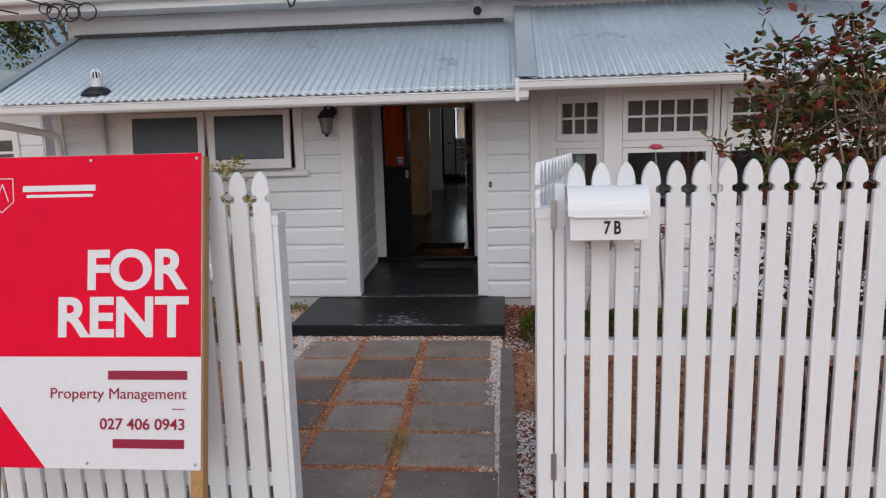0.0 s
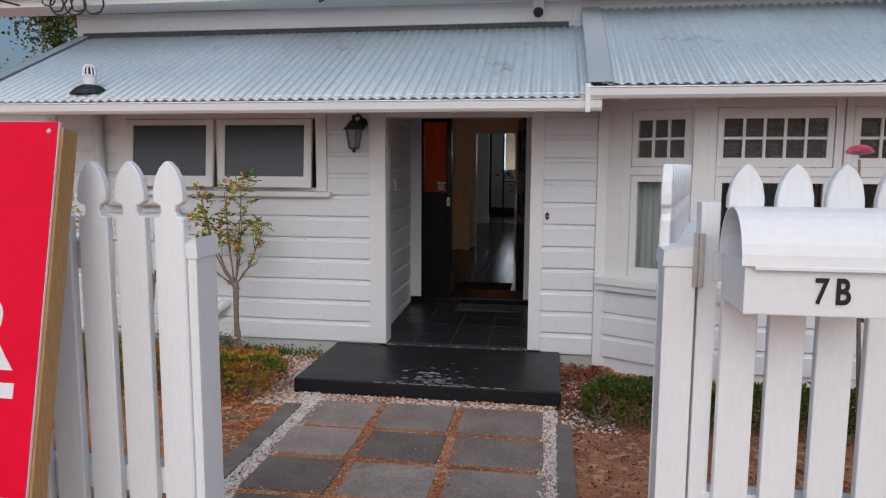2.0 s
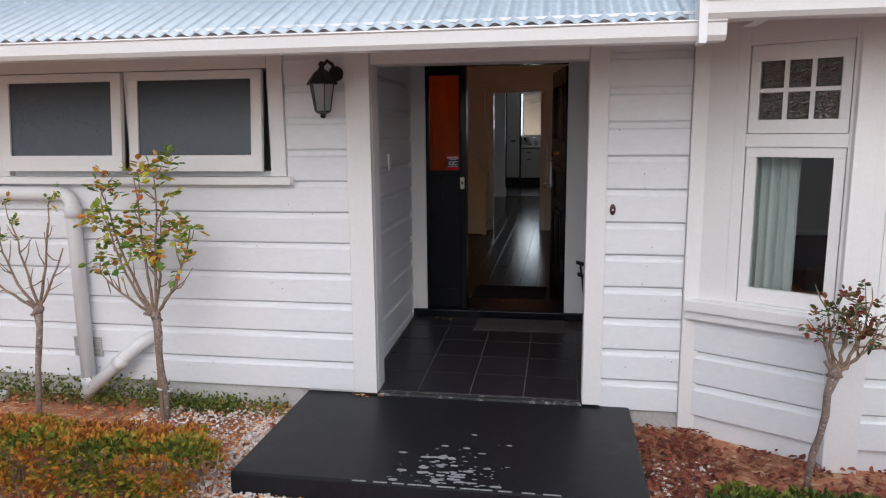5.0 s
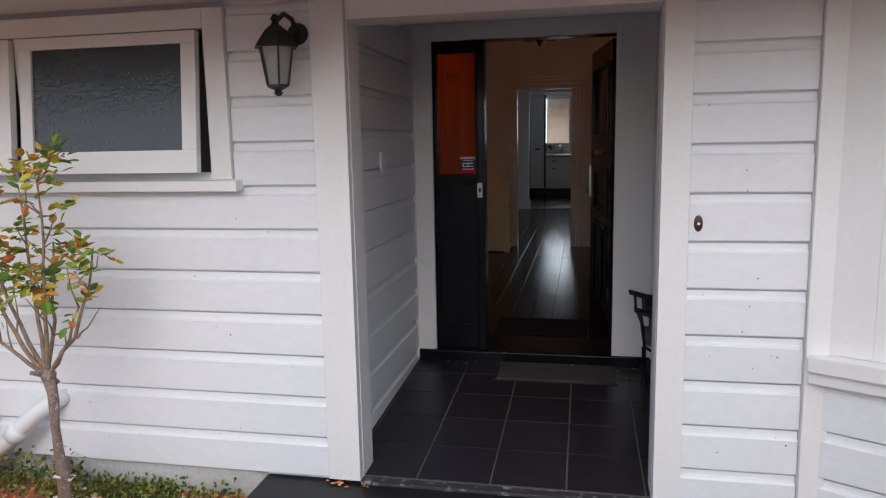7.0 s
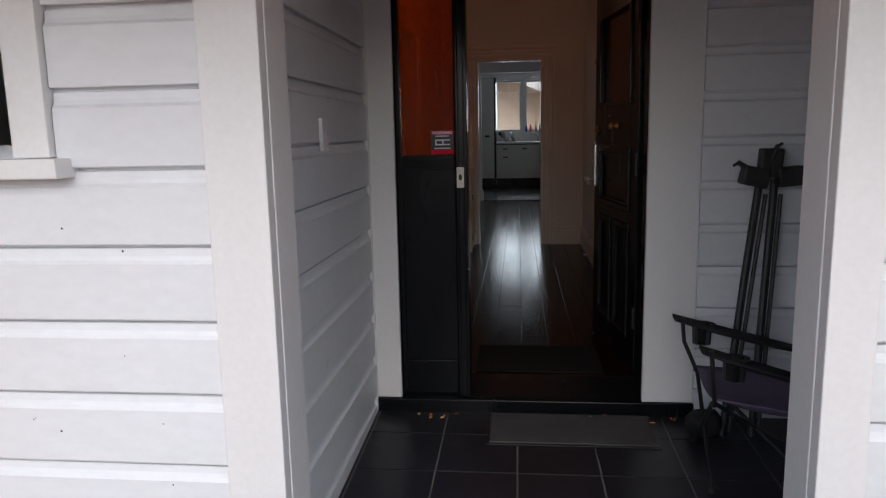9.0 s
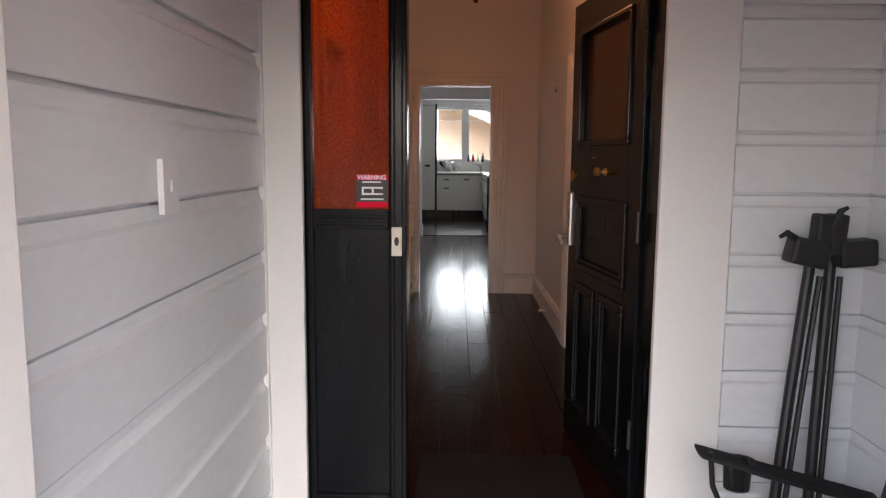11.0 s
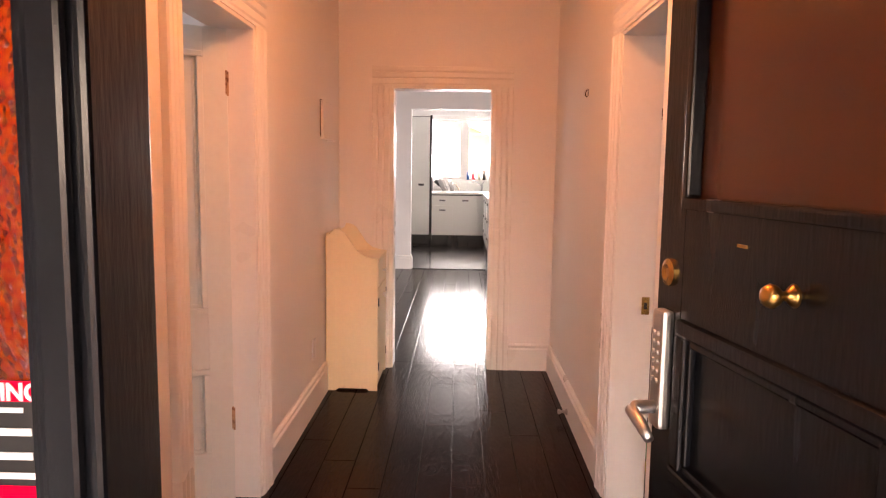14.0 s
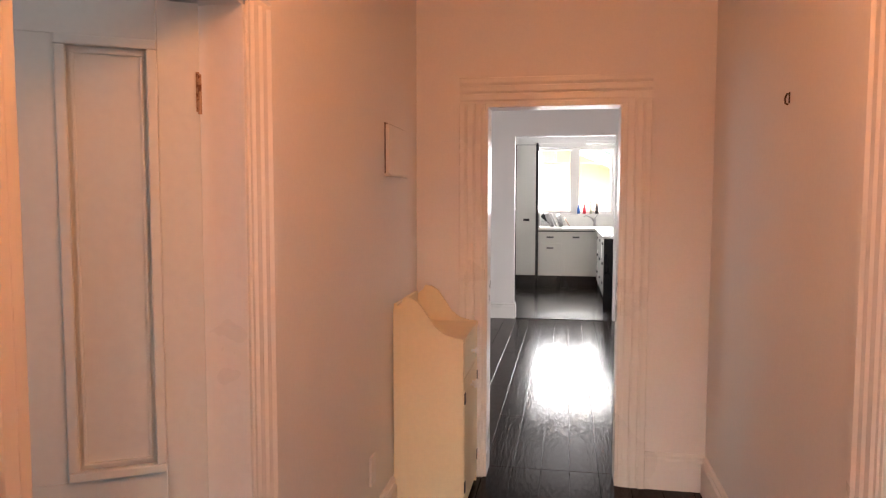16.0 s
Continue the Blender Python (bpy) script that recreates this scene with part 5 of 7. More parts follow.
# ---- wall things ----
lan = thing("wall_lantern", "black metal coach lantern on the front wall", "lantern", pose(-1.395, 6.0, 1.77))
def frustum(bm, r0, z0, r1, z1, seg=6):
    lathe(bm, [(r0, z0), (r1, z1)], (0, 0, 0), seg)
bm = bmesh.new()
lathe(bm, [(0.008, 0), (0.02, 0.012), (0.012, 0.02), (0.045, 0.035), (0.045, 0.042)], (0, 0, 0), 6)
part("base", bm, IRON, lan)
bm = bmesh.new()
lathe(bm, [(0.092, 0.185), (0.088, 0.195), (0.05, 0.245), (0.018, 0.27), (0.012, 0.285), (0.02, 0.292), (0.008, 0.31)], (0, 0, 0), 6)
part("cap", bm, IRON, lan)
LG = clear_glass("lantern_glass", (0.75, 0.77, 0.78), 0.15, 0.55, 0.12, tint2=(0.5, 0.52, 0.53))
bm = bmesh.new()
lathe(bm, [(0.042, 0.043), (0.066, 0.184)], (0, 0, 0), 6)
part("glass", bm, LG, lan)
for k in range(6):
    a = k * math.pi / 3
    bm = bmesh.new()
    tube(bm, [(0.044 * math.cos(a), 0.044 * math.sin(a), 0.04), (0.069 * math.cos(a), 0.069 * math.sin(a), 0.187)], 0.004, 4)
    part("glazing_bar", bm, IRON, lan)
bm = bmesh.new()
tube(bm, [(0.0, 0.0, 0.28), (0.025, 0.03, 0.315), (0.04, 0.07, 0.30), (0.045, 0.105, 0.26)], 0.010, 8)
lathe(bm, [(0.045, 0), (0.04, 0.014), (0.015, 0.02)], (0, 0, 0), 14, pose(0.045, 0.117, 0.25, 90))
part("arm", bm, IRON, lan)
bell = thing("doorbell", "small brown oval doorbell with a white button", "doorbell", pose(0.208, FY - 0.024, 1.258))
bm = bmesh.new()
lathe(bm, [(0.017, 0), (0.015, 0.008), (0.008, 0.011)], (0, 0, 0), 14, pose(0, 0, 0, 90) @ Matrix.Diagonal((1, 1.9, 1, 1)))
part("plate", bm, surface("brown_bakelite", (0.05, 0.012, 0.01), 0.35, bump=0.02), bell)
bm = bmesh.new()
lathe(bm, [(0.006, 0.009), (0.005, 0.014)], (0, 0, 0), 10, pose(0, 0, 0, 90))
part("button", bm, SIGNW, bell)
swt = thing("light_switch", "white plastic light switch on the porch wall", "switch", pose(-1.251, 6.89, 1.425))
part("plate", B((-0.003, 0.010, 0, 0.075, 0, 0.112), bevel=0.002), SIGNW, swt)
part("rocker", B((0.010, 0.015, 0.03, 0.045, 0.045, 0.068), bevel=0.001), SIGNW, swt)
grl = thing("wall_vent", "white metal louvred vent at the wall's foot", "vent", pose(-3.18, FY - 0.034, 0.272))
part("frame", B((0, 0.195, 0, 0.010, 0, 0.012), (0, 0.195, 0, 0.010, 0.118, 0.13), (0, 0.012, 0, 0.010, 0.012, 0.118), (0.183, 0.195, 0, 0.010, 0.012, 0.118), (0, 0.195, 0.01, 0.014, 0, 0.13)), surface("grey_vent_metal", (0.45, 0.46, 0.46), 0.5, vary=0.1), grl)
bm = bmesh.new()
box(bm, 0.012, 0.183, -0.002, 0.006, 0, 0.004, 0, pose(0, 0, 0, 25))
me = mesh_of("louvre", bm, bpy.data.materials["grey_vent_metal"])
for k in range(8):
    piece("louvre", me, grl, pose(0, 0.002, 0.018 + k * 0.0125))


def pipe(name, pts, r, label, mat_=PIPE, collars=()):
    p = thing(name, label, "pipe")
    bm = bmesh.new()
    out = []
    P = [Vector(q) for q in pts]
    for i, q in enumerate(P):
        if 0 < i < len(P) - 1:
            a, b = (P[i - 1] - q).normalized(), (P[i + 1] - q).normalized()
            k = min(r * 2.0, (P[i - 1] - q).length * 0.45, (P[i + 1] - q).length * 0.45)
            for f in (0, 0.25, 0.5, 0.75, 1):
                out.append((1 - f) ** 2 * (q + a * k) + 2 * f * (1 - f) * q + f * f * (q + b * k))
        else:
            out.append(q)
    tube(bm, out, r, 14)
    part("pipe", bm, mat_, p, smooth=True)
    for (x, y, z), d in collars:
        bm = bmesh.new()
        v = Vector(d).normalized() * 0.035
        tube(bm, [Vector((x, y, z)) - v, Vector((x, y, z)) + v], r + 0.006, 14)
        part("collar", bm, mat_, p, smooth=True)
    return p


pipe("waste_pipe", [(-3.76, 6.06, 2.15), (-3.76, 6.06, 1.335), (-3.06, 6.06, 1.335), (-3.06, 6.06, -0.04)], 0.043, "white plastic waste pipe with elbows down the wall", collars=[((-3.76, 6.06, 1.42), (0, 0, 1)), ((-3.66, 6.06, 1.335), (1, 0, 0)), ((-3.06, 6.06, 1.22), (0, 0, 1)), ((-3.06, 6.06, 0.12), (0, 0, 1))])
pipe("waste_pipe", [(-3.05, 6.0, 0.05), (-2.66, 6.04, 0.40), (-2.60, 6.16, 0.43)], 0.042, "white plastic waste pipe slanting out of the wall", collars=[((-2.80, 6.025, 0.275), (1, 0.05, 0.9))])
pipe("downpipe", [(-4.36, 5.27, 2.08), (-4.36, 5.27, 1.98), (-4.20, 6.0, 1.86), (-4.20, 6.05, 0.10), (-4.1, 6.0, 0.03), (-3.62, 5.98, 0.02)], 0.036, "white plastic downpipe from the gutter", collars=[((-4.20, 6.05, 1.3), (0, 0, 1))])
pipe("downpipe", [(2.95, 6.55, 3.25), (2.93, 6.55, 3.10), (3.0, 6.55, 3.03), (4.2, 6.2, 2.85)], 0.035, "white downpipe from the main gutter over the bay roof")
br = thing("pipe_bracket", "grey metal pipe clip on the wall", "bracket")
part("clip", B((-3.02, -2.95, 6.07, 6.115, 1.115, 1.123)), CHROME, br)
# roof vent
rv = thing("roof_vent", "white plastic roof vent with a black rubber boot", "vent", pose(-3.42, 5.50, 2.215))
bm = bmesh.new()
lathe(bm, [(0.15, 0.0), (0.13, 0.03), (0.10, 0.055), (0.06, 0.075)], (0, 0, 0), 18)
part("boot", bm, IRON, rv, "black rubber boot")
bm = bmesh.new()
lathe(bm, [(0.05, 0.06), (0.05, 0.14), (0.056, 0.142), (0.056, 0.152), (0.03, 0.152)], (0, 0, 0), 16)
part("pipe", bm, SIGNW, rv)
bm = bmesh.new()
lathe(bm, [(0.03, 0.152), (0.03, 0.21)], (0, 0, 0), 10)
part("core", bm, IRON, rv)
for k in range(10):
    a = k * math.pi / 5
    bm = bmesh.new()
    tube(bm, [(0.05 * math.cos(a), 0.05 * math.sin(a), 0.15), (0.045 * math.cos(a), 0.045 * math.sin(a), 0.20), (0.02 * math.cos(a), 0.02 * math.sin(a), 0.232)], 0.007, 5)
    part("fin", bm, SIGNW, rv)
bm = bmesh.new()
box(bm, -0.26, 0.24, -0.16, 0.2, 0.012, 0.018, 0.003, pose(0, 0, 0, 24))
part("flashing_sheet", bm, FLASH, rv, "pale metal flashing sheet")
# security light
sec = thing("security_light", "small white motion sensor light under the upper eave", "light", pose(0.083, 6.90, 3.02))
part("housing", B((-0.05, 0.05, 0.0, 0.10, 0.03, 0.14), bevel=0.01), SIGNW, sec)
bm = bmesh.new()
lathe(bm, [(0.042, 0), (0.046, 0.03), (0.03, 0.05)], (0, 0, 0), 14, pose(0, 0.0, 0.02, 75))
part("sensor", bm, IRON, sec, "dark sensor lens")
# cables to the upper eave
cab = thing("service_cable", "black service cables strung to the eave with a coiled joint", "cable")
for a, b, sag in (((-4.05, 6.42, 3.20), (-6.5, -4.0, 4.9), 0.2), ((-4.35, 6.42, 3.19), (-6.9, -4.0, 4.75), 0.2), ((-4.75, 6.42, 3.14), (-7.2, -4.0, 4.4), 0.25)):
    bm = bmesh.new()
    tube(bm, [Vector(a) + (Vector(b) - Vector(a)) * (i / 14) - Vector((0, 0, sag * 4 * (i / 14) * (1 - i / 14))) for i in range(15)], 0.009, 6)
    part("cable", bm, IRON, cab)
rn = random.Random(8)
bm = bmesh.new()
for k in range(6):
    c = Vector((-4.45 + 0.09 * k + rn.gauss(0, 0.03), 6.41, 3.13 + rn.gauss(0, 0.02)))
    r = rn.uniform(0.05, 0.10)
    tube(bm, [c + Vector((r * math.cos(i * 0.6) * 1.2, rn.gauss(0, 0.006), r * math.sin(i * 0.6))) for i in range(12)], 0.008, 5)
part("coil", bm, IRON, cab)
cb2 = thing("service_cable", "thin twin cable strung to an insulator on the eave", "cable")
for dx in (0, 0.06):
    bm = bmesh.new()
    tube(bm, [(-1.86 + dx, 6.42, 3.24), (-2.3 + dx, 3.5, 3.7), (-2.9 + dx * 2, -3.0, 4.6)], 0.005, 5)
    part("cable", bm, IRON, cb2)
bm = bmesh.new()
lathe(bm, [(0.02, 0), (0.05, 0.01), (0.05, 0.03), (0.03, 0.035), (0.05, 0.045), (0.05, 0.065), (0.02, 0.075)], (-1.83, 6.41, 3.16), 12)
part("insulator", bm, surface("grey_insulator", (0.25, 0.25, 0.26), 0.4, bump=0.05), cb2)
bm = bmesh.new()
tube(bm, [(-1.83, 6.40, 3.16), (-1.80, 6.39, 3.08), (-1.76, 6.38, 3.10), (-1.74, 6.39, 3.17)], 0.010, 6)
part("tail", bm, IRON, cb2)
# ---- neighbour's house and tree ----
nb = thing("neighbour_house", "white weatherboard neighbouring house with a small window", "house", pose(-9.4, 9.6, 0))
part("wall", B((-4, 2.6, 0, 6, 0, 2.45)), WHITE, nb)
for k in range(12):
    piece("weatherboard", board_mesh(6.55), nb, pose(-3.97, 0, 0.12 + k * PITCH))
w = part("window", B((1.0, 2.2, -0.06, -0.03, 1.05, 1.13), (1.0, 2.2, -0.06, -0.03, 1.83, 1.95), (1.0, 1.1, -0.06, -0.03, 1.13, 1.83), (2.1, 2.2, -0.06, -0.03, 1.13, 1.83), (1.1, 2.1, -0.055, -0.035, 1.62, 1.66), (1.40, 1.43, -0.055, -0.035, 1.66, 1.83), (1.75, 1.78, -0.055, -0.035, 1.66, 1.83)), TRIM, nb)
part("pane", B((1.1, 2.1, -0.045, -0.04, 1.13, 1.83)), PEBBLE, w)
bm = bmesh.new()
prism(bm, [(-4.6, 2.46), (3.0, 2.46), (3.0, 2.56), (-0.7, 3.3), (-4.6, 2.56)], -0.5, 6.4)
part("roof", bm, surface("neighbour_roof_paint", (0.62, 0.62, 0.62), 0.5, vary=0.06), nb)


def tree(x, y, h, spread, n, seed, label):
    rn = random.Random(seed)
    t = thing("tree", label, "tree", pose(x, y, 0))
    bm = bmesh.new()
    tube(bm, [(0, 0, -0.1), (0.1, 0, h * 0.3), (0.05, 0.1, h * 0.6)], [0.22, 0.16, 0.10], 10)
    tips = []
    for k in range(16):
        a = rn.uniform(0, 6.28)
        z0 = h * rn.uniform(0.25, 0.6)
        e = Vector((spread * rn.uniform(0.4, 0.95) * math.cos(a), spread * rn.uniform(0.4, 0.95) * math.sin(a), h * rn.uniform(0.5, 0.98)))
        tube(bm, [(0.07, 0.04, z0), Vector((e.x * 0.5, e.y * 0.5, (z0 + e.z) / 2 + 0.2)), e], [0.07, 0.04, 0.012], 6)
        tips.append(e)
    part("trunk", bm, BARK, t)
    s = Soup()
    for k in range(n):
        e = rn.choice(tips) * rn.uniform(0.75, 1.05)
        p = e + rdir(rn) * abs(rn.gauss(0, spread * 0.2))
        s.leaf(p, rdir(rn, -0.2), rdir(rn), rn.uniform(0.08, 0.16), rn.uniform(0.05, 0.09))
    tagged(s.object("crown", TREE_LEAF, t), kind="stuff")
    return t


tree(-10.6, 17.5, 8.5, 3.8, 26000, 2, "leafy green tree behind the neighbouring house")

BRONZE = surface("dark_bronze", (0.06, 0.025, 0.012), 0.4, metal=0.8, vary=0.2, bump=0.05)
# ---- porch things ----
mt = thing("doormat", "worn grey fibre doormat on the porch tiles", "mat", pose(-0.715, 7.36, PF + (7.36 - FY) * math.tan(radians(PSL)) + 0.001, PSL))
part("pad", B((0, 0.70, 0, 0.285, 0.0, 0.012), bevel=0.004), MAT, mt)
part("border", B((-0.012, 0.712, -0.012, 0.297, 0.0, 0.006), bevel=0.002), IRON, mt)
FABRIC = surface("purple_grey_canvas", (0.13, 0.105, 0.165), 0.85, vary=0.15, big=6, fine=160, bump=0.5)
FABRICB = surface("black_canvas", (0.012, 0.012, 0.014), 0.8, vary=0.2, big=6, fine=160, bump=0.5)


def cloth(bm, corners, nu=10, nv=10, sag=0.0, thick=0.006):
    """A sagging cloth between four corners, with thickness."""
    a, b, c, d = [Vector(p) for p in corners]
    top, bot = [], []
    for j in range(nv + 1):
        r1, r2 = [], []
        for i in range(nu + 1):
            u, v = i / nu, j / nv
            p = (a * (1 - u) + b * u) * (1 - v) + (d * (1 - u) + c * u) * v
            p = p - Vector((0, 0, sag * 16 * u * (1 - u) * v * (1 - v) * 0.6 + sag * 0.4 * 4 * u * (1 - u)))
            r1.append(bm.verts.new(p))
            r2.append(bm.verts.new(p - Vector((0, 0, thick))))
        top.append(r1)
        bot.append(r2)
    for j in range(nv):
        for i in range(nu):
            bm.faces.new((top[j][i], top[j][i + 1], top[j + 1][i + 1], top[j + 1][i]))
            bm.faces.new((bot[j][i + 1], bot[j][i], bot[j + 1][i], bot[j + 1][i + 1]))
    for i in range(nu):
        bm.faces.new((bot[0][i], bot[0][i + 1], top[0][i + 1], top[0][i]))
        bm.faces.new((top[nv][i], top[nv][i + 1], bot[nv][i + 1], bot[nv][i]))
    for j in range(nv):
        bm.faces.new((top[j][0], top[j + 1][0], bot[j + 1][0], bot[j][0]))
        bm.faces.new((bot[j][nu], bot[j + 1][nu], top[j + 1][nu], top[j][nu]))


cc = thing("camping_chair", "folding camping chair with purple-grey canvas and black frame", "chair", pose(0, 0, PF + 0.04))
bm = bmesh.new()
cloth(bm, [(0.14, 7.42, 0.345), (0.11, 7.04, 0.35), (0.50, 6.90, 0.33), (0.56, 7.34, 0.34)], sag=0.075)
part("seat", bm, FABRIC, cc, smooth=True)
bm = bmesh.new()
cloth(bm, [(0.52, 7.40, 0.30), (0.50, 6.92, 0.29), (0.585, 6.86, 0.72), (0.60, 7.38, 0.74)], sag=0.03)
part("backrest", bm, FABRIC, cc, smooth=True)
for ya, yb in ((7.44, 7.40), (7.0, 6.88)):
    bm = bmesh.new()
    cloth(bm, [(0.05, ya + 0.05, 0.545), (0.05, ya - 0.04, 0.545), (0.56, yb - 0.04, 0.42), (0.56, yb + 0.05, 0.42)], 8, 3, 0.02, 0.01)
    arm = part("armrest", bm, FABRICB, cc, smooth=True)
    bm = bmesh.new()
    tube(bm, [(0.16 + 0.048 * math.cos(k * 0.524), ya + 0.004 + 0.04 * math.sin(k * 0.524), 0.512) for k in range(13)], 0.006, 6)
    part("cup_ring", bm, FABRICB, arm)
    bm = bmesh.new()
    lathe(bm, [(0.036, -0.08), (0.040, 0.0), (0.038, 0.0), (0.034, -0.076)], (0.16, ya + 0.004, 0.512), 14)
    part("cup_net", bm, clear_glass("black_net", (0.5, 0.5, 0.5), 0.5, 0.7, 0.02, tint2=(0.02, 0.02, 0.02)), arm)
for a, b in (((0.13, 7.42, 0.33), (0.50, 6.98, 0.008)), ((0.11, 7.04, 0.33), (0.52, 7.38, 0.008)), ((0.10, 7.04, 0.33), (0.14, 7.42, 0.008)), ((0.14, 7.42, 0.33), (0.11, 7.02, 0.008)), ((0.50, 6.92, 0.30), (0.53, 7.36, 0.008)), ((0.54, 7.36, 0.30), (0.50, 6.94, 0.008))):
    bm = bmesh.new()
    tube(bm, [a, b], 0.008, 8)
    lathe(bm, [(0.016, -0.008), (0.014, 0.010), (0.008, 0.014)], b, 10)
    part("leg", bm, IRON, cc)
for a, b in (((0.08, 7.44, 0.54), (0.14, 7.42, 0.32)), ((0.08, 7.0, 0.54), (0.11, 7.04, 0.32))):
    bm = bmesh.new()
    tube(bm, [a, (a[0] + 0.01, a[1], 0.44), b], 0.008, 8)
    part("arm_post", bm, IRON, cc)
for k, (xb, xt) in enumerate(((0.275, 0.415), (0.395, 0.475))):
    st = thing("folded_stand", "black folded pole stand leaning in the porch corner", "stand", group="folded stands")
    bm = bmesh.new()
    tube(bm, [(xb, 7.50, PB - 0.01), (xb + (xt - xb) * 0.6, 7.575, 0.85), (xt, 7.62, 1.26)], 0.016, 10)
    part("pole", bm, IRON, st)
    bm = bmesh.new()
    tube(bm, [(xb + 0.024, 7.49, PB + 0.012), (xt + 0.02, 7.60, 1.2)], 0.009, 8)
    part("side_bar", bm, IRON, st)
    bm = bmesh.new()
    box(bm, -0.055, 0.055, -0.035, 0.035, -0.04, 0.04, 0.012, pose(xt + (-0.035 if k == 0 else 0.045), 7.58, 1.275, 0, 12 if k == 0 else -5, 0))
    box(bm, -0.025, 0.025, -0.028, 0.028, 0.0, 0.12, 0.010, pose(xt + (0.0 if k == 0 else -0.02), 7.58, 1.27, 0, 4, 0))
    part("head_clamp", bm, IRON, st)
    bm = bmesh.new()
    tube(bm, [(xt - 0.05, 7.57, 1.30), (xt - (0.11 if k == 0 else 0.02), 7.55, 1.335 if k == 0 else 1.40), (xt - (0.13 if k == 0 else 0.0), 7.55, 1.322 if k == 0 else 1.41)], [0.012, 0.010, 0.006], 8)
    part("lever", bm, IRON, st)
bg = thing("stuff_sack", "small black fabric sack on the porch floor", "bag", pose(0.20, 7.50, PB - 0.006))
bm = bmesh.new()
bmesh.ops.create_icosphere(bm, subdivisions=3, radius=0.07)
for v in bm.verts:
    v.co = Vector((v.co.x * 1.1, v.co.y * 0.9, max(v.co.z * 0.85 + 0.055, 0.0))) + v.co.normalized() * 0.012 * noise.noise(v.co * 25)
part("bag", bm, FABRICB, bg, smooth=True)

# ---- front door, standing open ----
door = thing("front_door", "black panelled front door with amber glass standing open", "door")
HX, HYD = -0.050, 7.835
door.matrix_world = pose(HX, HYD, 0, 0, 0, 98.5)
DL, Z0, Z1 = 0.755, 0.327, 2.182
fr = bmesh.new()
for b in ((0, 0.115, Z0, Z1), (0.655, DL, Z0, Z1), (0.115, 0.655, 2.06, Z1), (0.115, 0.655, 1.395, 1.60), (0.115, 0.655, 1.03, 1.085), (0.115, 0.655, Z0, 0.47), (0.355, 0.415, 0.47, 1.03)):
    box(fr, b[0], b[1], -0.042, 0.0, b[2], b[3], 0.002)
part("stiles_and_rails", fr, BLACK, door)
for a, b, c, d in ((0.115, 0.655, 1.085, 1.395), (0.115, 0.355, 0.47, 1.03), (0.415, 0.655, 0.47, 1.03)):
    pn = part("panel", B((a, b, -0.030, -0.012, c, d)), BLACK, door)
    mo = bmesh.new()
    for (xa, xb, za, zb) in ((a, b, c, c + 0.03), (a, b, d - 0.03, d), (a, a + 0.03, c + 0.03, d - 0.03), (b - 0.03, b, c + 0.03, d - 0.03)):
        box(mo, xa - 0.004, xb + 0.004, -0.012, 0.010, za, zb, 0.006)
    for (xa, xb, za, zb) in ((a + 0.03, b - 0.03, c + 0.03, c + 0.045), (a + 0.03, b - 0.03, d - 0.045, d - 0.03), (a + 0.03, a + 0.045, c + 0.045, d - 0.045), (b - 0.045, b - 0.03, c + 0.045, d - 0.045)):
        box(mo, xa, xb, -0.012, 0.002, za, zb, 0.004)
    part("panel_moulding", mo, BLACK, pn)
part("pane", B((0.116, 0.654, -0.026, -0.020, 1.601, 2.059)), clear_glass("amber_door_glass", (0.45, 0.13, 0.03), 0.2, 0.4, 0.04, tint2=(0.13, 0.040, 0.016)), door, "amber glass pane")
mo = bmesh.new()
for (xa, xb, za, zb) in ((0.112, 0.658, 1.597, 1.618), (0.112, 0.658, 2.045, 2.063), (0.112, 0.134, 1.618, 2.045), (0.636, 0.658, 1.618, 2.045)):
    box(mo, xa, xb, -0.019, 0.010, za, zb, 0.005)
part("glazing_bead", mo, BLACK, door)
lk = part("lock_body", B((0.676, 0.722, 0.0, 0.024, 1.175, 1.405), bevel=0.008), CHROME, door, "brushed steel keypad lock")
bm = bmesh.new()
for k in range(6):
    for dx in (0.0, 0.018):
        lathe(bm, [(0.005, 0), (0.004, 0.004)], (0, 0, 0), 8, pose(0.690 + dx, 0.024, 1.27 + k * 0.018, -90))
part("keypad", bm, CHROME, lk)
bm = bmesh.new()
tube(bm, [(0.699, 0.02, 1.215), (0.699, 0.062, 1.215), (0.690, 0.072, 1.213), (0.63, 0.076, 1.205), (0.60, 0.074, 1.19)], [0.013, 0.013, 0.012, 0.012, 0.009], 10)
part("lever", bm, CHROME, lk, smooth=True)
bm = bmesh.new()
lathe(bm, [(0.026, 0), (0.026, 0.006), (0.016, 0.010), (0.008, 0.006)], (0, 0, 0), 18, pose(0.705, 0.0, 1.475, -90))
part("cylinder_lock", bm, BRASS, door, "round brass cylinder lock")
bm = bmesh.new()
lathe(bm, [(0.017, 0), (0.013, 0.005), (0.007, 0.010), (0.007, 0.020), (0.014, 0.025), (0.0175, 0.034), (0.013, 0.043), (0.005, 0.046)], (0, 0, 0), 18, pose(0.33, 0.0, 1.497, -90))
part("knob", bm, BRASS, door, "polished brass knob", smooth=True)
part("plate", B((0.45, 0.475, 0.0, 0.003, 1.548, 1.553)), BRASS, door)
for z in (0.55, 1.27, 1.95):
    bm = bmesh.new()
    tube(bm, [(-0.004, 0.006, z), (-0.004, 0.006, z + 0.10)], 0.008, 8)
    part("hinge", bm, IRON, door)
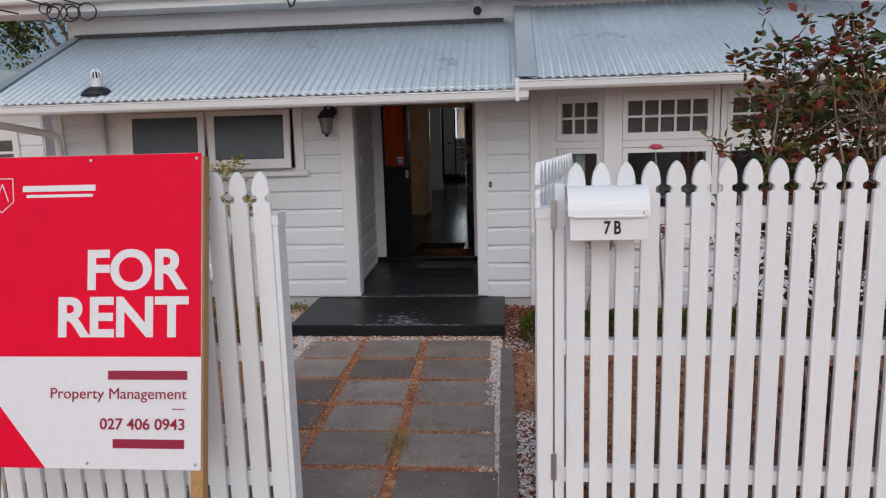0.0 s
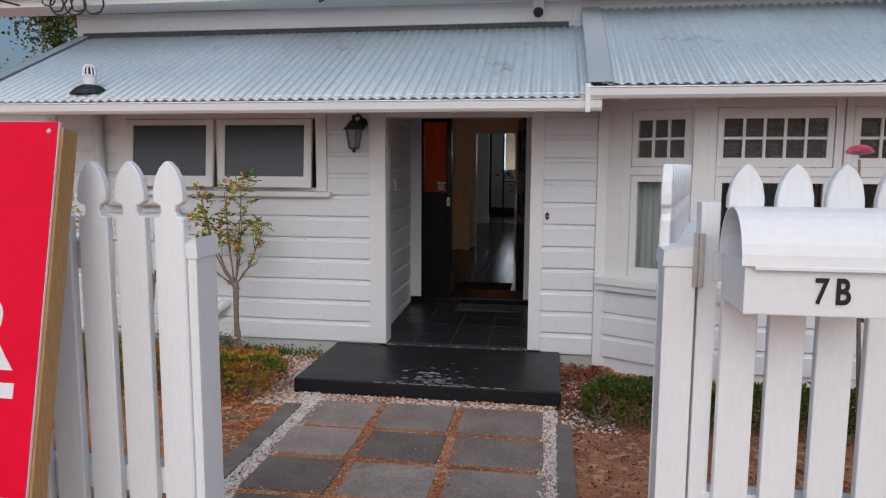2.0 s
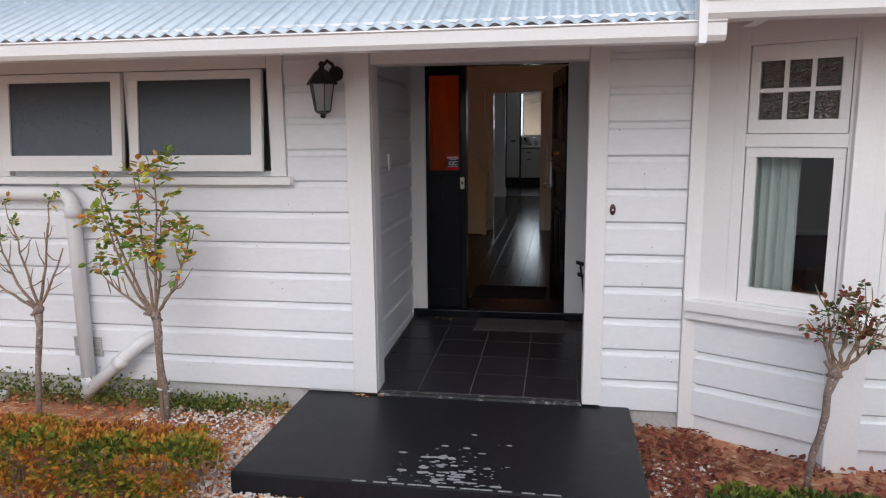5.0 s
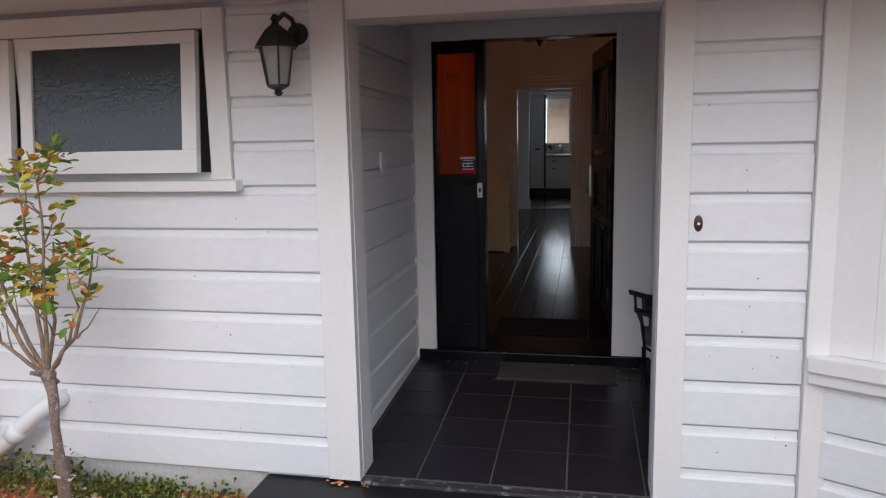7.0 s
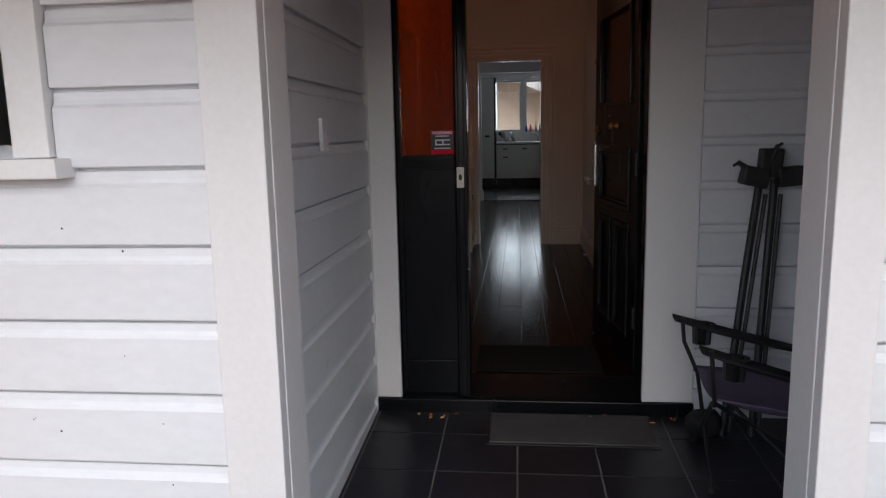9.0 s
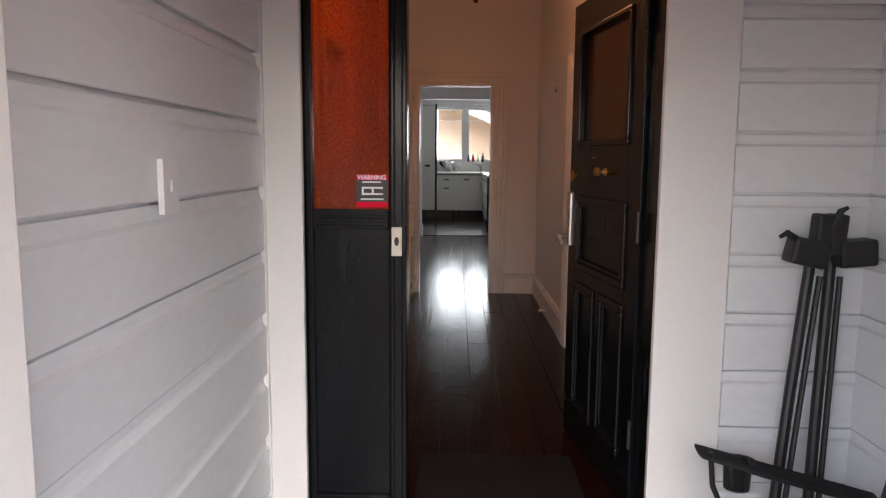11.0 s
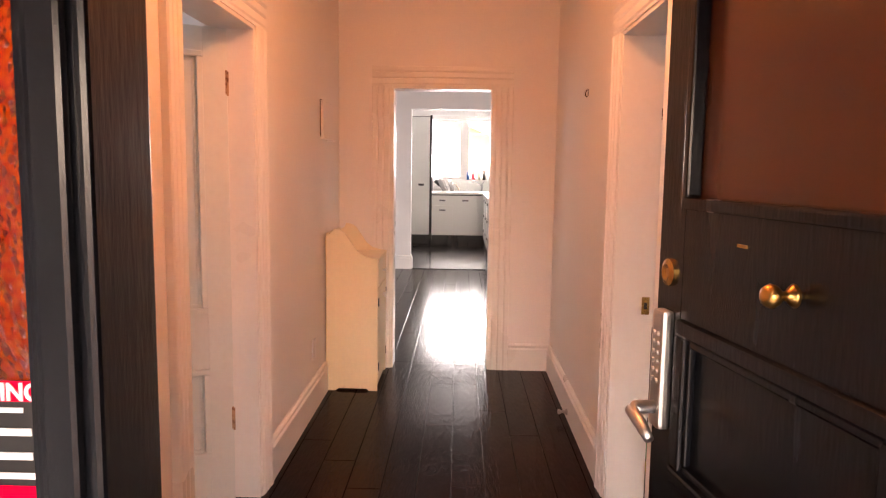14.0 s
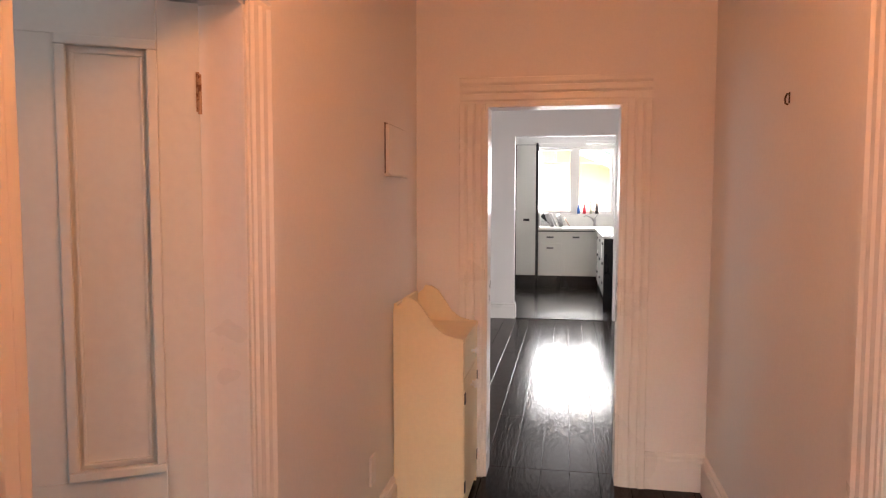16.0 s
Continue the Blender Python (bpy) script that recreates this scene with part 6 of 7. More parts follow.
# sticker on the sidelight: warning lettered, the firm's mark as plain bars
stk = thing("security_sticker", "red and black security warning sticker on the amber pane", "sticker", pose(-0.980, DY + 0.0425, 1.385))
part("backing", B((0, 0.10, 0, 0.001, 0, 0.105)), INK, stk)
part("text_bar", B((0.02, 0.08, -0.0012, 0, 0.079, 0.083)), SIGNW, stk)
part("red_band", B((0, 0.10, -0.0006, 0, 0.0, 0.018)), RED, stk)
part("red_band", B((0, 0.10, -0.0006, 0, 0.088, 0.105)), RED, stk)
text_mesh("WARNING", 0.020, SIGNW, "lettering", stk, pose(0.004, -0.0014, 0.0895, 90), 0.092, bold=0.0006)
part("mark_bar", B((0.018, 0.086, -0.0012, 0, 0.040, 0.046), (0.018, 0.086, -0.0012, 0, 0.060, 0.066), (0.018, 0.024, -0.0012, 0, 0.046, 0.06), (0.05, 0.056, -0.0012, 0, 0.046, 0.06)), SIGNW, stk)
part("text_bar", B((0.014, 0.088, -0.0012, 0, 0.024, 0.029)), SIGNW, stk)

# ---- hall things ----
m2 = thing("hall_mat", "dark flat mat inside the front door", "mat", pose(-0.80, 7.86, FL))
part("pad", B((0, 0.62, 0, 0.42, 0.0, 0.008), bevel=0.003), surface("dark_hall_mat_fibre", (0.016, 0.014, 0.014), 0.95, vary=0.35, big=5, fine=180, bump=0.9, spec=0.1), m2)
cbn = thing("hall_cabinet", "narrow cream painted cabinet with a scrolled back gallery", "cabinet", pose(-1.352, 11.34, FL))
prof = [(0, 0.016), (0.05, 0.016), (0.06, 0.0), (0.0, 0.0)]
side = [(0.0, 0.0), (0.06, 0.0), (0.075, 0.014), (0.245, 0.014), (0.26, 0.0), (0.312, 0.0), (0.312, 0.815), (0.275, 0.818), (0.225, 0.832), (0.185, 0.862), (0.150, 0.915), (0.115, 0.965), (0.085, 0.985), (0.05, 0.990), (0.04, 0.968), (0.0, 0.938)]
for y0 in (0.0, 0.46):
    bm = bmesh.new()
    prism(bm, side, y0, y0 + 0.018)
    part("side_panel", bm, CREAM, cbn)
part("top", B((0.0, 0.318, 0.018, 0.46, 0.795, 0.815)), CREAM, cbn)
part("back_panel", B((0.0, 0.014, 0.018, 0.46, 0.03, 0.96)), CREAM, cbn)
part("bottom", B((0.014, 0.31, 0.018, 0.46, 0.03, 0.05)), CREAM, cbn)
dr = part("drawer", B((0.300, 0.316, 0.022, 0.456, 0.64, 0.79), bevel=0.003), CREAM, cbn)
bm = bmesh.new()
lathe(bm, [(0.006, 0), (0.006, 0.014), (0.016, 0.022), (0.010, 0.032)], (0, 0, 0), 12, pose(0.316, 0.24, 0.715, 0, 90))
part("knob", bm, GLOSSW, dr)
for a, b in ((0.022, 0.237), (0.241, 0.456)):
    d = part("door", B((0.300, 0.316, a, b, 0.055, 0.632), bevel=0.003), CREAM, cbn)
    bm = bmesh.new()
    lathe(bm, [(0.006, 0), (0.006, 0.014), (0.016, 0.022), (0.010, 0.032)], (0, 0, 0), 12, pose(0.316, 0.215 if a < 0.1 else 0.265, 0.56, 0, 90))
    part("knob", bm, GLOSSW, d)
    for z in (0.12, 0.52):
        part("hinge", B((0.314, 0.319, (a if a < 0.1 else b - 0.02), (a + 0.02 if a < 0.1 else b), z, z + 0.05)), IRON, d)
ebx = thing("meter_box", "flush white painted meter panel high on the wall", "panel", pose(HL, 11.24, 1.845))
part("door", B((0.0, 0.018, 0, 0.33, 0, 0.205), bevel=0.003), INNER, ebx)
part("gap", B((0.0, 0.004, -0.006, 0.336, -0.002, 0.211)), BRONZE, ebx)
part("ledge", B((0.0, 0.026, -0.01, 0.34, -0.012, 0.0), bevel=0.002), INNER, ebx)
hk = thing("wall_hook", "small bronze hook on the hall wall", "hook", pose(HR - 0.001, 10.738, 2.05) @ Matrix.Scale(0.7, 4))
bm = bmesh.new()
tube(bm, [(0, 0, 0.02), (-0.012, 0, 0.022), (-0.02, 0, 0.0), (-0.018, 0, -0.02), (-0.006, 0, -0.026)], 0.004, 6)
part("hook", bm, BRONZE, hk)
part("back_plate", B((-0.004, 0.0, -0.006, 0.006, -0.02, 0.03), bevel=0.001), BRONZE, hk)
skt = thing("power_socket", "white plastic socket low on the hall wall", "socket", pose(HL, 10.98, 0.60))
part("plate", B((0.0, 0.009, 0, 0.07, 0, 0.115), bevel=0.002), SIGNW, skt)
ds = thing("door_stop", "chrome door stop fixed at the skirting", "door stop", pose(HR - 0.025, 10.90, FL + 0.05))
bm = bmesh.new()
lathe(bm, [(0.018, 0), (0.016, 0.006), (0.008, 0.012), (0.008, 0.035), (0.014, 0.038), (0.014, 0.05)], (0, 0, 0), 12, pose(0, 0, 0, 0, -90))
part("stop", bm, CHROME, ds)
# left room door, opened into the room, hinged on the far jamb
ld = thing("bedroom_door", "pale painted panelled door opened into the room", "door")
ld.matrix_world = pose(HL - 0.10, LD1 - 0.02, 0, 0, 0, 180 + 30)
DOORP = surface("pale_grey_green_door_paint", (0.70, 0.73, 0.70), 0.35, vary=0.03, fine=50, bump=0.05, dirt=(0.5, 0.45, 0.38), dirt_at=0.74)
W = 0.72
RUSTY = surface("rusty_painted_hinge", (0.46, 0.30, 0.18), 0.6, vary=0.25, big=30, fine=120, bump=0.2, dirt=(0.16, 0.06, 0.025), dirt_at=0.5, dirt_scale=60)
fr = bmesh.new()
for b in ((0, 0.09, FL + 0.008, 2.18), (W - 0.09, W, FL + 0.008, 2.18), (0.09, W - 0.09, 2.09, 2.18), (0.09, W - 0.09, 0.88, 1.10), (0.09, W - 0.09, FL + 0.008, 0.52), (0.295, 0.425, 0.52, 0.88), (0.295, 0.425, 1.10, 2.09)):
    box(fr, b[0], b[1], 0.0, 0.038, b[2], b[3], 0.002)
part("stiles_and_rails", fr, DOORP, ld)
for a, b in ((0.09, 0.295), (0.425, W - 0.09)):
    for c, d in ((0.52, 0.88), (1.10, 2.09)):
        pn = part("panel", B((a, b, 0.012, 0.026, c, d)), DOORP, ld)
        mo = bmesh.new()
        for (xa, xb, za, zb) in ((a, b, c, c + 0.022), (a, b, d - 0.022, d), (a, a + 0.022, c + 0.022, d - 0.022), (b - 0.022, b, c + 0.022, d - 0.022)):
            box(mo, xa, xb, 0.026, 0.047, za, zb, 0.004)
        e = 0.03
        for (xa, xb, za, zb) in ((a + e, b - e, c + e, c + e + 0.007), (a + e, b - e, d - e - 0.007, d - e), (a + e, a + e + 0.007, c + e + 0.007, d - e - 0.007), (b - e - 0.007, b - e, c + e + 0.007, d - e - 0.007)):
            box(mo, xa, xb, 0.026, 0.033, za, zb, 0.002)
        part("panel_moulding", mo, DOORP, pn)
for z in (0.62, 1.93):
    bm = bmesh.new()
    tube(bm, [(0.0, 0.042, z), (0.0, 0.042, z + 0.09)], 0.0042, 8)
    box(bm, 0.0, 0.008, 0.038, 0.041, z + 0.005, z + 0.095)
    part("hinge", bm, RUSTY, ld, "rusty butt hinge")
sp = thing("strike_plate", "brass strike plate on the door jamb", "plate", pose(HR + 0.105, RD1 - 0.016, 1.10))
part("plate", B((0, 0.03, -0.002, 0.0, 0, 0.07)), BRASS, sp)
part("keeper", B((0.009, 0.021, -0.004, -0.002, 0.022, 0.048)), IRON, sp)
# chandelier with warm bulbs
ch = thing("chandelier", "small bronze hall chandelier with warm bulbs", "chandelier", pose(-0.57, 9.2, 2.36))
bm = bmesh.new()
lathe(bm, [(0.004, -0.03), (0.014, -0.02), (0.010, -0.008), (0.03, 0.01), (0.036, 0.03), (0.018, 0.055), (0.010, 0.08), (0.022, 0.11), (0.010, 0.14), (0.006, 0.2)], (0, 0, 0), 14)
part("body", bm, BRONZE, ch, smooth=True)
bm = bmesh.new()
tube(bm, [(0, 0, 0.18), (0, 0, CZ - 2.36)], 0.006, 6)
lathe(bm, [(0.05, CZ - 2.36), (0.045, CZ - 2.39), (0.01, CZ - 2.41)], (0, 0, 0), 14)
part("stem", bm, BRONZE, ch)
BULB = glow("warm_bulb_glass", (1.0, 0.55, 0.25), 6.0)
for k in range(5):
    a = k * 2 * math.pi / 5 + 0.3
    c, s_ = math.cos(a), math.sin(a)
    bm = bmesh.new()
    tube(bm, [(0.02 * c, 0.02 * s_, 0.04), (0.07 * c, 0.07 * s_, 0.015), (0.13 * c, 0.13 * s_, 0.02), (0.17 * c, 0.17 * s_, 0.07), (0.17 * c, 0.17 * s_, 0.10)], 0.005, 6)
    lathe(bm, [(0.008, 0.09), (0.03, 0.105), (0.028, 0.11), (0.010, 0.112), (0.010, 0.16)], (0.17 * c, 0.17 * s_, 0), 10)
    ar = part("arm", bm, BRONZE, ch)
    bm = bmesh.new()
    lathe(bm, [(0.008, 0.16), (0.016, 0.185), (0.016, 0.21), (0.004, 0.245)], (0.17 * c, 0.17 * s_, 0), 10)
    part("bulb", bm, BULB, ar, "warm lit bulb", smooth=True)
lamp_data = bpy.data.lights.new("chandelier_light", 'POINT')
lamp_data.energy, lamp_data.color, lamp_data.shadow_soft_size = HALL_W, (1.0, 0.32, 0.105), 0.16
lamp = new("chandelier_light", lamp_data)
lamp.location = (-0.57, 9.2, 2.70)

# ---- right-hand bedroom ----
sc = thing("wall_sconce", "bronze candle sconce with a clear bulb on the bedroom wall", "lamp", pose(0.49, 10.985, 1.97))
bm = bmesh.new()
tube(bm, [(0.0, -0.01, 0.02), (-0.012, -0.03, 0.0), (0.0, -0.05, -0.025), (0.03, -0.07, -0.022), (0.055, -0.08, 0.01), (0.06, -0.08, 0.045)], 0.005, 6)
lathe(bm, [(0.03, 0.045), (0.028, 0.05), (0.010, 0.052), (0.010, 0.09)], (0.06, -0.08, 0), 10)
part("arm", bm, BRONZE, sc)
bm = bmesh.new()
lathe(bm, [(0.03, 0), (0.025, 0.01), (0.005, 0.014)], (0, 0, 0), 12, pose(0, 0, 0.01, 90))
part("back_plate", bm, BRONZE, sc)
bm = bmesh.new()
lathe(bm, [(0.010, 0.09), (0.024, 0.12), (0.024, 0.14), (0.006, 0.165)], (0.06, -0.08, 0), 12)
part("bulb", bm, clear_glass("clear_bulb", (0.9, 0.9, 0.9), 0.05, 0.95, 0.1), sc, smooth=True)
LEATHER = surface("black_brown_leather", (0.014, 0.010, 0.009), 0.38, vary=0.3, big=5, fine=90, bump=0.3)
ac = thing("armchair", "dark brown leather armchair in the bedroom", "chair", pose(0.50, 10.22, FL))
part("seat", B((0.04, 0.74, 0.05, 0.62, 0.10, 0.42), bevel=0.05), LEATHER, ac)
part("backrest", B((0.0, 0.78, 0.50, 0.70, 0.10, 0.70), bevel=0.06), LEATHER, ac)
for a in (-0.06, 0.70):
    part("armrest", B((a, a + 0.14, 0.03, 0.62, 0.10, 0.56), bevel=0.05), LEATHER, ac)
for x, y in ((0.02, 0.08), (0.72, 0.08), (0.02, 0.62), (0.72, 0.62)):
    part("leg", B((x, x + 0.05, y, y + 0.05, 0.0, 0.11)), IRON, ac)
bp = thing("backpack", "black bag with a grey mesh pocket against the armchair", "bag", pose(0.40, 10.02, FL))
bm = bmesh.new()
bmesh.ops.create_icosphere(bm, subdivisions=3, radius=0.16)
for v in bm.verts:
    v.co = Vector((v.co.x * 0.95, v.co.y * 0.7, max(v.co.z * 1.5 + 0.22, 0.0))) + v.co.normalized() * 0.02 * noise.noise(v.co * 9)
part("body", bm, FABRICB, bp, smooth=True)
bm = bmesh.new()
cloth(bm, [(-0.06, -0.125, 0.30), (0.10, -0.115, 0.30), (0.12, -0.09, 0.43), (-0.02, -0.10, 0.45)], 6, 6, 0.0)
part("mesh_pocket", bm, surface("grey_mesh", (0.30, 0.31, 0.32), 0.7, vary=0.5, big=90, fine=200, bump=0.8), bp)
fb = thing("flat_box", "upright flat box with yellow and green stripes beside the bag", "box", pose(0.255, 10.03, FL, 0, -8, 0))
part("carton", B((0, 0.03, 0, 0.30, 0.0, 0.40), bevel=0.002), surface("dark_green_card", (0.02, 0.05, 0.03), 0.5), fb)
for a, c in ((0.10, (0.6, 0.5, 0.03)), (0.22, (0.05, 0.35, 0.10))):
    part("stripe", B((-0.001, 0.031, -0.001, 0.005, a - 0.06, a + 0.05)), surface("stripe_%s" % ("yellow" if a < 0.2 else "green"), c, 0.5, bump=0), fb)
CURT = surface("pale_mint_curtain", (0.62, 0.68, 0.66), 0.8, vary=0.06, big=5, fine=120, bump=0.2)
cu = thing("curtain", "pale mint gathered curtain inside the bay window", "curtain")
bm = bmesh.new()
pa, pb = Vector((0.86, 6.16)), Vector((1.13, 6.02))
front, back = [], []
for i in range(49):
    q = pa + (pb - pa) * (i / 48)
    nrm = Vector((-(pb - pa).y, (pb - pa).x)).normalized() * (0.024 * math.sin(i * 0.86) + 0.008 * math.sin(i * 2.1))
    front.append([bm.verts.new((q.x + nrm.x, q.y + nrm.y, z)) for z in (0.60, 1.2, 2.15)])
    back.append([bm.verts.new((q.x + nrm.x + 0.002, q.y + nrm.y + 0.004, z)) for z in (0.60, 1.2, 2.15)])
for i in range(48):
    for k in (0, 1):
        bm.faces.new((front[i][k], front[i + 1][k], front[i + 1][k + 1], front[i][k + 1]))
        bm.faces.new((back[i + 1][k], back[i][k], back[i][k + 1], back[i + 1][k + 1]))
part("cloth", bm, CURT, cu, smooth=True)
bm = bmesh.new()
tube(bm, [(0.80, 6.2, 2.16), (1.35, 5.93, 2.16)], 0.012, 8)
part("rod", bm, TRIM, cu)
rk = thing("drying_rack", "white clothes drying rack hung with clothes", "rack", pose(1.75, 6.55, FL))
bm = bmesh.new()
for k in range(7):
    tube(bm, [(0, 0.07 * k, 0.72 + 0.012 * k), (0.95, 0.07 * k, 0.78 + 0.012 * k)], 0.006, 6)
for x, z in ((0, 0.72), (0.95, 0.78)):
    tube(bm, [(x, 0, z), (x, 0.42, z + 0.07)], 0.007, 6)
    tube(bm, [(x, 0.02, z), (x, 0.42, 0.0)], 0.007, 6)
    tube(bm, [(x, 0.42, z + 0.07), (x, 0.0, 0.0)], 0.007, 6)
part("frame", bm, PIPE, rk)
rn = random.Random(5)
for k, c in enumerate(((0.35, 0.36, 0.38), (0.06, 0.06, 0.07), (0.28, 0.06, 0.07), (0.45, 0.46, 0.5), (0.12, 0.14, 0.22), (0.55, 0.55, 0.56), (0.05, 0.05, 0.05))):
    x = 0.02 + 0.13 * k
    g = thing("hung_garment", "crumpled garment hung over the drying rack", "garment", pose(1.75 + x, 6.55, FL), group="drying laundry")
    bm = bmesh.new()
    y = 0.07 * (k % 3)
    zt = 0.735 + 0.07 * x + 0.012 * (k % 3)
    cloth(bm, [(0, y - 0.03, zt - rn.uniform(0.18, 0.32)), (0.11, y - 0.03, zt - rn.uniform(0.2, 0.34)), (0.11, y, zt + 0.012), (0, y, zt + 0.012)], 6, 6, 0.0)
    cloth(bm, [(0, y, zt + 0.012), (0.11, y, zt + 0.012), (0.11, y + 0.05, zt - 0.2), (0, y + 0.05, zt - 0.22)], 6, 6, 0.0)
    for v in bm.verts:
        v.co += Vector((0, 0.03 * noise.noise(v.co * 14), 0.012 * noise.noise(v.co * 22)))
    part("cloth", bm, surface("laundry_cloth_%d" % k, c, 0.85, vary=0.1, fine=120, bump=0.3), g, smooth=True)
sh = thing("wooden_shutter", "orange stained timber slatted screen in the bay room", "screen", pose(2.35, 7.3, FL))
OR = surface("orange_stained_timber", (0.30, 0.08, 0.025), 0.45, vary=0.2, bump=0.1)
part("frame", B((0, 0.06, 0, 0.04, 0, 1.5), (0.54, 0.6, 0, 0.04, 0, 1.5), (0.06, 0.54, 0, 0.04, 1.44, 1.5), (0.06, 0.54, 0, 0.04, 0, 0.08)), OR, sh)
for k in range(5):
    part("slat", B((0.09 + 0.09 * k, 0.14 + 0.09 * k, 0.008, 0.03, 0.08, 1.44)), OR, sh)
bdc = thing("bed", "low bed with a dark cover in the bay room", "bed", pose(1.5, 7.0, FL))
part("base", B((0, 2.2, 0, 1.5, 0.0, 0.30), bevel=0.01), OR, bdc)
part("mattress", B((0.02, 2.18, 0.02, 1.48, 0.30, 0.48), bevel=0.05), FABRICB, bdc)
structure("wall_bay_room_left", B((0.73, 0.80, 6.15, DY, 0.0, 2.5)), INNER, "plain inner wall of the bay room", "wall")
structure("ceiling_bay_room", B((0.73, 4.3, 5.9, DY + 0.13, 2.36, 2.42)), INNER, "white ceiling of the bay room", "ceiling")

# ---- kitchen ----
KF = 19.80
tc = thing("tall_cupboard", "tall white kitchen cupboard with a dark recessed handle", "cupboard")
part("carcass", B((-1.435, -1.095, KF + 0.022, KF + 0.62, 0.50, 2.62)), IRON, tc)
d = part("door", B((-1.415, -1.10, KF, KF + 0.02, 0.505, 2.61), bevel=0.002), KWHITE, tc)
part("handle", B((-1.30, -1.20, KF - 0.004, KF + 0.001, 1.385, 1.425)), IRON, d)
part("black_edge", B((-1.095, -1.06, KF - 0.01, KF + 0.62, FL, 2.64)), BLACK, tc)
part("black_edge", B((-1.47, -1.437, KF - 0.01, KF + 0.62, FL, 2.64)), IRON, tc)
part("toe_kick", B((-1.435, -1.097, KF + 0.05, KF + 0.09, FL, 0.499)), BLACK, tc)
pan = thing("pantry_cupboard", "white pantry cupboards along the kitchen side wall", "cupboard")
part("carcass", B((-2.1, -1.50, 17.4, KF + 0.6, 0.50, 2.62)), KWHITE, pan)
part("toe_kick", B((-2.1, -1.54, 17.4, KF + 0.6, FL, 0.499)), BLACK, pan)
bc_ = thing("base_cabinet", "white kitchen base cabinet under the bench", "cabinet")
part("carcass", B((-1.055, -0.10, KF + 0.022, 20.62, 0.50, 1.215)), KWHITE, bc_)
part("toe_kick", B((-1.055, -0.10, KF + 0.06, KF + 0.10, FL, 0.499)), BLACK, bc_)
for nm, a, b, c, e, hz in (("drawer", -1.055, -0.673, 1.04, 1.205, 1.13), ("door", -1.055, -0.673, 0.505, 1.034, 0.955), ("door", -0.667, -0.235, 0.505, 1.205, 1.13), ("filler", -0.229, -0.10, 0.505, 1.205, 0)):
    f = part(nm, B((a, b, KF, KF + 0.02, c, e), bevel=0.002), KWHITE, bc_)
    if hz:
        part("handle", B(((a + b) / 2 - 0.06, (a + b) / 2 + 0.06, KF - 0.012, KF + 0.001, hz - 0.018, hz + 0.018), bevel=0.003), CHROME, f)
        part("grip", B(((a + b) / 2 - 0.05, (a + b) / 2 + 0.05, KF - 0.014, KF - 0.0121, hz - 0.012, hz + 0.006)), IRON, f)
wt = thing("benchtop", "white kitchen benchtop with a dark underside edge", "benchtop")
part("slab", B((-1.055, 0.62, KF - 0.02, KY1, 1.235, 1.272), bevel=0.003), KWHITE, wt)
part("edge_strip", B((-1.055, -0.16, KF - 0.005, KF + 0.05, 1.217, 1.234)), IRON, wt)
part("return_slab", B((-0.15, 0.62, 17.50, KF - 0.021, 1.235, 1.272), bevel=0.003), KWHITE, wt)
part("splashback", B((-1.055, 0.9, KY1 - 0.012, KY1 - 0.001, 1.273, KWZ0 - 0.04)), KWHITE, wt)
isl = thing("peninsula_cabinet", "white kitchen peninsula with drawers and a black end panel", "cabinet")
part("carcass", B((-0.105, 0.6, 17.56, KF - 0.03, 0.46, 1.234)), KWHITE, isl)
part("end_panel", B((-0.13, 0.61, 17.52, 17.558, FL, 1.234)), BLACK, isl)
part("toe_kick", B((-0.06, 0.58, 17.57, KF - 0.03, FL, 0.459)), BLACK, isl)
for j in range(3):
    for i, (c, e) in enumerate(((0.47, 0.70), (0.705, 0.96), (0.965, 1.225))):
        f = part("drawer", B((-0.125, -0.106, 17.57 + 0.73 * j, 18.285 + 0.73 * j, c, e), bevel=0.002), KWHITE, isl)
        part("handle", B((-0.137, -0.124, 17.87 + 0.73 * j, 17.99 + 0.73 * j, e - 0.09, e - 0.055), bevel=0.003), IRON, f)
kw = tagged(thing("window_6", "white kitchen window in two casements with top panes", "window"), kind="structure")
part("window_frame", B((KW0 - 0.06, KW1 + 0.06, KY1 - 0.03, KY1 + 0.10, KWZ1, KWZ1 + 0.07), (KW0 - 0.06, KW1 + 0.06, KY1 - 0.05, KY1 + 0.10, KWZ0 - 0.05, KWZ0), (KW0 - 0.06, KW0, KY1 - 0.03, KY1 + 0.10, KWZ0, KWZ1), (KW1, KW1 + 0.06, KY1 - 0.03, KY1 + 0.10, KWZ0, KWZ1), (-0.51, -0.44, KY1 - 0.02, KY1 + 0.08, KWZ0, KWZ1), bevel=0.003), GLOSSW, kw)
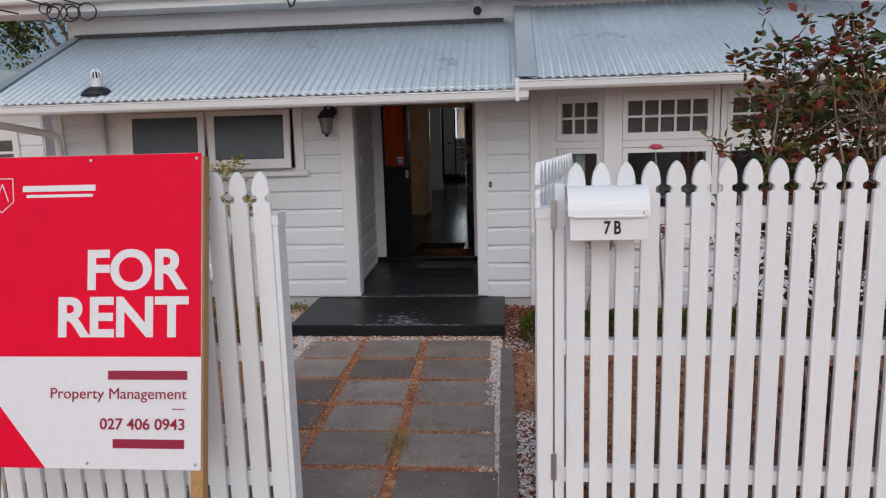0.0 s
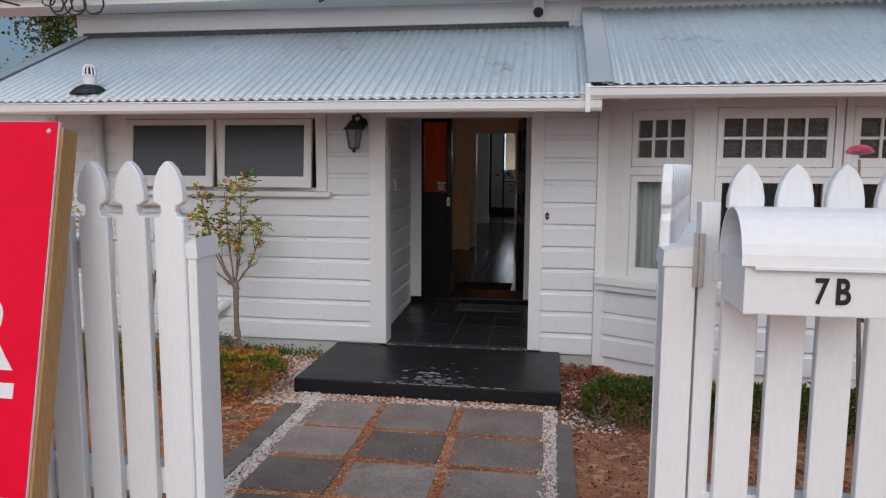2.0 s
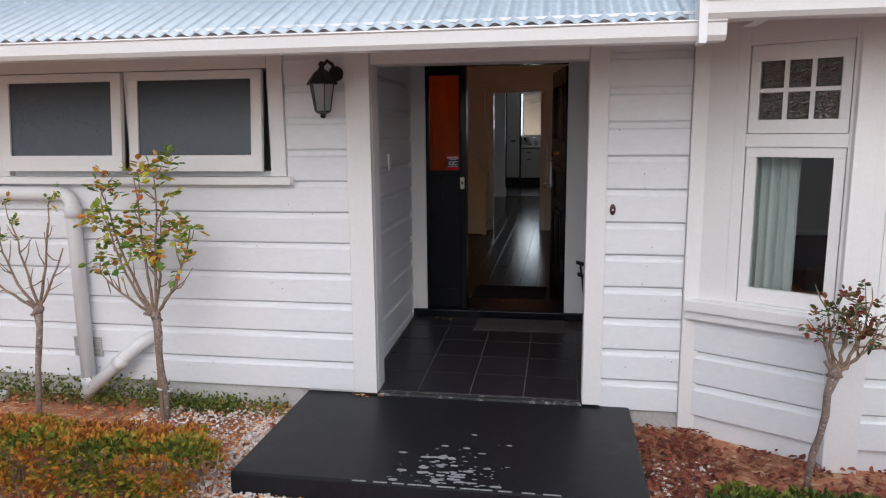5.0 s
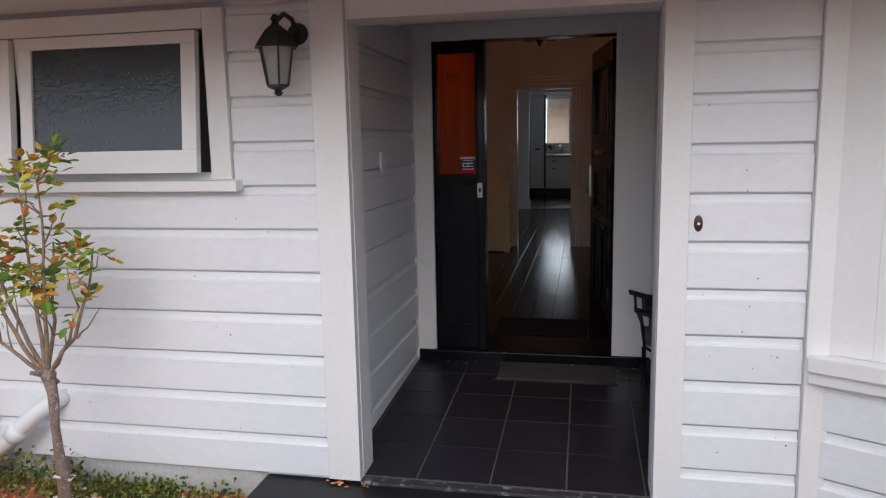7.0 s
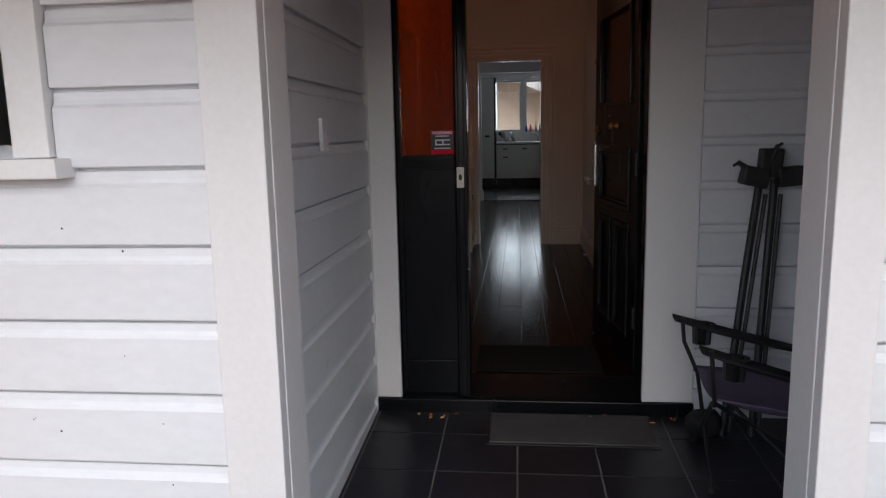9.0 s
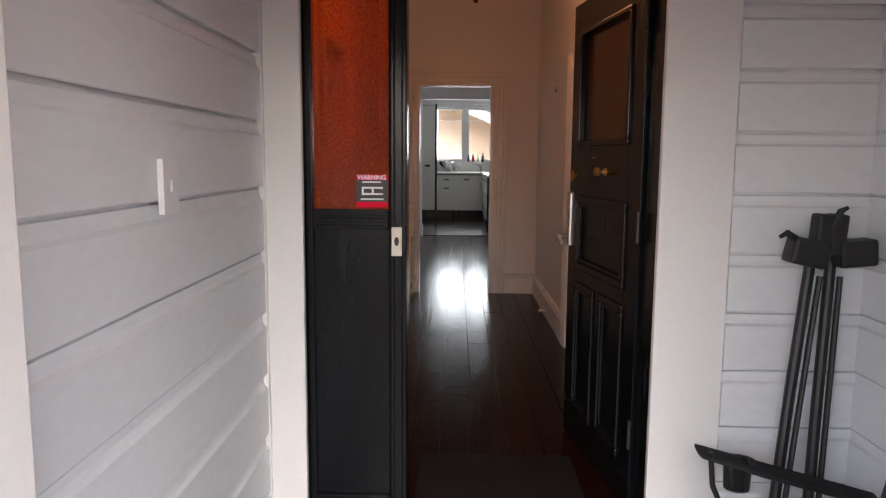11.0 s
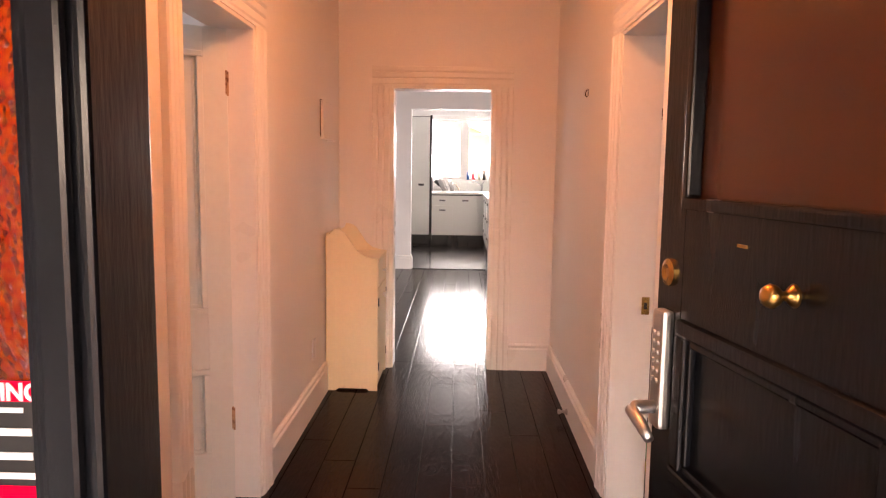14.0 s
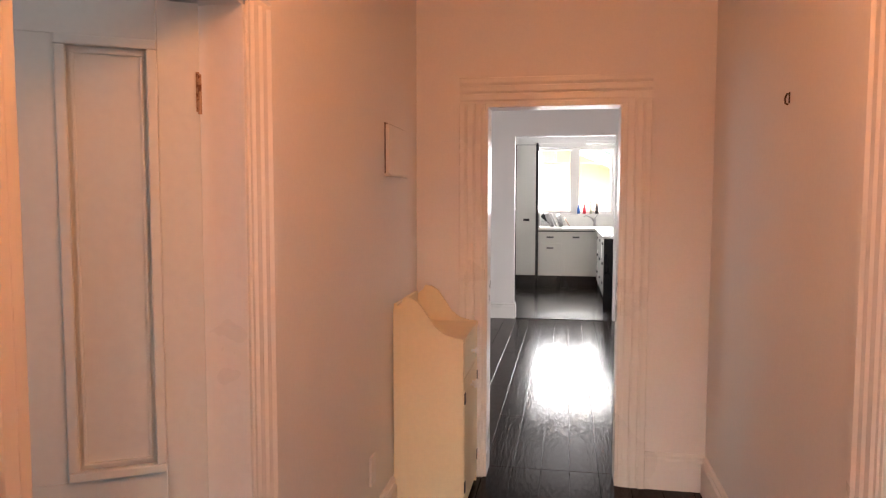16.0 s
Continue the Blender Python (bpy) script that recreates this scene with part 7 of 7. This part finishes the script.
for a, b in ((KW0, -0.51), (-0.44, KW1)):
    s_ = part("sash", B((a, b, KY1 + 0.02, KY1 + 0.06, KWZ0, KWZ0 + 0.05), (a, b, KY1 + 0.02, KY1 + 0.06, KWZ1 - 0.05, KWZ1), (a, a + 0.045, KY1 + 0.02, KY1 + 0.06, KWZ0 + 0.05, KWZ1 - 0.05), (b - 0.045, b, KY1 + 0.02, KY1 + 0.06, KWZ0 + 0.05, KWZ1 - 0.05), (a + 0.045, b - 0.045, KY1 + 0.03, KY1 + 0.05, 2.36, 2.38), ((a + b) / 2 - 0.01, (a + b) / 2 + 0.01, KY1 + 0.03, KY1 + 0.05, 2.38, KWZ1 - 0.05), bevel=0.002), GLOSSW, kw)
    pn = part("pane", B((a + 0.04, b - 0.04, KY1 + 0.036, KY1 + 0.041, KWZ0 + 0.045, KWZ1 - 0.045)), GLASS, s_)
    pn.visible_shadow = False
tl = thing("tube_light", "white fluorescent tube light over the kitchen window", "light", pose(-0.30, KY1 - 0.10, 2.70))
part("batten", B((0, 0.62, 0, 0.06, 0, 0.045), bevel=0.004), GLOSSW, tl)
bm = bmesh.new()
tube(bm, [(0.02, 0.03, -0.015), (0.60, 0.03, -0.015)], 0.013, 10)
part("tube", bm, KWHITE, tl)
tp_ = thing("kitchen_tap", "chrome mixer tap behind the sink", "tap", pose(-0.13, KY1 - 0.12, 1.272))
bm = bmesh.new()
lathe(bm, [(0.03, 0), (0.026, 0.01), (0.02, 0.05), (0.022, 0.12), (0.012, 0.14)], (0, 0, 0), 14)
tube(bm, [(0, 0, 0.09), (-0.07, -0.06, 0.16), (-0.16, -0.14, 0.20), (-0.18, -0.16, 0.17)], [0.014, 0.012, 0.011, 0.011], 10)
part("body", bm, CHROME, tp_, smooth=True)
bm = bmesh.new()
tube(bm, [(0, 0, 0.13), (0.05, -0.02, 0.21)], [0.010, 0.007], 8)
part("lever", bm, CHROME, tp_)
sk = thing("sink", "stainless steel sink set in the bench", "sink", pose(-0.62, KF + 0.25, 1.2735))
part("rim", B((0, 0.72, 0, 0.45, 0, 0.004), bevel=0.001), CHROME, sk)
dk = thing("dish_rack", "wire dish rack full of pots and plates", "rack", pose(-1.02, KF + 0.30, 1.272))
bm = bmesh.new()
for k in range(14):
    tube(bm, [(0.03 * k, 0, 0.10), (0.03 * k, 0.01, 0.012), (0.03 * k, 0.30, 0.012), (0.03 * k, 0.31, 0.10)], 0.0025, 5)
for z, y in ((0.10, 0), (0.10, 0.31), (0.055, 0.003), (0.012, 0.003)):
    tube(bm, [(0, y, z), (0.39, y, z)], 0.003, 5)
part("wire_frame", bm, CHROME, dk)
for k, (x, r, tilt, c) in enumerate(((0.10, 0.13, 62, CHROME), (0.20, 0.12, 70, KWHITE), (0.27, 0.11, 72, CHROME), (0.05, 0.09, 40, IRON))):
    pt = thing("saucepan" if c is not KWHITE else "plate", "upturned metal pan drying in the rack" if c is not KWHITE else "white plate standing in the rack", "pan" if c is not KWHITE else "plate", pose(-1.02 + x, KF + 0.42, 1.375 + 0.02 * (k % 2), 0, tilt, 0))
    bm = bmesh.new()
    lathe(bm, [(r * 0.9, 0), (r, 0.01), (r, 0.07 if c is not KWHITE else 0.02), (r * 0.97, 0.07 if c is not KWHITE else 0.02), (r * 0.93, 0.012), (0.001, 0.010)], (0, 0, 0), 20)
    part("bowl", bm, c, pt, smooth=False)
cup = thing("wooden_board", "round wooden board leaning by the rack", "board", pose(-0.60, KF + 0.36, 1.36, 0, 60, 0))
bm = bmesh.new()
lathe(bm, [(0.085, 0), (0.088, 0.006), (0.085, 0.012)], (0, 0, 0), 20)
part("disc", bm, surface("warm_wood", (0.35, 0.16, 0.07), 0.5, vary=0.2), cup)
for x, r, h, c, nm in ((-0.40, 0.026, 0.14, (0.02, 0.13, 0.45), "blue"), (-0.30, 0.030, 0.15, (0.6, 0.03, 0.05), "red"), (-0.19, 0.024, 0.20, (0.55, 0.60, 0.45), "pale green"), (-0.09, 0.032, 0.17, (0.02, 0.02, 0.02), "dark brown")):
    bt = thing("bottle", "%s plastic bottle on the window sill" % nm, "bottle", pose(x, KY1 - 0.025, KWZ0))
    bm = bmesh.new()
    lathe(bm, [(r, 0), (r, h * 0.65), (r * 0.45, h * 0.82), (r * 0.45, h * 0.9)], (0, 0, 0), 14)
    part("body", bm, surface("%s_plastic" % nm.replace(" ", "_"), c, 0.35, bump=0.0), bt, smooth=True)
    bm = bmesh.new()
    lathe(bm, [(r * 0.5, h * 0.9), (r * 0.5, h * 1.08), (r * 0.3, h * 1.1)], (0, 0, 0), 12)
    part("cap", bm, surface("%s_cap" % nm.replace(" ", "_"), (0.7, 0.5, 0.05) if nm == "pale green" else c, 0.4, bump=0.0), bt)
# house seen through the kitchen window
oh = thing("rear_neighbour_house", "peach painted house with a white and green gable edge", "house", pose(0, 26.5, 0))
part("wall", B((-7, 7, 0, 6, -1.0, 6.5)), surface("peach_wall_paint", (0.86, 0.75, 0.62), 0.6, vary=0.06), oh)
bm = bmesh.new()
prism(bm, [(-4.0, 4.35), (2.5, 1.55), (2.5, 1.85), (-4.0, 4.65)], -1.6, -1.3)
part("barge_board", bm, TRIM, oh)
bm = bmesh.new()
prism(bm, [(-4.0, 4.66), (2.5, 1.86), (2.5, 2.1), (-4.0, 4.9)], -1.7, 0.0)
part("verge_roof", bm, surface("green_roof_paint", (0.10, 0.26, 0.20), 0.5, vary=0.1), oh)
part("upper_eave", B((-7, 7, -0.9, -0.2, 3.75, 3.95)), surface("orange_eave_paint", (0.76, 0.52, 0.20), 0.6), oh)
w = part("window", B((0.1, 1.1, -0.06, 0.0, 2.6, 3.3)), TRIM, oh)
for a in (0.16, 0.64):
    part("pane", B((a, a + 0.40, -0.07, -0.061, 2.66, 3.24)), PEBBLE, w)

# lamps added to fill living room and bedrooms, windows unseen; one boosts kitchen window
for nm, eye, tgt, sx, sy, en in (("living_window_light", (-3.08, 14.3, 1.85), (0, 14.3, 1.5), 2.4, 1.4, LIV_W), ("living_window_light_east", (4.28, 14.3, 1.85), (0, 14.3, 1.5), 2.4, 1.4, LIV_W), ("bedroom_window_light", (4.26, 9.4, 1.8), (0, 9.4, 1.5), 1.4, 1.3, BED_W), ("left_room_window_light", (-4.12, 9.2, 1.8), (0, 9.2, 1.5), 1.4, 1.3, LEFT_W), ("kitchen_window_light", (-0.46, KY1 + 0.13, 2.06), (-0.46, 17.0, 1.3), 1.2, 1.1, KIT_W)):
    ad = bpy.data.lights.new(nm, 'AREA')
    ad.shape, ad.size, ad.size_y, ad.energy, ad.color = 'RECTANGLE', sx, sy, en, (0.97, 0.985, 1.0)
    ob = new(nm, ad)
    ob.matrix_world = look(eye, tgt)
